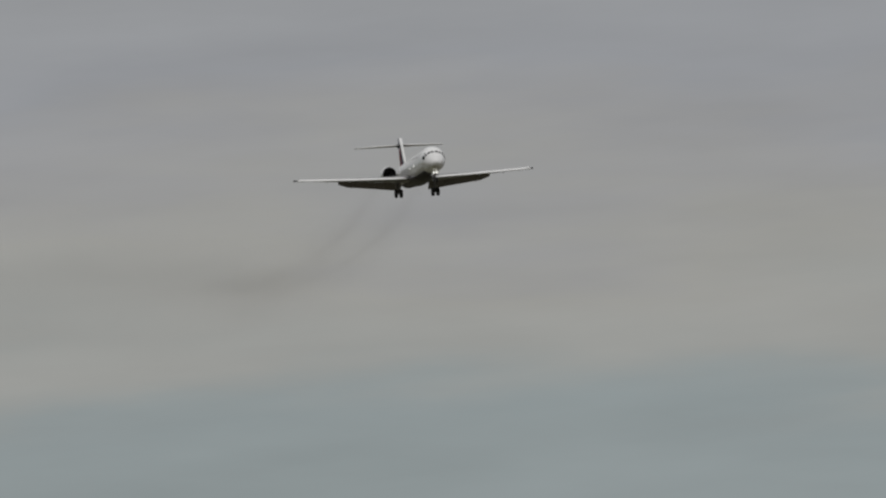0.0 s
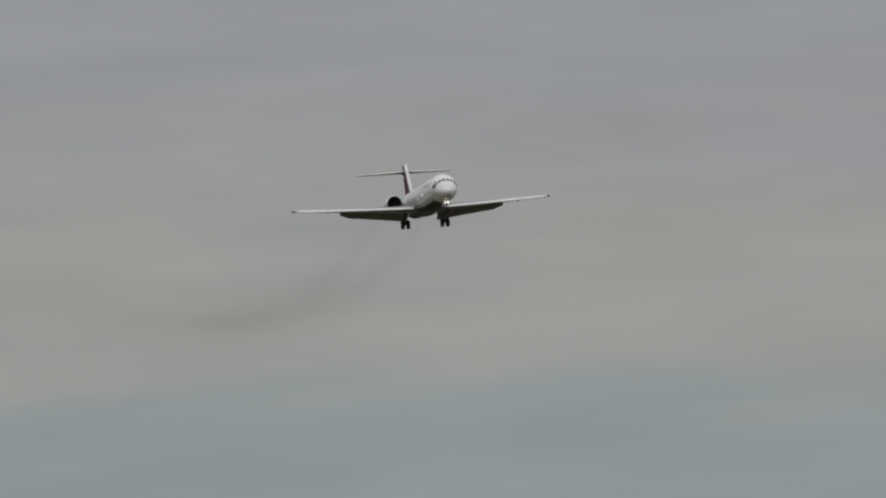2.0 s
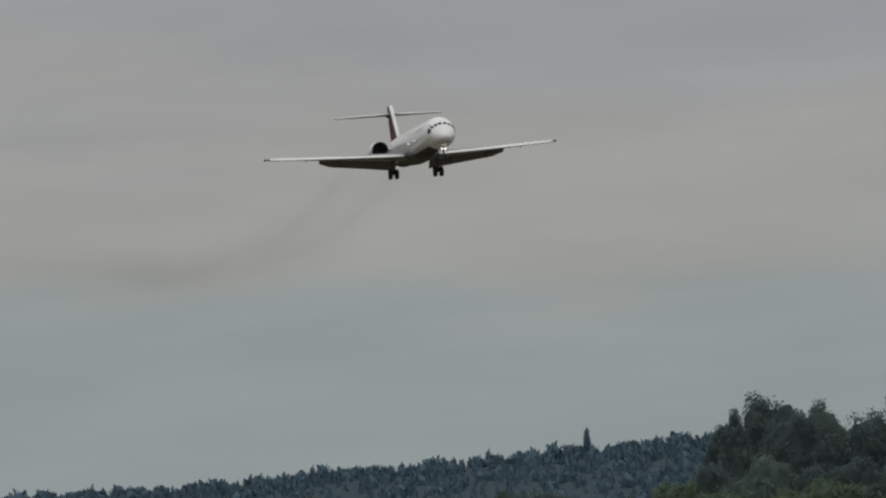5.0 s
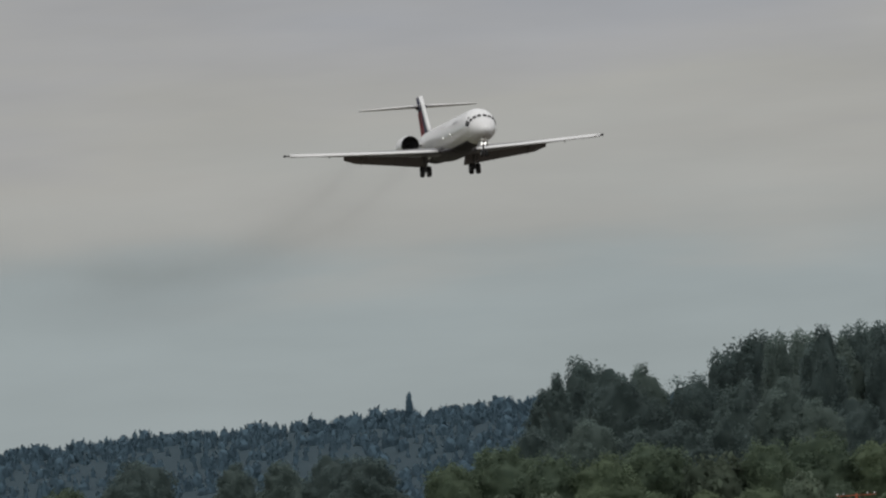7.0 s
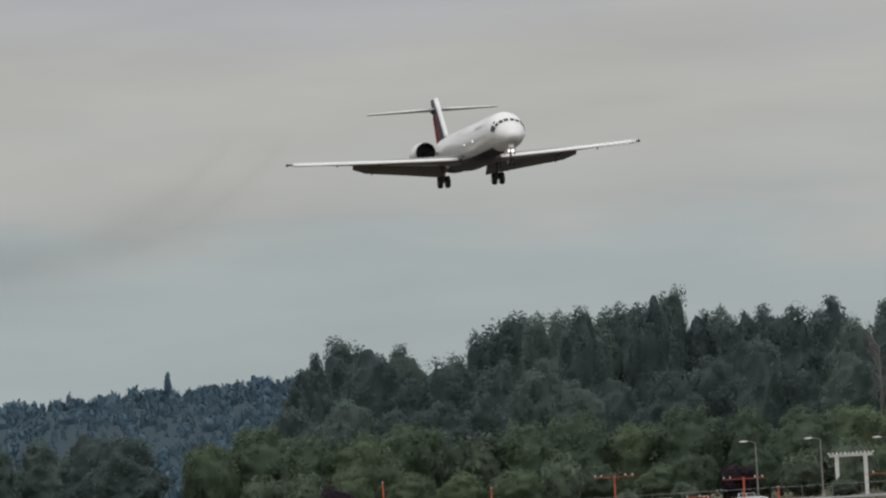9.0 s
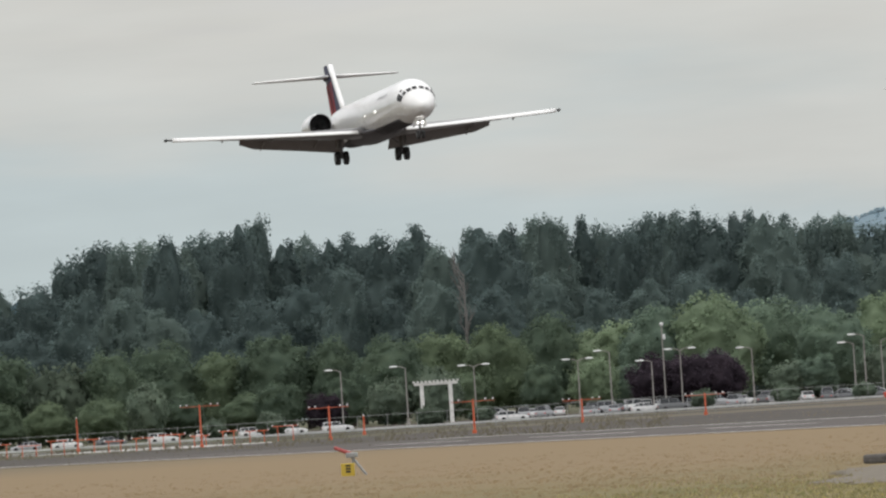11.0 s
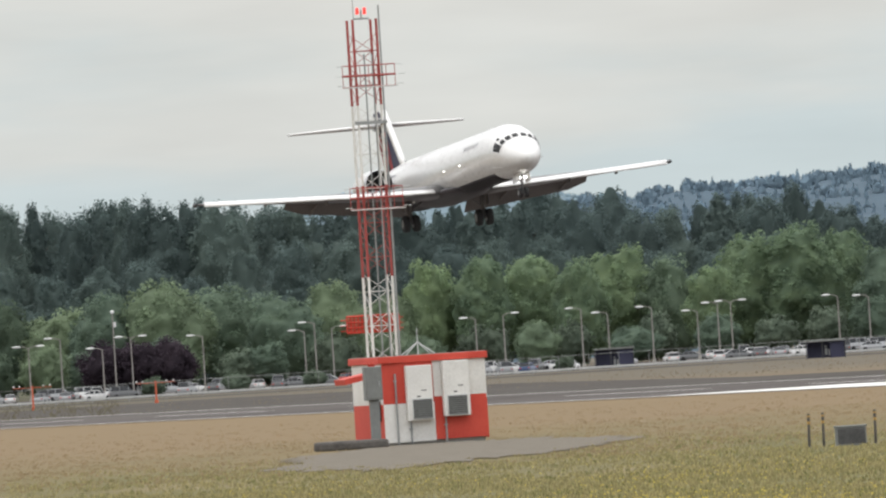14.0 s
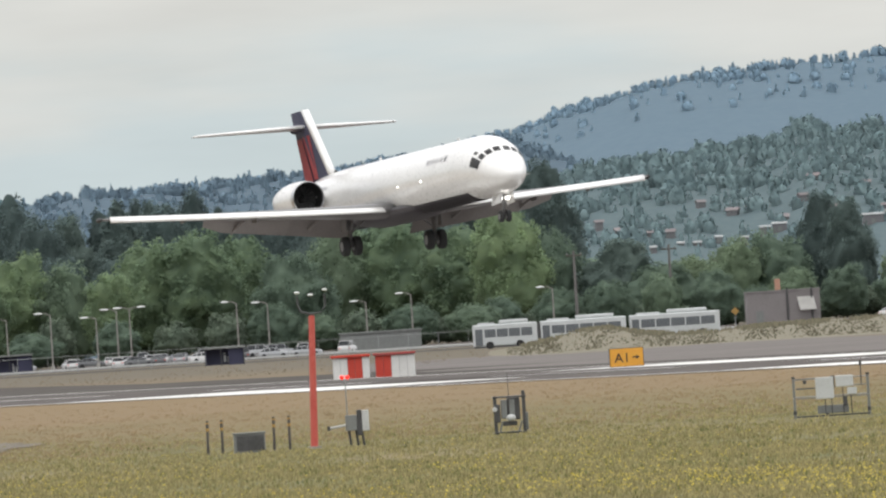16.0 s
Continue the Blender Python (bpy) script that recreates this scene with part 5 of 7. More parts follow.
def ridge(name, dist, profile, ground_paint, woods_mat, tree_h, crest, slope, label, seed, conifers=0.5, deep=420, low=0.2):
    """A distant wooded hill: its ground, a close row of trees along the crest, and woods down its near side. Returns the hill's surface."""
    rnd = np.random.default_rng(seed)
    pb, pe = np.array(profile).T

    def surface(b, f):
        z = 3.3 + dist * np.interp(b, pb, pe) / 1000 - tree_h * 0.55
        return spot(b, dist - deep * (1 - f), -1 + (z + 1) * smooth01(f) ** 0.8)
    b0, b1 = pb[0], pb[-1]
    nb, nd = int((b1 - b0) * dist / 1000 / 1.6), 40
    verts = []
    for i in range(nb + 1):
        b = b0 + (b1 - b0) * i / nb
        for j in range(nd):
            p = surface(b, j / (nd - 1))
            p.z += tree_h * (0.22 * noise.noise(Vector((p.x / 11, p.y / 30, seed))) + 0.12 * noise.noise(Vector((p.x / 4, p.y / 11, seed)))) * min(1, j / 5)
            verts.append(tuple(p))
        verts.append(tuple(spot(b, dist + 60, -1)))
    k = nd + 1
    faces = [(i * k + j, (i + 1) * k + j, (i + 1) * k + j + 1, i * k + j + 1) for i in range(nb) for j in range(nd)]
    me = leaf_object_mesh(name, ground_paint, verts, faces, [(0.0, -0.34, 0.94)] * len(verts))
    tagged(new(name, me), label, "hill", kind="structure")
    # uneven crowns, half of the kinds conical and half round: a rough body with sprays of leaves on it
    bv, bf = blob_mesh(8, 10)
    sprays = 84
    kinds = []
    for q in range(16):
        cone = q < 8

        def girth(z):
            return (1.06 - z) ** 0.85 * 0.95 if cone else np.sqrt(np.maximum(0, 1 - (2 * z - 1) ** 2))
        rough = np.array([0.42 * noise.noise(Vector(v) * 1.9 + Vector((q * 5.1, seed, 0))) + 0.30 * noise.noise(Vector(v) * 4.2 + Vector((seed, q * 3.3, 0))) for v in bv])
        z = bv[:, 2] * 0.5 + 0.5
        rad = girth(z) * 0.82 * np.maximum(0.3, 1 + rough)
        flat = np.maximum(np.hypot(bv[:, 0], bv[:, 1]), 1e-6)
        on = flat > 1e-5
        body = np.stack([bv[:, 0] / flat * rad * on, bv[:, 1] / flat * rad * on, z * 0.96], 1)
        z = 1 - rnd.random(sprays) ** (0.62 if cone else 0.8)
        a = rnd.uniform(0, 2 * np.pi, sprays)
        r = girth(z) * rnd.normal(0.95, 0.14, sprays)
        o = np.stack([r * np.cos(a), r * np.sin(a), z], 1)
        out = np.stack([np.cos(a), np.sin(a), np.full(sprays, -0.15 if cone else 0.3)], 1)
        side = np.stack([-np.sin(a), np.cos(a), rnd.normal(0, 0.4, sprays)], 1)
        ls = rnd.uniform(0.10, 0.26, (sprays, 1))
        up = np.array((0, 0, 0.16))
        quads = np.stack([o - side * ls, o - out * ls * 0.6 - up * ls, o + side * ls, o + out * ls + up * ls * 2], 1).reshape(-1, 3)
        kinds.append(np.concatenate([body, quads]))
    bf = np.concatenate([bf, np.arange(sprays * 4).reshape(-1, 4) + len(bv)])
    count = len(kinds[0])
    rows = []
    for i in range(crest + slope):
        b = b0 + (b1 - b0) * rnd.random()
        f = 1.0 - 0.03 * rnd.random() if i < crest else low + (1 - low) * rnd.random() ** 0.8
        clump = 0.5 + 0.5 * noise.noise(Vector((b * 0.9, f * 5, seed * 7.1)))
        tall = tree_h * (0.45 + 0.55 * clump) * rnd.uniform(0.6, 1.1) * (1.3 if rnd.random() < 0.08 else 1)
        cone = rnd.random() < conifers
        wide = tall * (rnd.uniform(0.19, 0.30) if cone else rnd.uniform(0.28, 0.46))
        p = surface(b, f)
        shape = kinds[rnd.integers(0, 8) + (0 if cone else 8)]
        a = rnd.uniform(0, 6.28)
        turn = np.array(((math.cos(a), -math.sin(a), 0), (math.sin(a), math.cos(a), 0), (0, 0, 1)))
        rows.append((shape @ turn.T) * (wide, wide, tall) + (p.x, p.y, p.z - (0.2 if i < crest else 0.3) * tall))
    v = np.concatenate(rows)
    fc = (bf[None] + (np.arange(len(rows)) * count)[:, None, None]).reshape(-1, 4)
    nn = np.tile(np.array((0, -0.34, 0.94)), (len(v), 1))
    me = leaf_object_mesh("far_woods", woods_mat, v.tolist(), fc.tolist(), nn.tolist(), np.repeat(rnd.normal(0, 0.05, len(rows)), count))
    tagged(new("far_woods", me), "distant woods on a hillside, tinted for haze", "woods", kind="stuff")
    return surface


ridge("hill_left", 4300, [(-150, 7.6), (-122, 7.5), (-112, 7.9), (-105, 8.2), (-98, 8.2), (-92, 8.5), (-86, 8.7), (-80, 8.7), (-70, 8.3)], LEFT_HILL, LEFT_WOODS, 7.2, 560, 1900, "low wooded hill tinted blue for haze", 1, 0.7)
ridge("hill_middle", 4200, [(-6, 8.7), (1, 10.1), (7, 10.6), (13, 10.5), (18, 10.8), (22, 11.0), (29, 11.4), (33.5, 12.2), (37, 12.4), (41, 10.7), (46, 7.5)], MID_HILL, MID_WOODS, 5.6, 300, 800, "wooded ridge tinted blue for haze", 2, 0.7)
HILLSIDE = ridge("hill_right_near", 4000, [(36, 8.2), (41, 10.2), (46, 10.7), (52, 10.9), (55, 11.6), (57, 12.4), (59, 11.6), (62, 11.8), (66, 12.0), (78, 12.2)], FAR_HILL, FAR_WOODS, 7.0, 260, 1000, "wooded hillside tinted for haze", 3, 0.5, low=0.36)
ridge("hill_right_far", 4750, [(8, 10.3), (16, 10.7), (24, 11.0), (30, 11.6), (35, 12.6), (39, 13.6), (42, 14.5), (46.5, 15.6), (52, 16.2), (58, 16.6), (66, 16.9), (80, 17.0)], BLUE_HILL, BLUE_WOODS, 5.2, 420, 420, "tall wooded hill tinted pale blue for haze", 4, 0.6, low=0.72)
ridge("hill_centre_far", 4850, [(-34, 8.5), (-22, 9.9), (-18, 10.9), (-14.5, 11.6), (-10, 11.9), (-5, 11.4), (-0.5, 10.3), (6, 9.6)], PALE_HILL, PALE_WOODS, 2.6, 420, 20, "low hill far off, tinted blue for haze", 5, 0.3, low=0.85)
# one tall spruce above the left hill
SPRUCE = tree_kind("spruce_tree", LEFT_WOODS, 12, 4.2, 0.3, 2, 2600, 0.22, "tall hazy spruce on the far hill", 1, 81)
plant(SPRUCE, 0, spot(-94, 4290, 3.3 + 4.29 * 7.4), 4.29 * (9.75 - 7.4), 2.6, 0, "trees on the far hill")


make_belt()
make_front_trees()


# ---------------------------------------------------------------- airfield furniture near the hut
def near_equipment():
    # red pole with a forked lamp bracket
    p = thing("red_light_pole", Matrix.Translation(spot(22.0, 411)) @ pose(0, 0, 0, 0, 2.3, 0), "slender red pole with a forked lamp bracket on grass", "light pole")
    part("pole", rod(B(), (0, 0, -0.05), (-0.0, 0, 3.72), 0.105, 0.085, 12), POLE_RED, p)
    part("base_plate", rod(B(), (0, 0, 0), (0, 0, 0.06), 0.2, 0.2, 12), CONCRETE, p)
    bm = B()
    pts = [(-0.40, 0, 4.28), (-0.38, 0, 3.98), (-0.28, 0, 3.82), (0, 0, 3.76), (0.28, 0, 3.82), (0.38, 0, 3.98), (0.38, 0, 4.32)]
    loft(bm, [[Vector((x + 0.03 * math.cos(t) * abs(math.cos(bend)), 0.03 * math.sin(t), z + 0.03 * math.cos(t) * abs(math.sin(bend)))) for t in (2 * math.pi * i / 6 for i in range(6))] for (x, y, z), bend in zip(pts, (0, 0.3, 0.9, 1.57, 0.9, 0.3, 0))])
    part("fork", bm, STEEL_DARK, p, "dark forked bracket")
    for dx, dz in ((-0.40, 4.36), (-0.02, 4.30), (0.38, 4.44)):
        bm = B()
        bmesh.ops.create_uvsphere(bm, u_segments=12, v_segments=8, radius=0.055, matrix=Matrix.Translation((dx, 0, dz)) @ Matrix.Diagonal((1.5, 1, 0.7, 1)))
        part("lamp", bm, LAMP_HEAD, p, "pale round lamp", smooth=True)
    # four short marker posts, weathered and not quite upright
    for b, lean in ((14.75, 1.5), (15.75, 0.6), (19.28, 1.0), (20.35, 0.4)):
        q = thing("marker_post", Matrix.Translation(spot(b, 412)) @ pose(0, 0, 0, 0, lean, 0), "short dark marker post with yellow bands", "post", "marker posts")
        part("shaft", rod(B(), (0, 0, -0.04), (0, 0, 0.66), 0.043, 0.038, 10), SLAB_DARK, q)
        part("band", rod(B(), (0, 0, 0.662), (0, 0, 0.745), 0.048, 0.048, 10), BAND_YELLOW, q)
        part("cap", rod(B(), (0, 0, 0.747), (0, 0, 0.855), 0.042, 0.042, 10), SLAB_DARK, q)
        part("tip", rod(B(), (0, 0, 0.857), (0, 0, 0.91), 0.046, 0.040, 10), BAND_YELLOW, q)
        part("dark_top", rod(B(), (0, 0, 0.912), (0, 0, 0.96), 0.044, 0.030, 10), SLAB_DARK, q)
    # low grey box
    q = thing("low_equipment_box", Matrix.Translation(spot(17.6, 411)), "low dark grey equipment box in the grass", "box")
    part("case", box(B(), -0.44, 0.44, -0.3, 0.3, -0.02, 0.52, 0.02), BOX_GREY, q)
    part("lid", box(B(), -0.47, 0.47, -0.33, 0.33, 0.522, 0.57, 0.015), BOX_GREY, q)
    part("front_plate", box(B(), -0.36, 0.40, -0.315, -0.302, 0.06, 0.48), STEEL_DARK, q)
    # junction box on legs with a pale door, side arm and red lamp on a rod
    q = thing("junction_box", Matrix.Translation(spot(24.6, 412)), "grey junction box on legs with a red lamp on a rod", "equipment box")
    part("case", box(B(), -0.16, 0.16, -0.14, 0.14, 0.42, 0.86, 0.015), BOX_GREY, q)
    part("back_box", box(B(), 0.162, 0.30, -0.16, 0.16, 0.28, 1.0, 0.02), STEEL_DARK, q)
    part("pale_door", box(B(), 0.302, 0.50, -0.18, 0.14, 0.40, 0.98, 0.02), BOX_LIGHT, q, "pale grey door")
    for x0 in (-0.02, 0.18, 0.34):
        part("leg", rod(B(), (x0, 0, -0.05), (x0 - 0.06, 0, 0.45), 0.035, None, 6), STEEL_DARK, q)
    part("arm", rod(B(), (-0.62, 0, 0.52), (-0.15, 0, 0.58), 0.035, None, 8), BOX_LIGHT, q)
    part("arm_end", rod(B(), (-0.64, -0.05, 0.46), (-0.64, -0.05, 0.58), 0.04, None, 8), STEEL_DARK, q)
    part("rod", rod(B(), (-0.10, 0, 0.86), (-0.10, 0, 1.84), 0.018, None, 6), STEEL, q)
    for dx in (-0.18, -0.03):
        bm = B()
        bmesh.ops.create_uvsphere(bm, u_segments=12, v_segments=8, radius=0.06, matrix=Matrix.Translation((dx, 0, 1.93)))
        part("red_lamp", bm, LAMP_RED, q, "red obstruction lamp", smooth=True)
    # open steel rack with cabinets
    q = thing("equipment_rack", Matrix.Translation(spot(35.4, 418)), "grey steel equipment rack with dark cabinets on grass", "equipment rack")
    for x0, y0, top in ((-0.40, -0.25, 1.10), (-0.40, 0.25, 1.08), (0.40, -0.25, 1.22), (0.44, 0.25, 1.18)):
        part("post", box(B(), x0 - 0.04, x0 + 0.04, y0 - 0.03, y0 + 0.03, -0.04, top, 0.008), STEEL_DARK, q)
    for z0 in (0.05, 1.06):
        for y0 in (-0.29, 0.29):
            part("rail", rod(B(), (-0.46, y0, z0), (0.48, y0, z0), 0.026, None, 6), STEEL_DARK if y0 < 0 else STEEL, q)
    part("cabinet", box(B(), -0.06, 0.30, -0.22, 0.2, 0.40, 1.03, 0.02), STEEL_DARK, q)
    part("side_cabinet", box(B(), -0.24, -0.07, -0.24, 0.1, 0.44, 0.98, 0.015), BOX_GREY, q)
    part("cabinet_door", box(B(), 0.0, 0.15, -0.245, -0.222, 0.48, 0.98, 0.008), BOX_GREY, q)
    part("small_box", box(B(), -0.45, -0.27, -0.33, -0.05, 0.34, 0.86, 0.02), STEEL_DARK, q)
    part("lens", rod(B(), (-0.42, -0.40, 0.72), (-0.42, -0.33, 0.72), 0.06, 0.07, 12), BOX_LIGHT, q, "pale round lens")
    bm = B()
    bmesh.ops.create_uvsphere(bm, u_segments=14, v_segments=8, radius=0.13, matrix=Matrix.Translation((0.03, -0.30, 0.46)) @ Matrix.Diagonal((1.1, 0.7, 0.8, 1)))
    part("dome", bm, BOX_LIGHT, q, "pale dome", smooth=True)
    part("transformer", box(B(), -0.2, 0.2, -0.25, 0.05, 0.24, 0.37, 0.02), STEEL_DARK, q)
    for x0, x1 in ((-0.3, -0.22), (0.24, 0.34)):
        part("brace", rod(B(), (x0, -0.24, 0.06), (x1, -0.24, 0.36), 0.025, None, 6), BOX_GREY, q)
    part("meter_box", box(B(), 0.455, 0.52, -0.2, 0.06, 0.10, 0.60, 0.012), BOX_GREY, q)
    part("aerial", rod(B(), (0.0, 0, 1.06), (0.0, 0, 1.75), 0.010, None, 5), STEEL_DARK, q)
    # wide pipe rack with pale cabinets
    q = thing("pipe_rack", Matrix.Translation(spot(57.4, 404)), "wide galvanised pipe rack with pale electrical cabinets", "equipment rack")
    for x0 in (-1.03, 1.02):
        for y0 in (-0.3, 0.3):
            part("post", rod(B(), (x0, y0, -0.05), (x0, y0, 1.12), 0.020, None, 6), BOX_GREY, q)
            part("collar", rod(B(), (x0, y0, 0.13), (x0, y0, 0.23), 0.034, None, 8), STEEL_DARK, q)
            part("post_cap", rod(B(), (x0, y0, 1.12), (x0, y0, 1.17), 0.034, None, 8), STEEL_DARK, q)
    for z0, x0, x1, r in ((0.06, -1.0, 1.04, 0.020), (0.56, -0.98, 1.02, 0.013), (0.83, -0.98, -0.44, 0.020), (0.86, 0.1, 1.02, 0.013), (1.10, -1.0, 0.2, 0.012)):
        part("rail", rod(B(), (x0, -0.3, z0), (x1, -0.3, z0), r, None, 6), STEEL_DARK if r > 0.015 else BOX_GREY, q)
    for z0 in (0.06, 0.60, 1.08):
        part("rail", rod(B(), (-1.03, 0.3, z0), (1.02, 0.3, z0), 0.014, None, 6), STEEL, q)
    for x0 in (-1.03, 1.02):
        part("cross_rail", rod(B(), (x0, -0.3, 0.56), (x0, 0.3, 0.58), 0.014, None, 6), STEEL, q)
    part("grey_panel", box(B(), -0.42, 0.44, -0.28, -0.255, 0.12, 0.34, 0.01), BOX_GREY, q)
    part("cabinet", box(B(), -0.45, 0.05, -0.40, -0.32, 0.52, 1.12, 0.02), BOX_LIGHT, q, "pale cabinet")
    part("cabinet", box(B(), 0.11, 0.60, -0.40, -0.32, 0.83, 1.14, 0.02), BOX_LIGHT, q, "pale cabinet")
    part("cabinet", box(B(), 0.42, 0.68, -0.38, -0.325, 0.60, 0.80, 0.02), BOX_LIGHT, q, "pale cabinet")
    for x0, z0, z1 in ((0.03, 0.80, 1.15), (-0.74, 0.96, 1.06), (0.36, 0.30, 0.56), (-0.16, 0.04, 0.14)):
        part("switch_box", box(B(), x0 - 0.05, x0 + 0.05, -0.36, -0.30, z0, z1, 0.008), STEEL_DARK, q)
    for x0, z1 in ((-0.2, 0.52), (-0.02, 0.56), (0.3, 0.83), (0.52, 0.60)):
        part("conduit", rod(B(), (x0, -0.31, 0.06), (x0, -0.31, z1), 0.014, None, 6), STEEL_DARK, q)
    part("beacon_post", rod(B(), (0.82, -0.3, 0.86), (0.82, -0.3, 1.40), 0.018, None, 6), STEEL_DARK, q)
    part("beacon", rod(B(), (0.82, -0.3, 1.40), (0.82, -0.3, 1.52), 0.040, 0.032, 10), STEEL_DARK, q, "dark beacon")
    # orange guidance sign with black characters
    g = thing("guidance_sign", Matrix.Translation(spot(43.6, 852, 0) + Vector((0, 0, 0.0))) @ pose(0, 0, 0, 0, 0, 4) @ Matrix.Diagonal((0.93, 0.93, 0.93, 1)), "yellow-orange taxiway guidance sign with black characters", "sign")
    part("panel", box(B(), -1.04, 1.04, -0.12, 0.12, 0.06, 1.18, 0.03), SIGN_YELLOW, g)
    part("frame", box(B(), -1.08, 1.08, -0.09, 0.09, 0.02, 1.22, 0.02), SIGN_BLACK, g)
    for x0 in (-0.7, 0.7):
        part("leg", rod(B(), (x0, 0, -0.08), (x0, 0, 0.05), 0.05, None, 8), STEEL, g)
    cu = bpy.data.curves.new("characters", "FONT")
    cu.body, cu.size, cu.align_x, cu.extrude = "A1", 0.85, "CENTER", 0.012
    tmp = bpy.data.objects.new("characters", cu)
    me = bpy.data.meshes.new_from_object(tmp)
    bpy.data.objects.remove(tmp)
    me.materials.append(SIGN_BLACK)
    ch = new("characters", me)
    ch.parent = g
    ch.matrix_basis = pose(-0.28, -0.132, 0.32, 90, 0, 0)
    bm = B()
    box(bm, 0.36, 0.62, -0.14, -0.124, 0.58, 0.66)
    vs = [bm.verts.new(v) for v in ((0.60, -0.134, 0.48), (0.60, -0.134, 0.76), (0.82, -0.134, 0.62))]
    bm.faces.new(vs)
    part("arrow", bm, SIGN_BLACK, g, "black arrow")
    # yellow distance marker with a grey wind vane beside it
    g = thing("yellow_marker_box", Matrix.Translation(spot(-54.0, 700)), "small yellow marker box with dark bars on grass", "marker")
    part("case", box(B(), -0.32, 0.32, -0.2, 0.2, -0.02, 0.60, 0.02), MARKER_YELLOW, g)
    for z0 in (0.16, 0.3, 0.44):
        part("dark_bar", box(B(), -0.1, 0.14, -0.212, -0.202, z0, z0 + 0.09), SIGN_BLACK, g)
    g = thing("grey_beacon", Matrix.Translation(spot(-53.5, 703)), "grey tilted beacon on a strut beside the marker box", "beacon")
    part("strut", rod(B(), (0.55, 0, -0.05), (-0.1, 0, 0.85), 0.06, None, 8), STEEL, g)
    part("post", rod(B(), (-0.05, 0, -0.05), (-0.1, 0, 0.85), 0.06, None, 8), STEEL, g)
    part("housing", box(B(), -0.42, 0.16, -0.15, 0.15, 0.85, 1.1, 0.04), STEEL, g)
    part("tube", rod(B(), (-0.2, 0, 1.05), (-0.95, 0, 1.38), 0.1, 0.08, 10), TOWER_RED, g)
    # red and white equipment shelters beyond the runway
    for b0, b1, cols in ((23.6, 26.1, (HUT_WHITE, HUT_WHITE, HUT_RED, HUT_RED, HUT_WHITE)), (26.5, 29.2, (HUT_RED, HUT_RED, HUT_WHITE, HUT_WHITE, HUT_WHITE))):
        d = 1014
        w = (b1 - b0) * d / 1000
        h = thing("equipment_shelter", Matrix.Translation(spot((b0 + b1) / 2, d, -0.35)), "low red and white equipment shelter beyond the runway", "shelter", "equipment shelters")
        n = len(cols)
        part("core", box(B(), -w / 2 + 0.03, w / 2 - 0.03, 0.02, 1.6, 0.0, 1.62), BOX_GREY, h)
        for k, mt in enumerate(cols):
            part("wall_panel", box(B(), -w / 2 + w * k / n + 0.01, -w / 2 + w * (k + 1) / n - 0.01, -0.03, 0.018, 0.04, 1.6, 0.01), mt, h)
        part("roof", box(B(), -w / 2 - 0.12, w / 2 + 0.06, -0.2, 1.7, 1.622, 1.80, 0.02), HUT_RED if cols[0] is HUT_WHITE else TOWER_RED, h, "red roof")
    c = new("pale_curb", mesh_of("pale_curb", box(B(), -1.3, 1.3, -0.4, 0.4, 0, 0.14, 0.02), LINE_WHITE))
    c.matrix_basis = Matrix.Translation(spot(27.6, 985, -0.36))
    tagged(c, "low pale concrete kerb by the shelters", "kerb")


# ---------------------------------------------------------------- approach lights
def approach_lights():
    masts = ((-63.85, 1690, 5.0, 1), (-72.3, 1931, 4.5, 0), (-55.05, 1644, 3.9, 1), (-45.2, 1527, 3.6, 1), (-37.8, 1738, 2.9, 1), (-52.72, 1834, 2.5, 0), (-79.7, 2028, 6.2, 0), (-29.4, 1700, 2.6, 1))
    for b, d, top, bar in masts:
        m = thing("approach_light_mast", Matrix.Translation(spot(b, d, -0.37)), "orange-red approach light mast standing in grass", "light mast", "approach lights")
        part("mast", rod(B(), (0, 0, 0), (0, 0, top), 0.12, 0.09, 8), ORANGE_MAST, m)
        part("foot", box(B(), -0.22, 0.22, -0.22, 0.22, 0, 0.4, 0.03), ORANGE_MAST, m)
        xs = (-2.2, -1.5, 1.3, 2.1) if bar else (0,)
        if bar:
            part("crossbar", rod(B(), (-2.3, 0, top - 0.2), (2.3, 0, top - 0.2), 0.035, None, 6), ORANGE_MAST, m)
        for x0 in xs:
            bm = B()
            bmesh.ops.create_uvsphere(bm, u_segments=8, v_segments=6, radius=0.10, matrix=Matrix.Translation((x0, -0.1, top + 0.0)))
            part("lamp", bm, LAMP_HEAD, m, "small pale lamp")
    rnd = random.Random(2)
    for k in range(13):
        b = -81.5 + k * 1.95
        d = 1760 + rnd.uniform(-40, 40)
        m = thing("approach_light_bar", Matrix.Translation(spot(b, d, -0.37)), "low orange light bar on two short posts", "light bar", "approach light bars")
        w, h = rnd.uniform(1.0, 1.7), rnd.uniform(1.3, 2.0)
        part("crossbar", rod(B(), (-w, 0, h), (w, 0, h), 0.05, None, 6), ORANGE_MAST, m)
        for x0 in (-w * 0.6, w * 0.6):
            part("post", rod(B(), (x0, 0, 0), (x0, 0, h), 0.06, None, 6), ORANGE_MAST, m)
        for x0 in (-w, 0, w):
            bm = B()
            bmesh.ops.create_uvsphere(bm, u_segments=8, v_segments=6, radius=0.10, matrix=Matrix.Translation((x0, -0.05, h + 0.1)))
            part("lamp", bm, LAMP_HEAD, m)


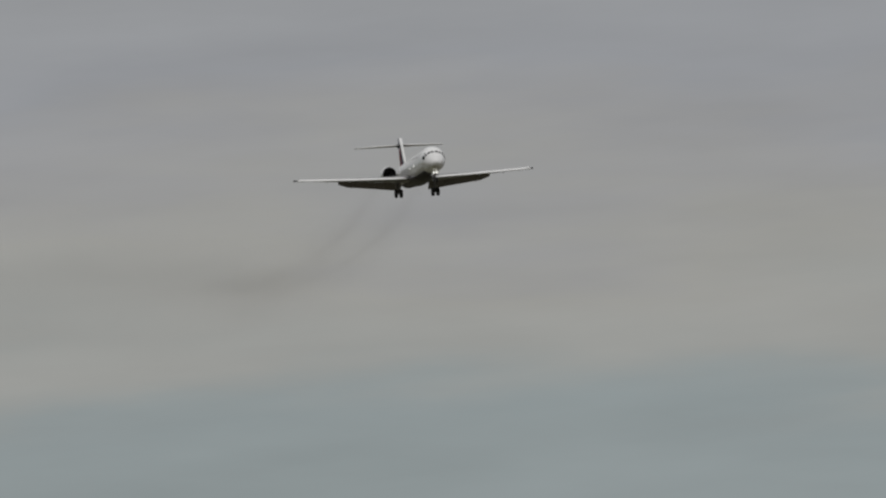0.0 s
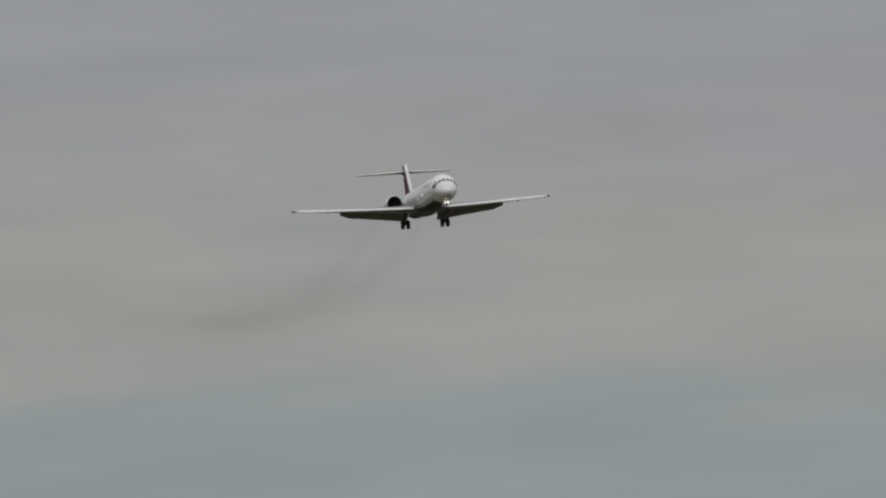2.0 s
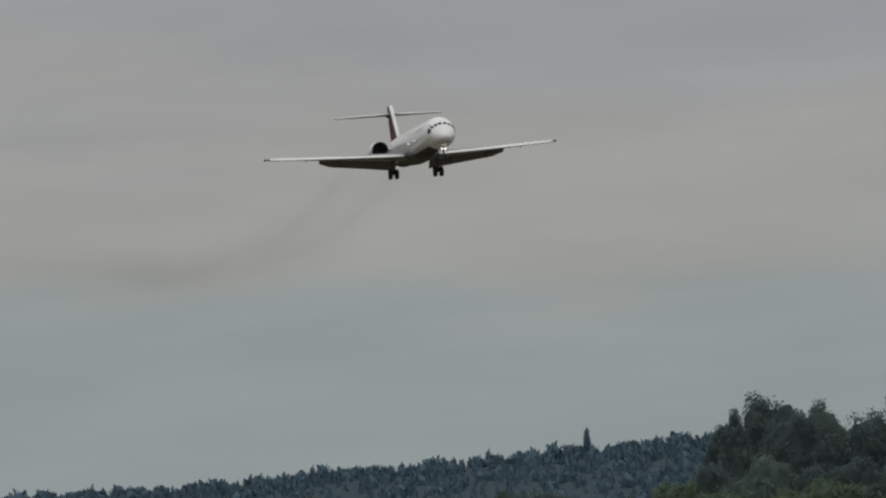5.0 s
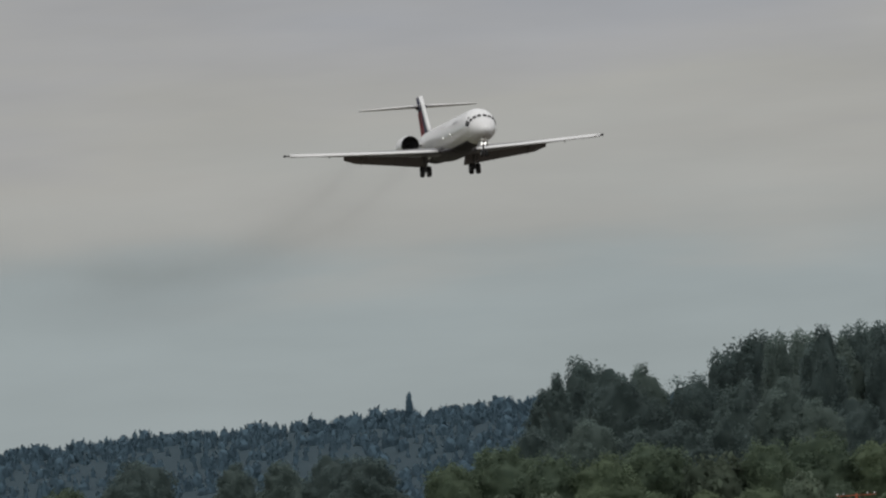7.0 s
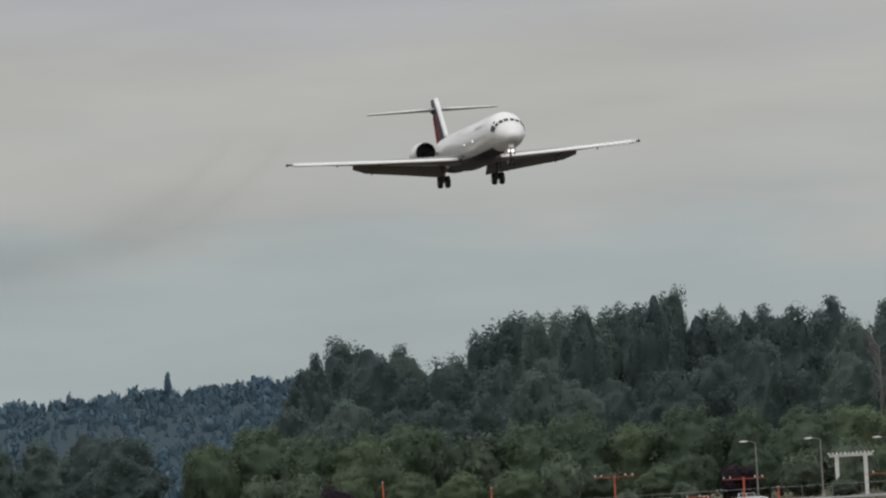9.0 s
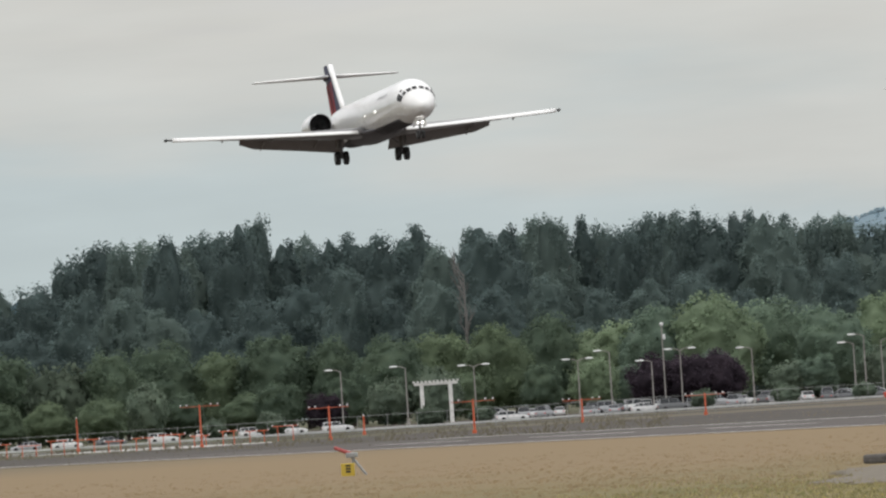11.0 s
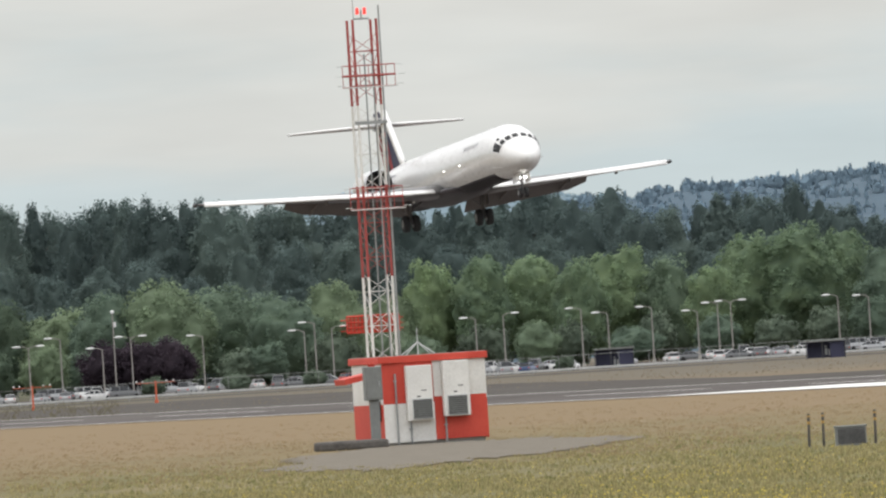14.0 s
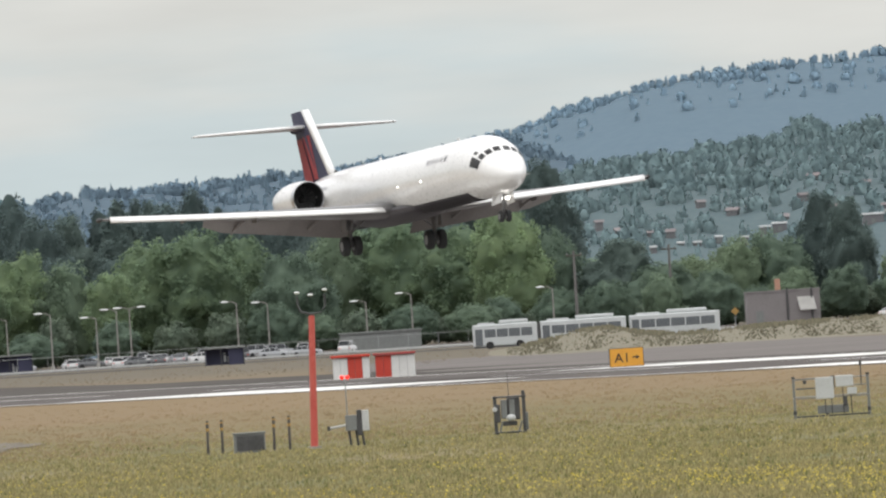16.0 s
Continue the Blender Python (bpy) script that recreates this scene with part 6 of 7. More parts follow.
# ---------------------------------------------------------------- car park
CAR_PAINTS = [mat("car_white", (0.72, 0.72, 0.71), rough=0.3, coat=0.4), mat("car_silver", (0.42, 0.43, 0.44), rough=0.35, metal=0.4), mat("car_grey", (0.14, 0.145, 0.15), rough=0.35, coat=0.3),
              mat("car_black", (0.02, 0.02, 0.022), rough=0.3, coat=0.3), mat("car_red", (0.30, 0.03, 0.025), rough=0.35, coat=0.3), mat("car_blue", (0.05, 0.09, 0.20), rough=0.35, coat=0.3)]
CAR_GLASS = mat("car_glass", (0.02, 0.023, 0.027), rough=0.12)


def car_model(kind, paint, label):
    """A parked car, 4.6 m long on its x axis."""
    car = thing("parked_car", Matrix.Identity(4), label, "car", "parked cars")
    L, W = (4.6, 1.8) if kind < 2 else (4.9, 1.95)
    low = [(-L / 2, 0.5, 0.72), (-L / 2 + 0.08, 0.28, 0.92), (-L * 0.3, 0.22, 0.98), (L * 0.2, 0.22, 0.98), (L * 0.42, 0.24, 0.82), (L / 2, 0.34, 0.66)]
    if kind == 2:
        low = [(x, a, b + 0.18) for x, a, b in low]
    bm = B()
    loft(bm, [[Vector((x, s * W / 2 * f, z)) for s, f, z in ((-1, 0.97, a), (1, 0.97, a), (1, 1.0, (a + b) / 2), (1, 0.93, b), (-1, 0.93, b), (-1, 1.0, (a + b) / 2))] for x, a, b in low])
    body = part("body", bm, paint, car, smooth=False)
    roof = {0: [(-1.95, 0.95, 0.98), (-1.25, 0.80, 1.42), (0.15, 0.80, 1.45), (1.15, 0.92, 0.98)], 1: [(-2.2, 0.95, 1.0), (-2.0, 0.82, 1.45), (0.2, 0.80, 1.48), (1.15, 0.92, 0.98)], 2: [(-2.3, 0.95, 1.16), (-2.15, 0.84, 1.80), (0.3, 0.84, 1.84), (1.1, 0.93, 1.14)]}[kind]
    zb = 0.97 if kind < 2 else 1.15
    bm = B()
    loft(bm, [[Vector((x, -W / 2 * f, zb)), Vector((x, W / 2 * f, zb)), Vector((x, W / 2 * f * (0.86 if z > zb + 0.1 else 0.96), z)), Vector((x, -W / 2 * f * (0.86 if z > zb + 0.1 else 0.96), z))] for x, f, z in roof])
    part("glasshouse", bm, CAR_GLASS, car, "dark car glass")
    x0, x1, zt = roof[1][0], roof[2][0], roof[2][2]
    part("roof", box(B(), x0 - 0.06, x1 + 0.05, -W * 0.36, W * 0.36, zt - 0.04, zt + 0.03, 0.02), paint, car)
    for xx in (x0 - 0.02, (x0 + x1) / 2, x1 + 0.1):
        for s in (-1, 1):
            part("pillar", rod(B(), (xx, s * W * 0.46, zb), (xx, s * W * 0.355, zt), 0.04, None, 5), paint, car)
    for xx in (-L * 0.3, L * 0.31):
        for s in (-1, 1):
            part("wheel", rod(B(), (xx, s * (W / 2 - 0.2), 0.33), (xx, s * (W / 2 + 0.01), 0.33), 0.33, None, 14), TYRE, car)
    for s in (-1, 1):
        part("headlight", box(B(), L / 2 - 0.16, L / 2 - 0.02, s * W * 0.36 - 0.17, s * W * 0.36 + 0.17, 0.58, 0.70, 0.01), LAMP_HEAD, car)
        part("tail_light", box(B(), -L / 2 - 0.01, -L / 2 + 0.1, s * W * 0.36 - 0.14, s * W * 0.36 + 0.14, 0.66, 0.80, 0.01), HUT_RED, car)
    return car


def car_park():
    rnd = random.Random(21)
    names = ["white", "silver", "grey", "black", "red", "blue"]
    protos = []
    for k, (kind, p) in enumerate(((0, 0), (1, 0), (2, 0), (0, 1), (2, 1), (0, 2), (2, 2), (1, 3), (0, 4), (1, 5))):
        protos.append(car_model(kind, CAR_PAINTS[p], "%s %s parked in the car park" % (names[p], ("saloon car", "hatchback car", "tall van")[kind])))
    places = []
    for d, lo, hi in ((2130, -44, 24), (2240, -45, 26), (2330, -45, 22)):
        b = lo
        while b < hi:
            b += rnd.uniform(1.25, 2.3)
            if rnd.random() < 0.72 and not (d < 2200 and (-31 < b < -28 or -25.5 < b < -22.5 or 0 < b < 4)):
                places.append((b, d + rnd.uniform(-4, 4), rnd.choice((78, 92, 100, 10, -8))))
    for k in range(9):
        places.append((-79 + k * 3.1 + rnd.uniform(-0.6, 0.6), 2180, rnd.choice((0, 10, 180))))
    for k in range(4):
        places.append((62 + 1.6 * k, 2350, 15))
    weights = (6, 5, 3, 5, 5, 3, 2, 2, 1, 1)
    used = set()
    for b, d, turn in places:
        i = rnd.choices(range(len(protos)), weights)[0]
        m = Matrix.Translation(spot(b, d, -0.32)) @ Matrix.Rotation(radians(turn), 4, "Z")
        if i not in used:
            used.add(i)
            protos[i].matrix_basis = m
        else:
            copy_thing(protos[i], m)
    for i, p in enumerate(protos):
        if i not in used:
            p.matrix_basis = Matrix.Translation(spot(24 + i * 0.9, 2335, -0.32)) @ Matrix.Rotation(1.5, 4, "Z")
    # street lamps: bearing, elevation of the top, heads to the left and right
    lamps = [(-54.1, 2.54, "l"), (-49.67, 2.5, "l"), (-45.0, 2.3, "lr"), (-37.9, 2.25, "lr"), (-35.72, 2.7, "l"), (-32.88, 1.85, "l"), (-30.9, 2.5, "lr"), (-26.02, 2.3, "l"), (-19.09, 2.2, "l"), (-18.37, 2.7, "l"),
             (-17.2, 2.3, "r"), (-7.4, 2.3, "l"), (-5.5, 2.45, "r"), (-0.2, 2.5, "l"), (1.6, 2.1, "l"), (4.6, 2.3, "l"), (7.7, 1.85, "l"), (9.1, 2.3, "l"), (10.0, 2.35, "lr"), (17.3, 2.3, "l"), (19.4, 2.15, "l"), (26.1, 1.8, "l"), (29.2, 2.15, "l"), (38.85, 1.95, "l")]
    for k, (b, e, heads) in enumerate(lamps):
        d = 2290 + 20 * math.sin(k * 2.1)
        top = 3.3 + 0.35 + d * e / 1000
        lp = thing("street_lamp", Matrix.Translation(spot(b, d, -0.35)), "tall pale car park lamp with %s" % ("two heads" if len(heads) > 1 else "one arm and head"), "lamp", "car park lamps")
        part("post", rod(B(), (0, 0, 0), (0, 0, top - 0.25), 0.13, 0.08, 8), LAMP_POLE, lp)
        part("footing", rod(B(), (0, 0, -0.05), (0, 0, 0.7), 0.32, 0.3, 10), CONCRETE, lp)
        for s in heads:
            sg = -1 if s == "l" else 1
            bm = B()
            rod(bm, (0, 0, top - 0.35), (sg * 0.7, 0, top - 0.02), 0.06, None, 6)
            rod(bm, (sg * 0.7, 0, top - 0.02), (sg * 1.5, 0, top + 0.02), 0.05, None, 6)
            part("arm", bm, LAMP_POLE, lp)
            bm = B()
            bmesh.ops.create_uvsphere(bm, u_segments=12, v_segments=8, radius=0.5, matrix=Matrix.Translation((sg * 1.85, 0, top)) @ Matrix.Diagonal((1.4, 0.5, 0.32, 1)))
            part("head", bm, LAMP_HEAD, lp, "pale lamp head", smooth=True)
    mast = thing("camera_mast", Matrix.Translation(spot(-32.05, 2300, -0.35)), "tall pale mast with a round white head", "mast")
    part("post", rod(B(), (0, 0, 0), (0, 0, 13.2), 0.12, 0.09, 8), LAMP_POLE, mast)
    bm = B()
    bmesh.ops.create_uvsphere(bm, u_segments=12, v_segments=8, radius=0.32, matrix=Matrix.Translation((0, 0, 13.4)))
    part("head", bm, LAMP_HEAD, mast, "round white head", smooth=True)
    part("side_box", box(B(), 0.1, 0.5, -0.2, 0.2, 11.0, 11.8, 0.05), LAMP_HEAD, mast)
    # white gate frame
    g = thing("white_gate_frame", Matrix.Translation(spot(-47.65, 2400, -0.35)), "white timber gate frame with a flat slatted top", "gate")
    for x0 in (-2.35, 2.35):
        for y0 in (-0.9, 0.9):
            part("post", box(B(), x0 - 0.28, x0 + 0.28, y0 - 0.25, y0 + 0.25, 0, 6.3, 0.03), HUT_WHITE, g)
    for y0 in (-0.9, 0.9):
        part("beam", box(B(), -3.5, 3.5, y0 - 0.18, y0 + 0.18, 6.302, 6.75, 0.03), HUT_WHITE, g)
    for k in range(12):
        x0 = -3.6 + 7.2 * k / 11
        part("slat", box(B(), x0 - 0.1, x0 + 0.1, -1.6, 1.6, 6.752, 7.05, 0.02), HUT_WHITE, g)
    # bus shelters, dark
    for b0, b1, d, h in ((15.0, 17.6, 1800, 2.35), (0.6, 3.2, 2090, 2.9)):
        w = (b1 - b0) * d / 1000
        s = thing("bus_shelter", Matrix.Translation(spot((b0 + b1) / 2, d, -0.35)), "dark blue bus shelter with a flat roof by the road", "shelter", "bus shelters")
        part("roof", box(B(), -w / 2 - 0.25, w / 2 + 0.1, -0.9, 1.1, h - 0.22, h, 0.03), BOX_GREY, s)
        part("back_panel", box(B(), -w / 2, w / 2, 0.9, 0.96, 0.15, h - 0.24), PAINT_NAVY, s)
        for x0 in (-w / 2, w / 2 - 0.1):
            part("side_panel", box(B(), x0, x0 + 0.1, -0.4, 0.88, 0.15, h - 0.24), PAINT_NAVY, s)
        part("front_panel", box(B(), w * 0.1, w / 2 - 0.12, -0.5, -0.44, 0.1, h - 0.24), PAINT_NAVY, s)
        for x0 in (-w / 2 - 0.1, -w * 0.1, w / 2):
            part("post", rod(B(), (x0, -0.7, -0.02), (x0, -0.7, h - 0.23), 0.06, None, 6), STEEL_DARK, s)
        for x0, z0, z1 in ((-0.15, 0.5, 1.3), (0.3, 0.4, 1.2), (-0.2, 1.45, 1.6)):
            part("pale_notice", box(B(), x0, x0 + 0.32, 0.86, 0.895, z0, z1), BOX_LIGHT, s)
    # chain-link fence along the field
    f = thing("chain_link_fence", Matrix.Identity(4), "grey chain-link fence between field and car park", "fence")
    fm = bpy.data.meshes.new("post")
    bm = B()
    rod(bm, (0, 0, 0), (0, 0, 2.3), 0.04, None, 6)
    fm = mesh_of("post", bm, STEEL)
    for k in range(64):
        o = new("post", fm)
        o.parent = f
        o.matrix_basis = Matrix.Translation(spot(-88 + 2.05 * k, 2050, -0.35))
    for z0 in (0.15, 2.2):
        part("rail", rod(B(), spot(-88, 2050, z0 - 0.35), spot(41, 2050, z0 - 0.35), 0.03, None, 5), STEEL, f)
    # low crash barrier behind the road
    r = thing("guard_rail", Matrix.Identity(4), "pale metal guard rail along the perimeter road", "guard rail")
    a, b = spot(-90, 1985, 0), spot(60, 1985, 0)
    bm = B()
    box(bm, a.x, b.x, a.y - 0.04, a.y + 0.04, 0.0, 0.22, 0.01)
    part("beam", bm, BOX_LIGHT, r)
    pm = mesh_of("post", box(B(), -0.06, 0.06, 0.045, 0.2, -0.36, 0.34), STEEL)
    for k in range(60):
        o = new("post", pm)
        o.parent = r
        o.matrix_basis = Matrix.Translation((a.x + (b.x - a.x) * (k + 0.5) / 60, a.y, 0))


def tall_grass(name, places, hmin, hmax, material, label, rn):
    """Upright tufts at bearing, distance and height; patchy."""
    b, d, z = places.T
    keep = np.sin(b * 1.7) + np.sin(b * 0.63 + d * 0.011) + rn.normal(0, 0.8, len(b)) > -0.5
    b, d, z = b[keep], d[keep], z[keep]
    x, n = d * b / 1000, keep.sum()
    h = hmin + (hmax - hmin) * rn.random(n) ** 2
    w = 0.05 + 0.10 * rn.random(n)
    lean = rn.normal(0, 0.25, n)
    v = np.stack([np.stack([x - w, d, z], 1), np.stack([x + w, d, z], 1), np.stack([x + w * 0.6 + lean * h, d, z + h * 0.8], 1), np.stack([x + lean * h * 1.3, d, z + h], 1)], 1).reshape(-1, 3)
    me = bpy.data.meshes.new(name)
    me.from_pydata(v.tolist(), [], np.arange(n * 4).reshape(-1, 4).tolist())
    me.polygons.foreach_set("use_smooth", [True] * len(me.polygons))
    me.normals_split_custom_set_from_vertices([(0.0, -0.35, 0.94)] * len(v))
    me.materials.append(material)
    tagged(new(name, me), label, "grass", kind="stuff")


# ---------------------------------------------------------------- buses, buildings and hillside houses beyond
BANK = mat("weedy_bank", (0.178, 0.142, 0.096), (0.098, 0.100, 0.060), rough=0.95, scale=0.45, fine=0.9, bump=0.03)
LEAF_BANK = leaf_mat("bank_weeds", (0.135, 0.128, 0.088), (0.17, 0.152, 0.108), 0.2, 0.2, pass_light=0.25)
# bus white dulled and window glass greyed: distance haze painted into both
BUS_WHITE = mat("bus_white", (0.52, 0.54, 0.54), (0.44, 0.46, 0.46), rough=0.4, scale=0.6, fine=5)
BUS_GLASS = mat("bus_window_glass", (0.10, 0.11, 0.12), (0.13, 0.14, 0.15), rough=0.25)
FADED_SIGN = mat("faded_orange_sign", (0.36, 0.19, 0.13), (0.42, 0.25, 0.18), rough=0.7)
BUILDING = mat("pale_building", (0.22, 0.20, 0.20), (0.18, 0.165, 0.16), rough=0.8, scale=0.3, fine=3)
# wall and roof colours flattened towards grey, with the haze painted in
HAZE_WALL = mat("haze_dulled_house_wall", (0.165, 0.160, 0.166), (0.145, 0.142, 0.148), rough=0.8, scale=0.2, fine=2)
HAZE_ROOF = mat("haze_dulled_house_roof", (0.150, 0.138, 0.142), (0.18, 0.155, 0.155), rough=0.8, scale=0.2, fine=2, per_object=0.3)


def beyond():
    for b0, b1, lead in ((33.25, 43.7, 1), (43.95, 50.1, 0)):
        d = 1800
        w = (b1 - b0) * d / 1000
        bus = thing("bus", Matrix.Translation(spot((b0 + b1) / 2, d, -0.4)), "white articulated bus standing by the road", "bus", "buses")
        segs = ((-w / 2, -w / 2 + w * 0.42), (-w / 2 + w * 0.44, w / 2)) if lead else ((-w / 2, w / 2),)
        for x0, x1 in segs:
            bm = B()
            box(bm, x0, x1, -1.25, 1.25, 0.35, 3.05, 0.16)
            body = part("body", bm, BUS_WHITE, bus)
            n = max(2, int((x1 - x0) / 1.9))
            for k in range(n):
                xa = x0 + 1.4 + (x1 - x0 - 1.9) * k / n
                part("window", box(B(), xa, xa + (x1 - x0 - 1.9) / n - 0.14, -1.275, -1.22, 1.45, 2.45, 0.02), BUS_GLASS, body, "dark bus window")
            span = x1 - x0
            part("roof_unit", box(B(), x0 + span * 0.08, x0 + span * 0.34, -0.8, 0.8, 3.052, 3.26, 0.08), BUS_WHITE, body)
            part("roof_unit", box(B(), x0 + span * 0.42, x1 - span * 0.14, -0.9, 0.9, 3.052, 3.5, 0.14), BUS_WHITE, body)
            part("skirt", box(B(), x0 + 0.1, x1 - 0.1, -1.2, 1.2, 0.18, 0.346), STEEL_DARK, body, "dark underside")
            part("door", box(B(), x0 + 0.25, x0 + 1.15, -1.28, -1.252, 0.5, 2.5, 0.02), BUS_GLASS, body, "dark glazed door")
            for xx in (x0 + 2.0, x1 - 2.2):
                part("wheel", rod(B(), (xx, -1.28, 0.48), (xx, -0.9, 0.48), 0.48, None, 14), TYRE, body)
        if lead:
            part("bellows", box(B(), -w / 2 + w * 0.42, -w / 2 + w * 0.44, -1.15, 1.15, 0.5, 2.9), STEEL_DARK, bus)
    # flat-roofed building with a leaning pale panel and a rooftop sign
    h = thing("flat_roofed_building", Matrix.Translation(spot(54.55, 2400, -0.35)), "plain grey-brown flat-roofed building with dark downpipes", "building")
    part("wall", box(B(), -5.95, 5.95, 0, 9, 0, 5.1), BUILDING, h)
    part("parapet", box(B(), -6.05, 6.05, -0.12, 9.1, 5.102, 5.35, 0.03), BUILDING, h)
    for x0 in (0.6, 4.6):
        part("downpipe", rod(B(), (x0, -0.14, 0), (x0, -0.14, 5.6), 0.16, None, 8), STEEL_DARK, h)
    bm = B()
    vs = [bm.verts.new(v) for v in ((2.6, -1.0, 1.9), (5.3, -1.0, 1.9), (4.9, -0.15, 4.1), (2.2, -0.15, 4.1))]
    bm.faces.new(vs)
    bmesh.ops.solidify(bm, geom=bm.faces[:], thickness=0.1)
    part("leaning_panel", bm, HUT_WHITE, h, "pale leaning panel")
    part("rooftop_sign", box(B(), -1.3, -0.4, 0.1, 0.5, 5.4, 7.2, 0.05), FADED_SIGN, h, "faded orange rooftop sign")
    part("door", box(B(), -4.6, -3.4, -0.06, -0.005, 0.0, 2.1), BOX_GREY, h)
    s = thing("warning_sign", Matrix.Translation(spot(51.2, 2160, -0.35)), "yellow diamond warning sign on a post", "sign")
    part("post", rod(B(), (0, 0, 0), (0, 0, 2.6), 0.06, None, 6), STEEL, s)
    bm = B()
    bmesh.ops.create_cube(bm, size=1, matrix=Matrix.Translation((0, -0.08, 2.5)) @ Matrix.Rotation(radians(45), 4, "Y") @ Matrix.Diagonal((0.85, 0.04, 0.85, 1)))
    part("plate", bm, BAND_YELLOW, s)
    sh = thing("grey_shed", Matrix.Translation(spot(27.0, 2190, -0.35)), "long low grey shed beside the car park", "shed")
    part("wall", box(B(), -6, 6, 0, 4, 0, 2.7), BOX_GREY, sh)
    part("roof", box(B(), -6.2, 6.2, -0.2, 4.2, 2.702, 2.95, 0.03), BOX_GREY, sh)
    for x0 in (-4, 0, 4):
        part("shutter", box(B(), x0 - 1.2, x0 + 1.2, -0.05, -0.005, 0.1, 2.3), BOX_GREY, sh)
    # utility poles
    for b, d, top in ((40.45, 2420, 14.0), (46.95, 2520, 14.5), (44.2, 2700, 14.5), (51.0, 2700, 14.0)):
        u = thing("utility_pole", Matrix.Translation(spot(b, d, -0.35)), "weathered grey timber utility pole with a crossarm", "pole", "utility poles")
        part("post", rod(B(), (0, 0, 0), (0, 0, top), 0.3, 0.2, 8), BARK_PALE, u)
        part("crossarm", box(B(), -1.3, 1.3, -0.12, 0.12, top - 0.9, top - 0.65), BARK, u)
        for x0 in (-1.1, 0, 1.1):
            part("insulator", rod(B(), (x0, 0, top - 0.65), (x0, 0, top - 0.3), 0.09, None, 6), STEEL, u)
    rnd = random.Random(9)
    for k in range(15):
        b = 41.5 + 24 * ((k * 0.618) % 1)
        f = 0.45 + 0.15 * rnd.random()
        hs = thing("house", Matrix.Translation(HILLSIDE(b, f)) @ Matrix.Rotation(rnd.uniform(-0.5, 0.5), 4, "Z"), "hillside house with a pitched roof, dulled in colour for haze", "house", "hillside houses")
        w, l, e = rnd.uniform(1.8, 2.6), rnd.uniform(1.6, 3.0), rnd.uniform(0.9, 1.6)
        part("wall", box(B(), -l / 2, l / 2, -w / 2, w / 2, -3, e), HAZE_WALL, hs)
        bm = B()
        loft(bm, [[Vector((x, -w / 2 - 0.3, e)), Vector((x, w / 2 + 0.3, e)), Vector((x, 0, e + w * 0.36))] for x in (-l / 2 - 0.3, l / 2 + 0.3)])
        part("roof", bm, HAZE_ROOF, hs)
        for x0 in (-l * 0.25, l * 0.2):
            part("window", box(B(), x0 - 0.25, x0 + 0.25, -w / 2 - 0.05, -w / 2 - 0.004, 0.3, 0.75), BOX_GREY, hs)
    # pale vans and low sheds along the foot of the hillside
    for b, f, l, e in ((44.9, 0.395, 2.2, 1.4), (45.7, 0.39, 3.2, 1.7), (47.8, 0.41, 1.6, 1.0), (48.9, 0.405, 2.2, 1.1), (50.4, 0.42, 1.6, 1.2), (52.4, 0.40, 3.6, 1.6), (53.6, 0.42, 2.6, 2.2), (54.6, 0.43, 3.6, 1.8), (61.0, 0.43, 5.5, 2.2), (62.4, 0.44, 4.4, 2.0), (43.2, 0.42, 1.8, 1.4)):
        sh = thing("pale_shed", Matrix.Translation(HILLSIDE(b, f)), "low pale shed at the foot of the hillside", "shed", "pale sheds")
        part("wall", box(B(), -l / 2, l / 2, -1.5, 1.5, -2, e, 0.05), HAZE_WALL, sh)
        part("roof", box(B(), -l / 2 - 0.2, l / 2 + 0.2, -1.8, 1.8, e + 0.002, e + 0.5, 0.08), LAMP_HEAD, sh, "white roof")
        part("door", box(B(), -0.5, 0.5, -1.55, -1.504, 0, 1.2), BOX_GREY, sh)
    # low grassy bank on the far side of the taxiway
    bm = B()
    rows = []
    rnd = random.Random(4)
    crest = ((34, -0.4), (38.3, 0.6), (40.3, 1.45), (42.6, 1.6), (44.6, 0.85), (47, 0.45), (50, 0.4), (53, 0.75), (58, 0.82), (64, 0.95), (80, 1.0))

    def crest_at(b):
        for (b0, z0), (b1, z1) in zip(crest, crest[1:]):
            if b <= b1:
                return z0 + (z1 - z0) * (b - b0) / (b1 - b0)
        return 1.0
    for i in range(91):
        b = 34 + 45 * i / 90
        row = []
        for d, f in ((1330, 0.0), (1390, 0.15), (1460, 0.5), (1530, 0.85), (1600, 1.0), (1670, 0.75), (1760, 0.0)):
            row.append(bm.verts.new(spot(b, d, -0.4 + (crest_at(b) + 0.4) * f * rnd.uniform(0.88, 1.10))))
        rows.append(row)
    for r, q in zip(rows, rows[1:]):
        for j in range(6):
            bm.faces.new((r[j], q[j], q[j + 1], r[j + 1]))
    tagged(new("grassy_bank", mesh_of("grassy_bank", bm, BANK, smooth=True)), "low dry grassy bank beyond the taxiway", "bank", kind="structure")
    rn = np.random.default_rng(12)
    bb = rn.uniform(36.5, 66, 9000)
    tall_grass("bank_grass", np.stack([bb, rn.normal(1596, 30, 9000), [crest_at(b) - 0.14 for b in bb]], 1), 0.12, 0.55, LEAF_BANK, "tall dry grass and weeds on the bank", rn)
    # weeds down the near face of the bank
    n = 7000
    bb, dd = rn.uniform(35.5, 66, n), rn.uniform(1380, 1590, n)
    share = np.interp(dd, (1330, 1390, 1460, 1530, 1600), (0, 0.15, 0.5, 0.85, 1.0))
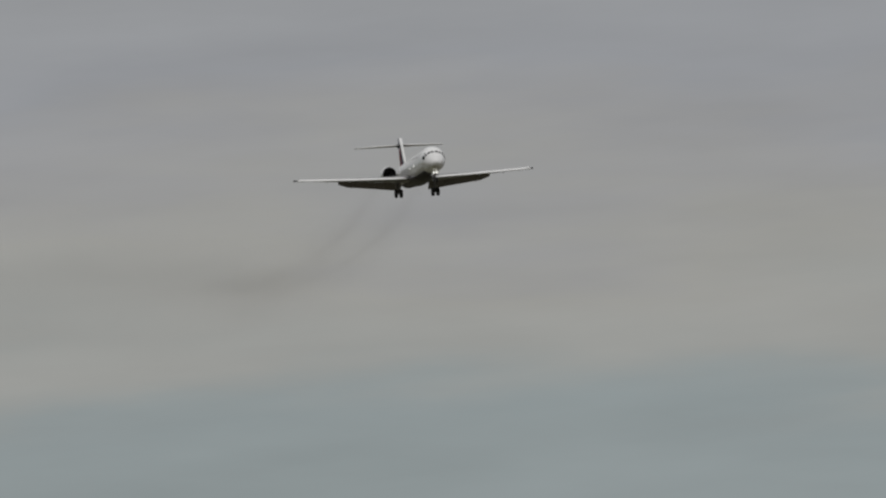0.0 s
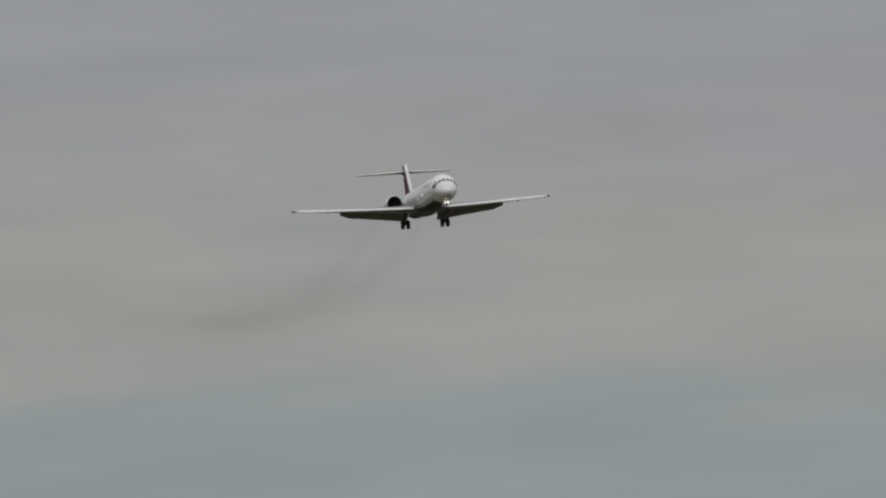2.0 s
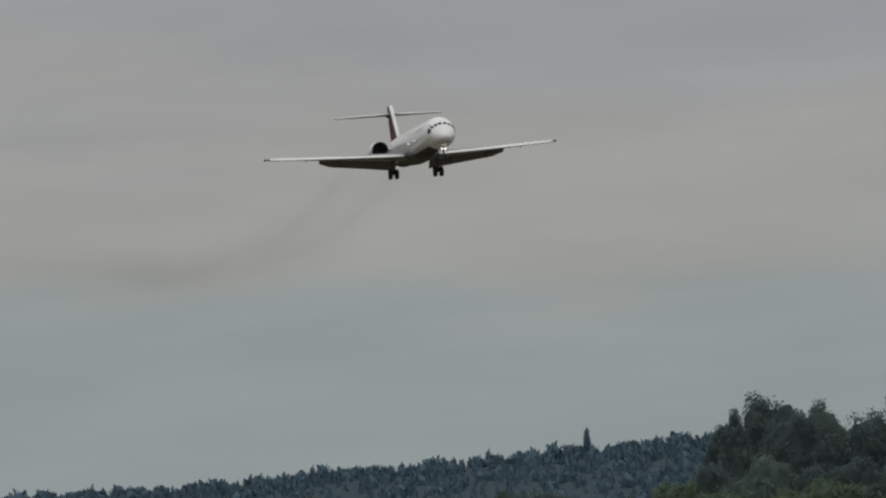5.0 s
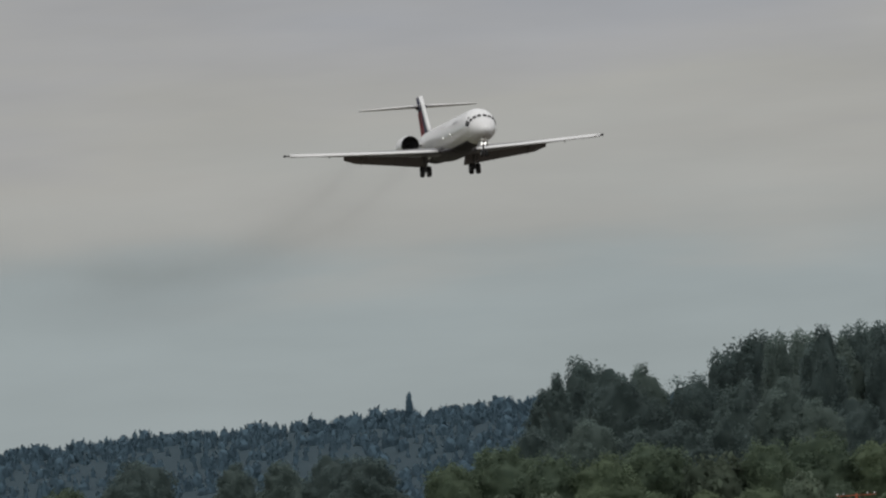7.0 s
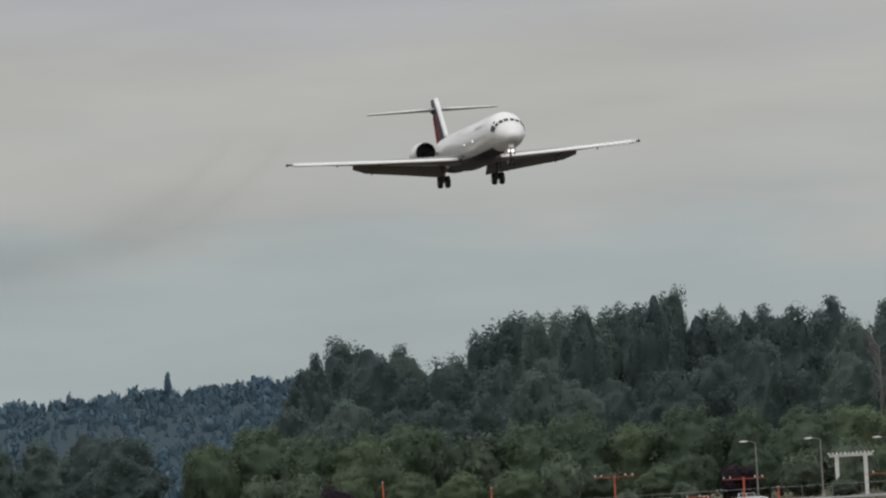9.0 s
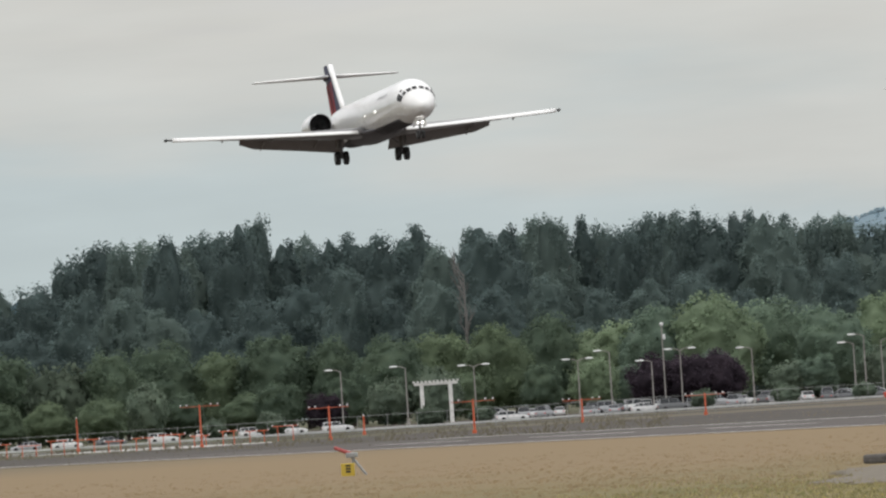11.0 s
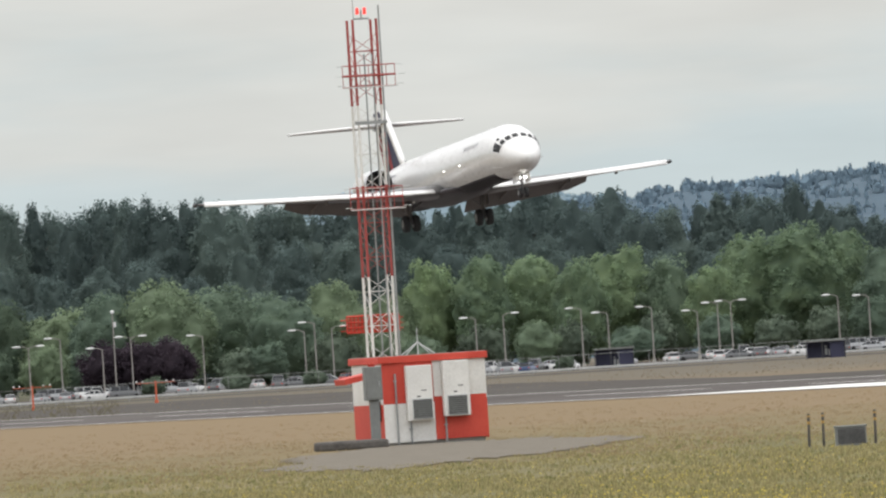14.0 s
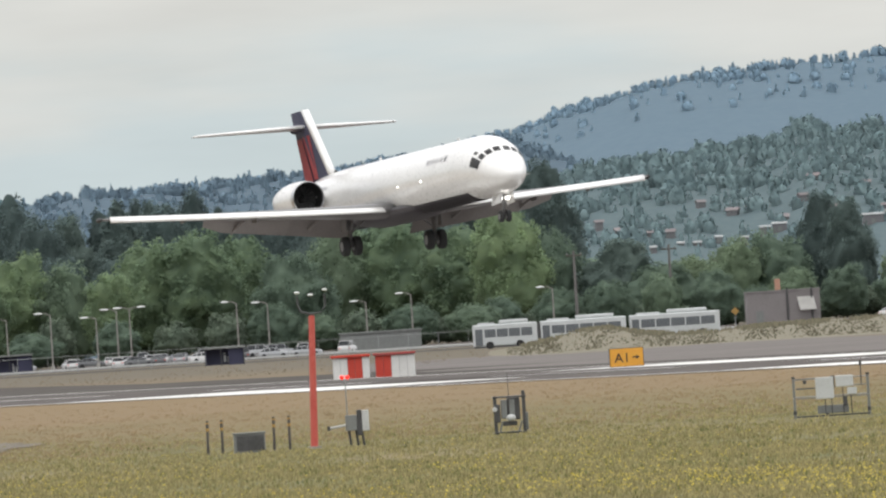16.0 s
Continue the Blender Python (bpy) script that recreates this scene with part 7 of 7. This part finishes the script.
    tall_grass("bank_weeds", np.stack([bb, dd, -0.48 + (np.array([crest_at(b) for b in bb]) + 0.4) * share], 1), 0.08, 0.34, LEAF_BANK, "dry weeds on the face of the bank", rn)
    n = 3200
    bb = rn.uniform(-34, 34, n)
    tall_grass("strip_grass", np.stack([bb, 1 / rn.uniform(1 / 1870, 1 / 1300, n), np.full(n, -0.4)], 1), 0.06, 0.22, LEAF_STRIP, "dry tufted grass between taxiway and road", rn)
    n = 6000
    bb = rn.uniform(-92, -32, n)
    tall_grass("field_weeds", np.stack([bb, 1 / rn.uniform(1 / 2045, 1 / 1180, n), np.full(n, -0.4)], 1), 0.15, 0.62, LEAF_FIELD, "rough olive weeds in the field beyond the runway", rn)
    # pale bare tree in the belt
    t = thing("dead_tree", Matrix.Translation(spot(-45.4, 2625, -0.35)), "pale bare dead tree among the green ones", "tree")
    bm = B()
    rnd = random.Random(6)
    rod(bm, (0, 0, 0), (0.3, 0, 26), 0.4, 0.12, 8)
    for k in range(16):
        z0 = 13 + k * 0.85
        a = rnd.uniform(0, 6.28)
        ln = rnd.uniform(2.2, 4.2)
        q = Vector((0.15 + ln * math.cos(a) * 0.6, ln * math.sin(a) * 0.6, z0 + ln * 0.9))
        rod(bm, (0.15, 0, z0), q, 0.16, 0.06, 5)
        for j in range(3):
            rod(bm, q * 0.6 + Vector((0.06, 0, z0 * 0.4)), q + Vector((rnd.uniform(-1, 1), rnd.uniform(-1, 1), rnd.uniform(0.5, 2))), 0.07, 0.03, 4)
    part("trunk", bm, BARK_PALE, t)


# ---------------------------------------------------------------- grass and flowers
def tufts(name, count, y0, y1, b0, b1, hmin, hmax, material, label, seed, dots=False):
    rnd = np.random.default_rng(seed)
    inv = 1 / y0 + (1 / y1 - 1 / y0) * rnd.random(count)
    y = 1 / inv
    x = y * (b0 + (b1 - b0) * rnd.random(count)) / 1000
    # patchy
    keep = (np.sin(x * 0.55 + 1.3 * np.sin(y * 0.045)) + np.sin(y * 0.11 + x * 0.2) + rnd.normal(0, 1.0, count)) > (0.2 if dots else -1.2)
    keep &= ((x + 5.0) / 5.9) ** 2 + ((y - 490) / 57) ** 2 > 0.45 + 0.75 * rnd.random(count)
    keep &= rnd.random(count) < np.clip((y1 - y) / (y1 - y0) * 1.7, 0, 1)
    x, y = x[keep], y[keep]
    n = len(x)
    h = hmin + (hmax - hmin) * rnd.random(n) ** 1.5
    verts, faces = [], []
    if dots:
        r = 0.008 + 0.013 * rnd.random(n)
        a = rnd.random(n) * 6.28
        v = np.zeros((n, 4, 3))
        for j, (dx, dz) in enumerate(((-1, 0), (0, -0.75), (1, 0), (0, 0.75))):
            v[:, j, 0] = x + dx * r * 1.2
            v[:, j, 1] = y + dx * 0.02 + dz * 0.03
            v[:, j, 2] = h + dz * r
        verts = v.reshape(-1, 3)
        faces = np.arange(n * 4).reshape(-1, 4)
    else:
        blades = 4
        v = np.zeros((n, blades, 3, 3))
        for k in range(blades):
            a = rnd.random(n) * 6.28
            w = 0.012 + 0.02 * rnd.random(n)
            lean = 0.30 * rnd.random(n)
            ox, oy = 0.10 * rnd.normal(size=n), 0.10 * rnd.normal(size=n)
            hh = h * (0.6 + 0.5 * rnd.random(n))
            v[:, k, 0] = np.stack([x + ox - w, y + oy, 0 * x - 0.02], 1)
            v[:, k, 1] = np.stack([x + ox + w, y + oy, 0 * x - 0.02], 1)
            v[:, k, 2] = np.stack([x + ox + lean * hh * np.cos(a) * 2, y + oy + lean * hh * np.sin(a) * 2, hh], 1)
        verts = v.reshape(-1, 3)
        faces = np.arange(n * blades * 3).reshape(-1, 3)
    me = bpy.data.meshes.new(name)
    me.from_pydata(verts.tolist(), [], faces.tolist())
    me.polygons.foreach_set("use_smooth", [True] * len(me.polygons))
    me.normals_split_custom_set_from_vertices([(0.0, -0.35, 0.94)] * len(verts))
    me.materials.append(material)
    tagged(new(name, me), label, "grass" if not dots else "flowers", kind="stuff")


near_equipment()
approach_lights()
car_park()
beyond()
tufts("grass", 100000, 225, 520, -40, 70, 0.03, 0.12, BLADE, "rough dry grass tufts in the foreground", 1)
tufts("dry_grass", 20000, 430, 860, -80, 70, 0.03, 0.10, STRAW, "dry grass tufts between hut and runway", 2)
tufts("green_weeds", 9000, 225, 480, -40, 70, 0.04, 0.15, WEED, "darker green weeds among the dry grass", 6)
tufts("yellow_flowers", 15000, 225, 430, -25, 70, 0.05, 0.14, FLOWER, "small yellow wild flowers in the grass", 3, True)
tufts("dense_yellow_flowers", 10000, 225, 300, -25, 70, 0.05, 0.14, FLOWER, "dense yellow wild flowers in the near grass", 4, True)


# ---------------------------------------------------------------- exhaust smoke
def smoke_mat():
    m = bpy.data.materials.new("exhaust_smoke")
    m.use_nodes = True
    nt = m.node_tree
    n, l = nt.nodes, nt.links
    n.clear()
    out = n.new("ShaderNodeOutputMaterial")
    mix = n.new("ShaderNodeMixShader")
    tr = n.new("ShaderNodeBsdfTransparent")
    df = n.new("ShaderNodeBsdfDiffuse")
    df.inputs["Color"].default_value = (0.12, 0.092, 0.078, 1)
    at = n.new("ShaderNodeAttribute")
    at.attribute_name = "smoke_amount"
    tc = n.new("ShaderNodeTexCoord")
    mp = n.new("ShaderNodeMapping")
    mp.inputs["Scale"].default_value = (0.05, 0.007, 0.05)
    l.new(tc.outputs["Object"], mp.inputs[0])
    no = n.new("ShaderNodeTexNoise")
    no.inputs["Scale"].default_value, no.inputs["Detail"].default_value = 1.0, 2
    l.new(mp.outputs[0], no.inputs["Vector"])
    mr = n.new("ShaderNodeMapRange")
    mr.inputs["From Min"].default_value, mr.inputs["From Max"].default_value = 0.3, 0.7
    mr.inputs["To Min"].default_value, mr.inputs["To Max"].default_value = 0.7, 1.2
    l.new(no.outputs["Fac"], mr.inputs["Value"])
    mu = n.new("ShaderNodeMath")
    mu.operation = "MULTIPLY"
    l.new(at.outputs["Fac"], mu.inputs[0])
    l.new(mr.outputs[0], mu.inputs[1])
    l.new(mu.outputs[0], mix.inputs[0])
    l.new(tr.outputs[0], mix.inputs[1])
    l.new(df.outputs[0], mix.inputs[2])
    l.new(mix.outputs[0], out.inputs[0])
    return m


SMOKE = smoke_mat()
BACK = Vector((-18.3, 71.93, 4.25)).normalized()
SIDE = Vector((0.9689, 0.2473, 0))


def smoke_trail(offset):
    """One engine's sinking exhaust: three crossed soft sheets round its axis."""
    trail = thing("smoke_trail", Matrix.Identity(4), "thin brown exhaust smoke trailing behind the airliner", "smoke", "exhaust trails")
    na, nc = 60, 14
    for leaf in range(4):
        verts, faces, dens = [], [], []
        ang = math.pi * leaf / 4 + 0.3
        for i in range(na + 1):
            f = i / na
            L = 14 + 760 * f
            c = BACK * L + SIDE * offset * (1 + 0.5 * f) + Vector((0, 0, -25 * (1 - math.exp(-(L - 12) / 112))))
            r = 1.6 + 20 * f ** 0.66
            lengthways = (0.35 + 0.65 * smooth01(f / 0.14)) * smooth01(f / 0.02) * (1 - 0.62 * smooth01((f - 0.18) / 0.3)) * (1 - smooth01((f - 0.5) / 0.5))
            for j in range(nc + 1):
                v = -1 + 2 * j / nc
                w = v * r
                verts.append(c + SIDE * (w * math.sin(ang)) + Vector((0, 0, w * math.cos(ang))))
                dens.append(0.027 * lengthways * math.exp(-2.4 * v * v) * (1 - v * v))
        k = nc + 1
        for i in range(na):
            for j in range(nc):
                a = i * k + j
                faces.append((a, a + 1, a + k + 1, a + k))
        me = bpy.data.meshes.new("smoke_sheet")
        me.from_pydata(verts, [], faces)
        at = me.attributes.new("smoke_amount", "FLOAT", "POINT")
        at.data.foreach_set("value", dens)
        me.materials.append(SMOKE)
        ob = new("smoke_sheet", me)
        ob.parent = trail
    return trail


trails = [smoke_trail(-3.0), smoke_trail(3.0)]


# ---------------------------------------------------------------- what moves
def motions():
    walk(airliner, [(t, pose(x, y, z, b, -p, h - 90)) for t, x, y, z, h, p, b in FLIGHT])
    # the exhaust follows until the engines are throttled back, then hangs in the air behind
    lag = lambda t: 4.0 * max(0, t - 3.5) ** 1.25 + 60.0 * max(0, t - 8) ** 1.1
    for trail in trails:
        rows = [(t, Matrix.Translation(Vector((x, y, z)) + BACK * lag(t))) for t, x, y, z, h, p, b in FLIGHT]
        walk(trail, rows)


motions()
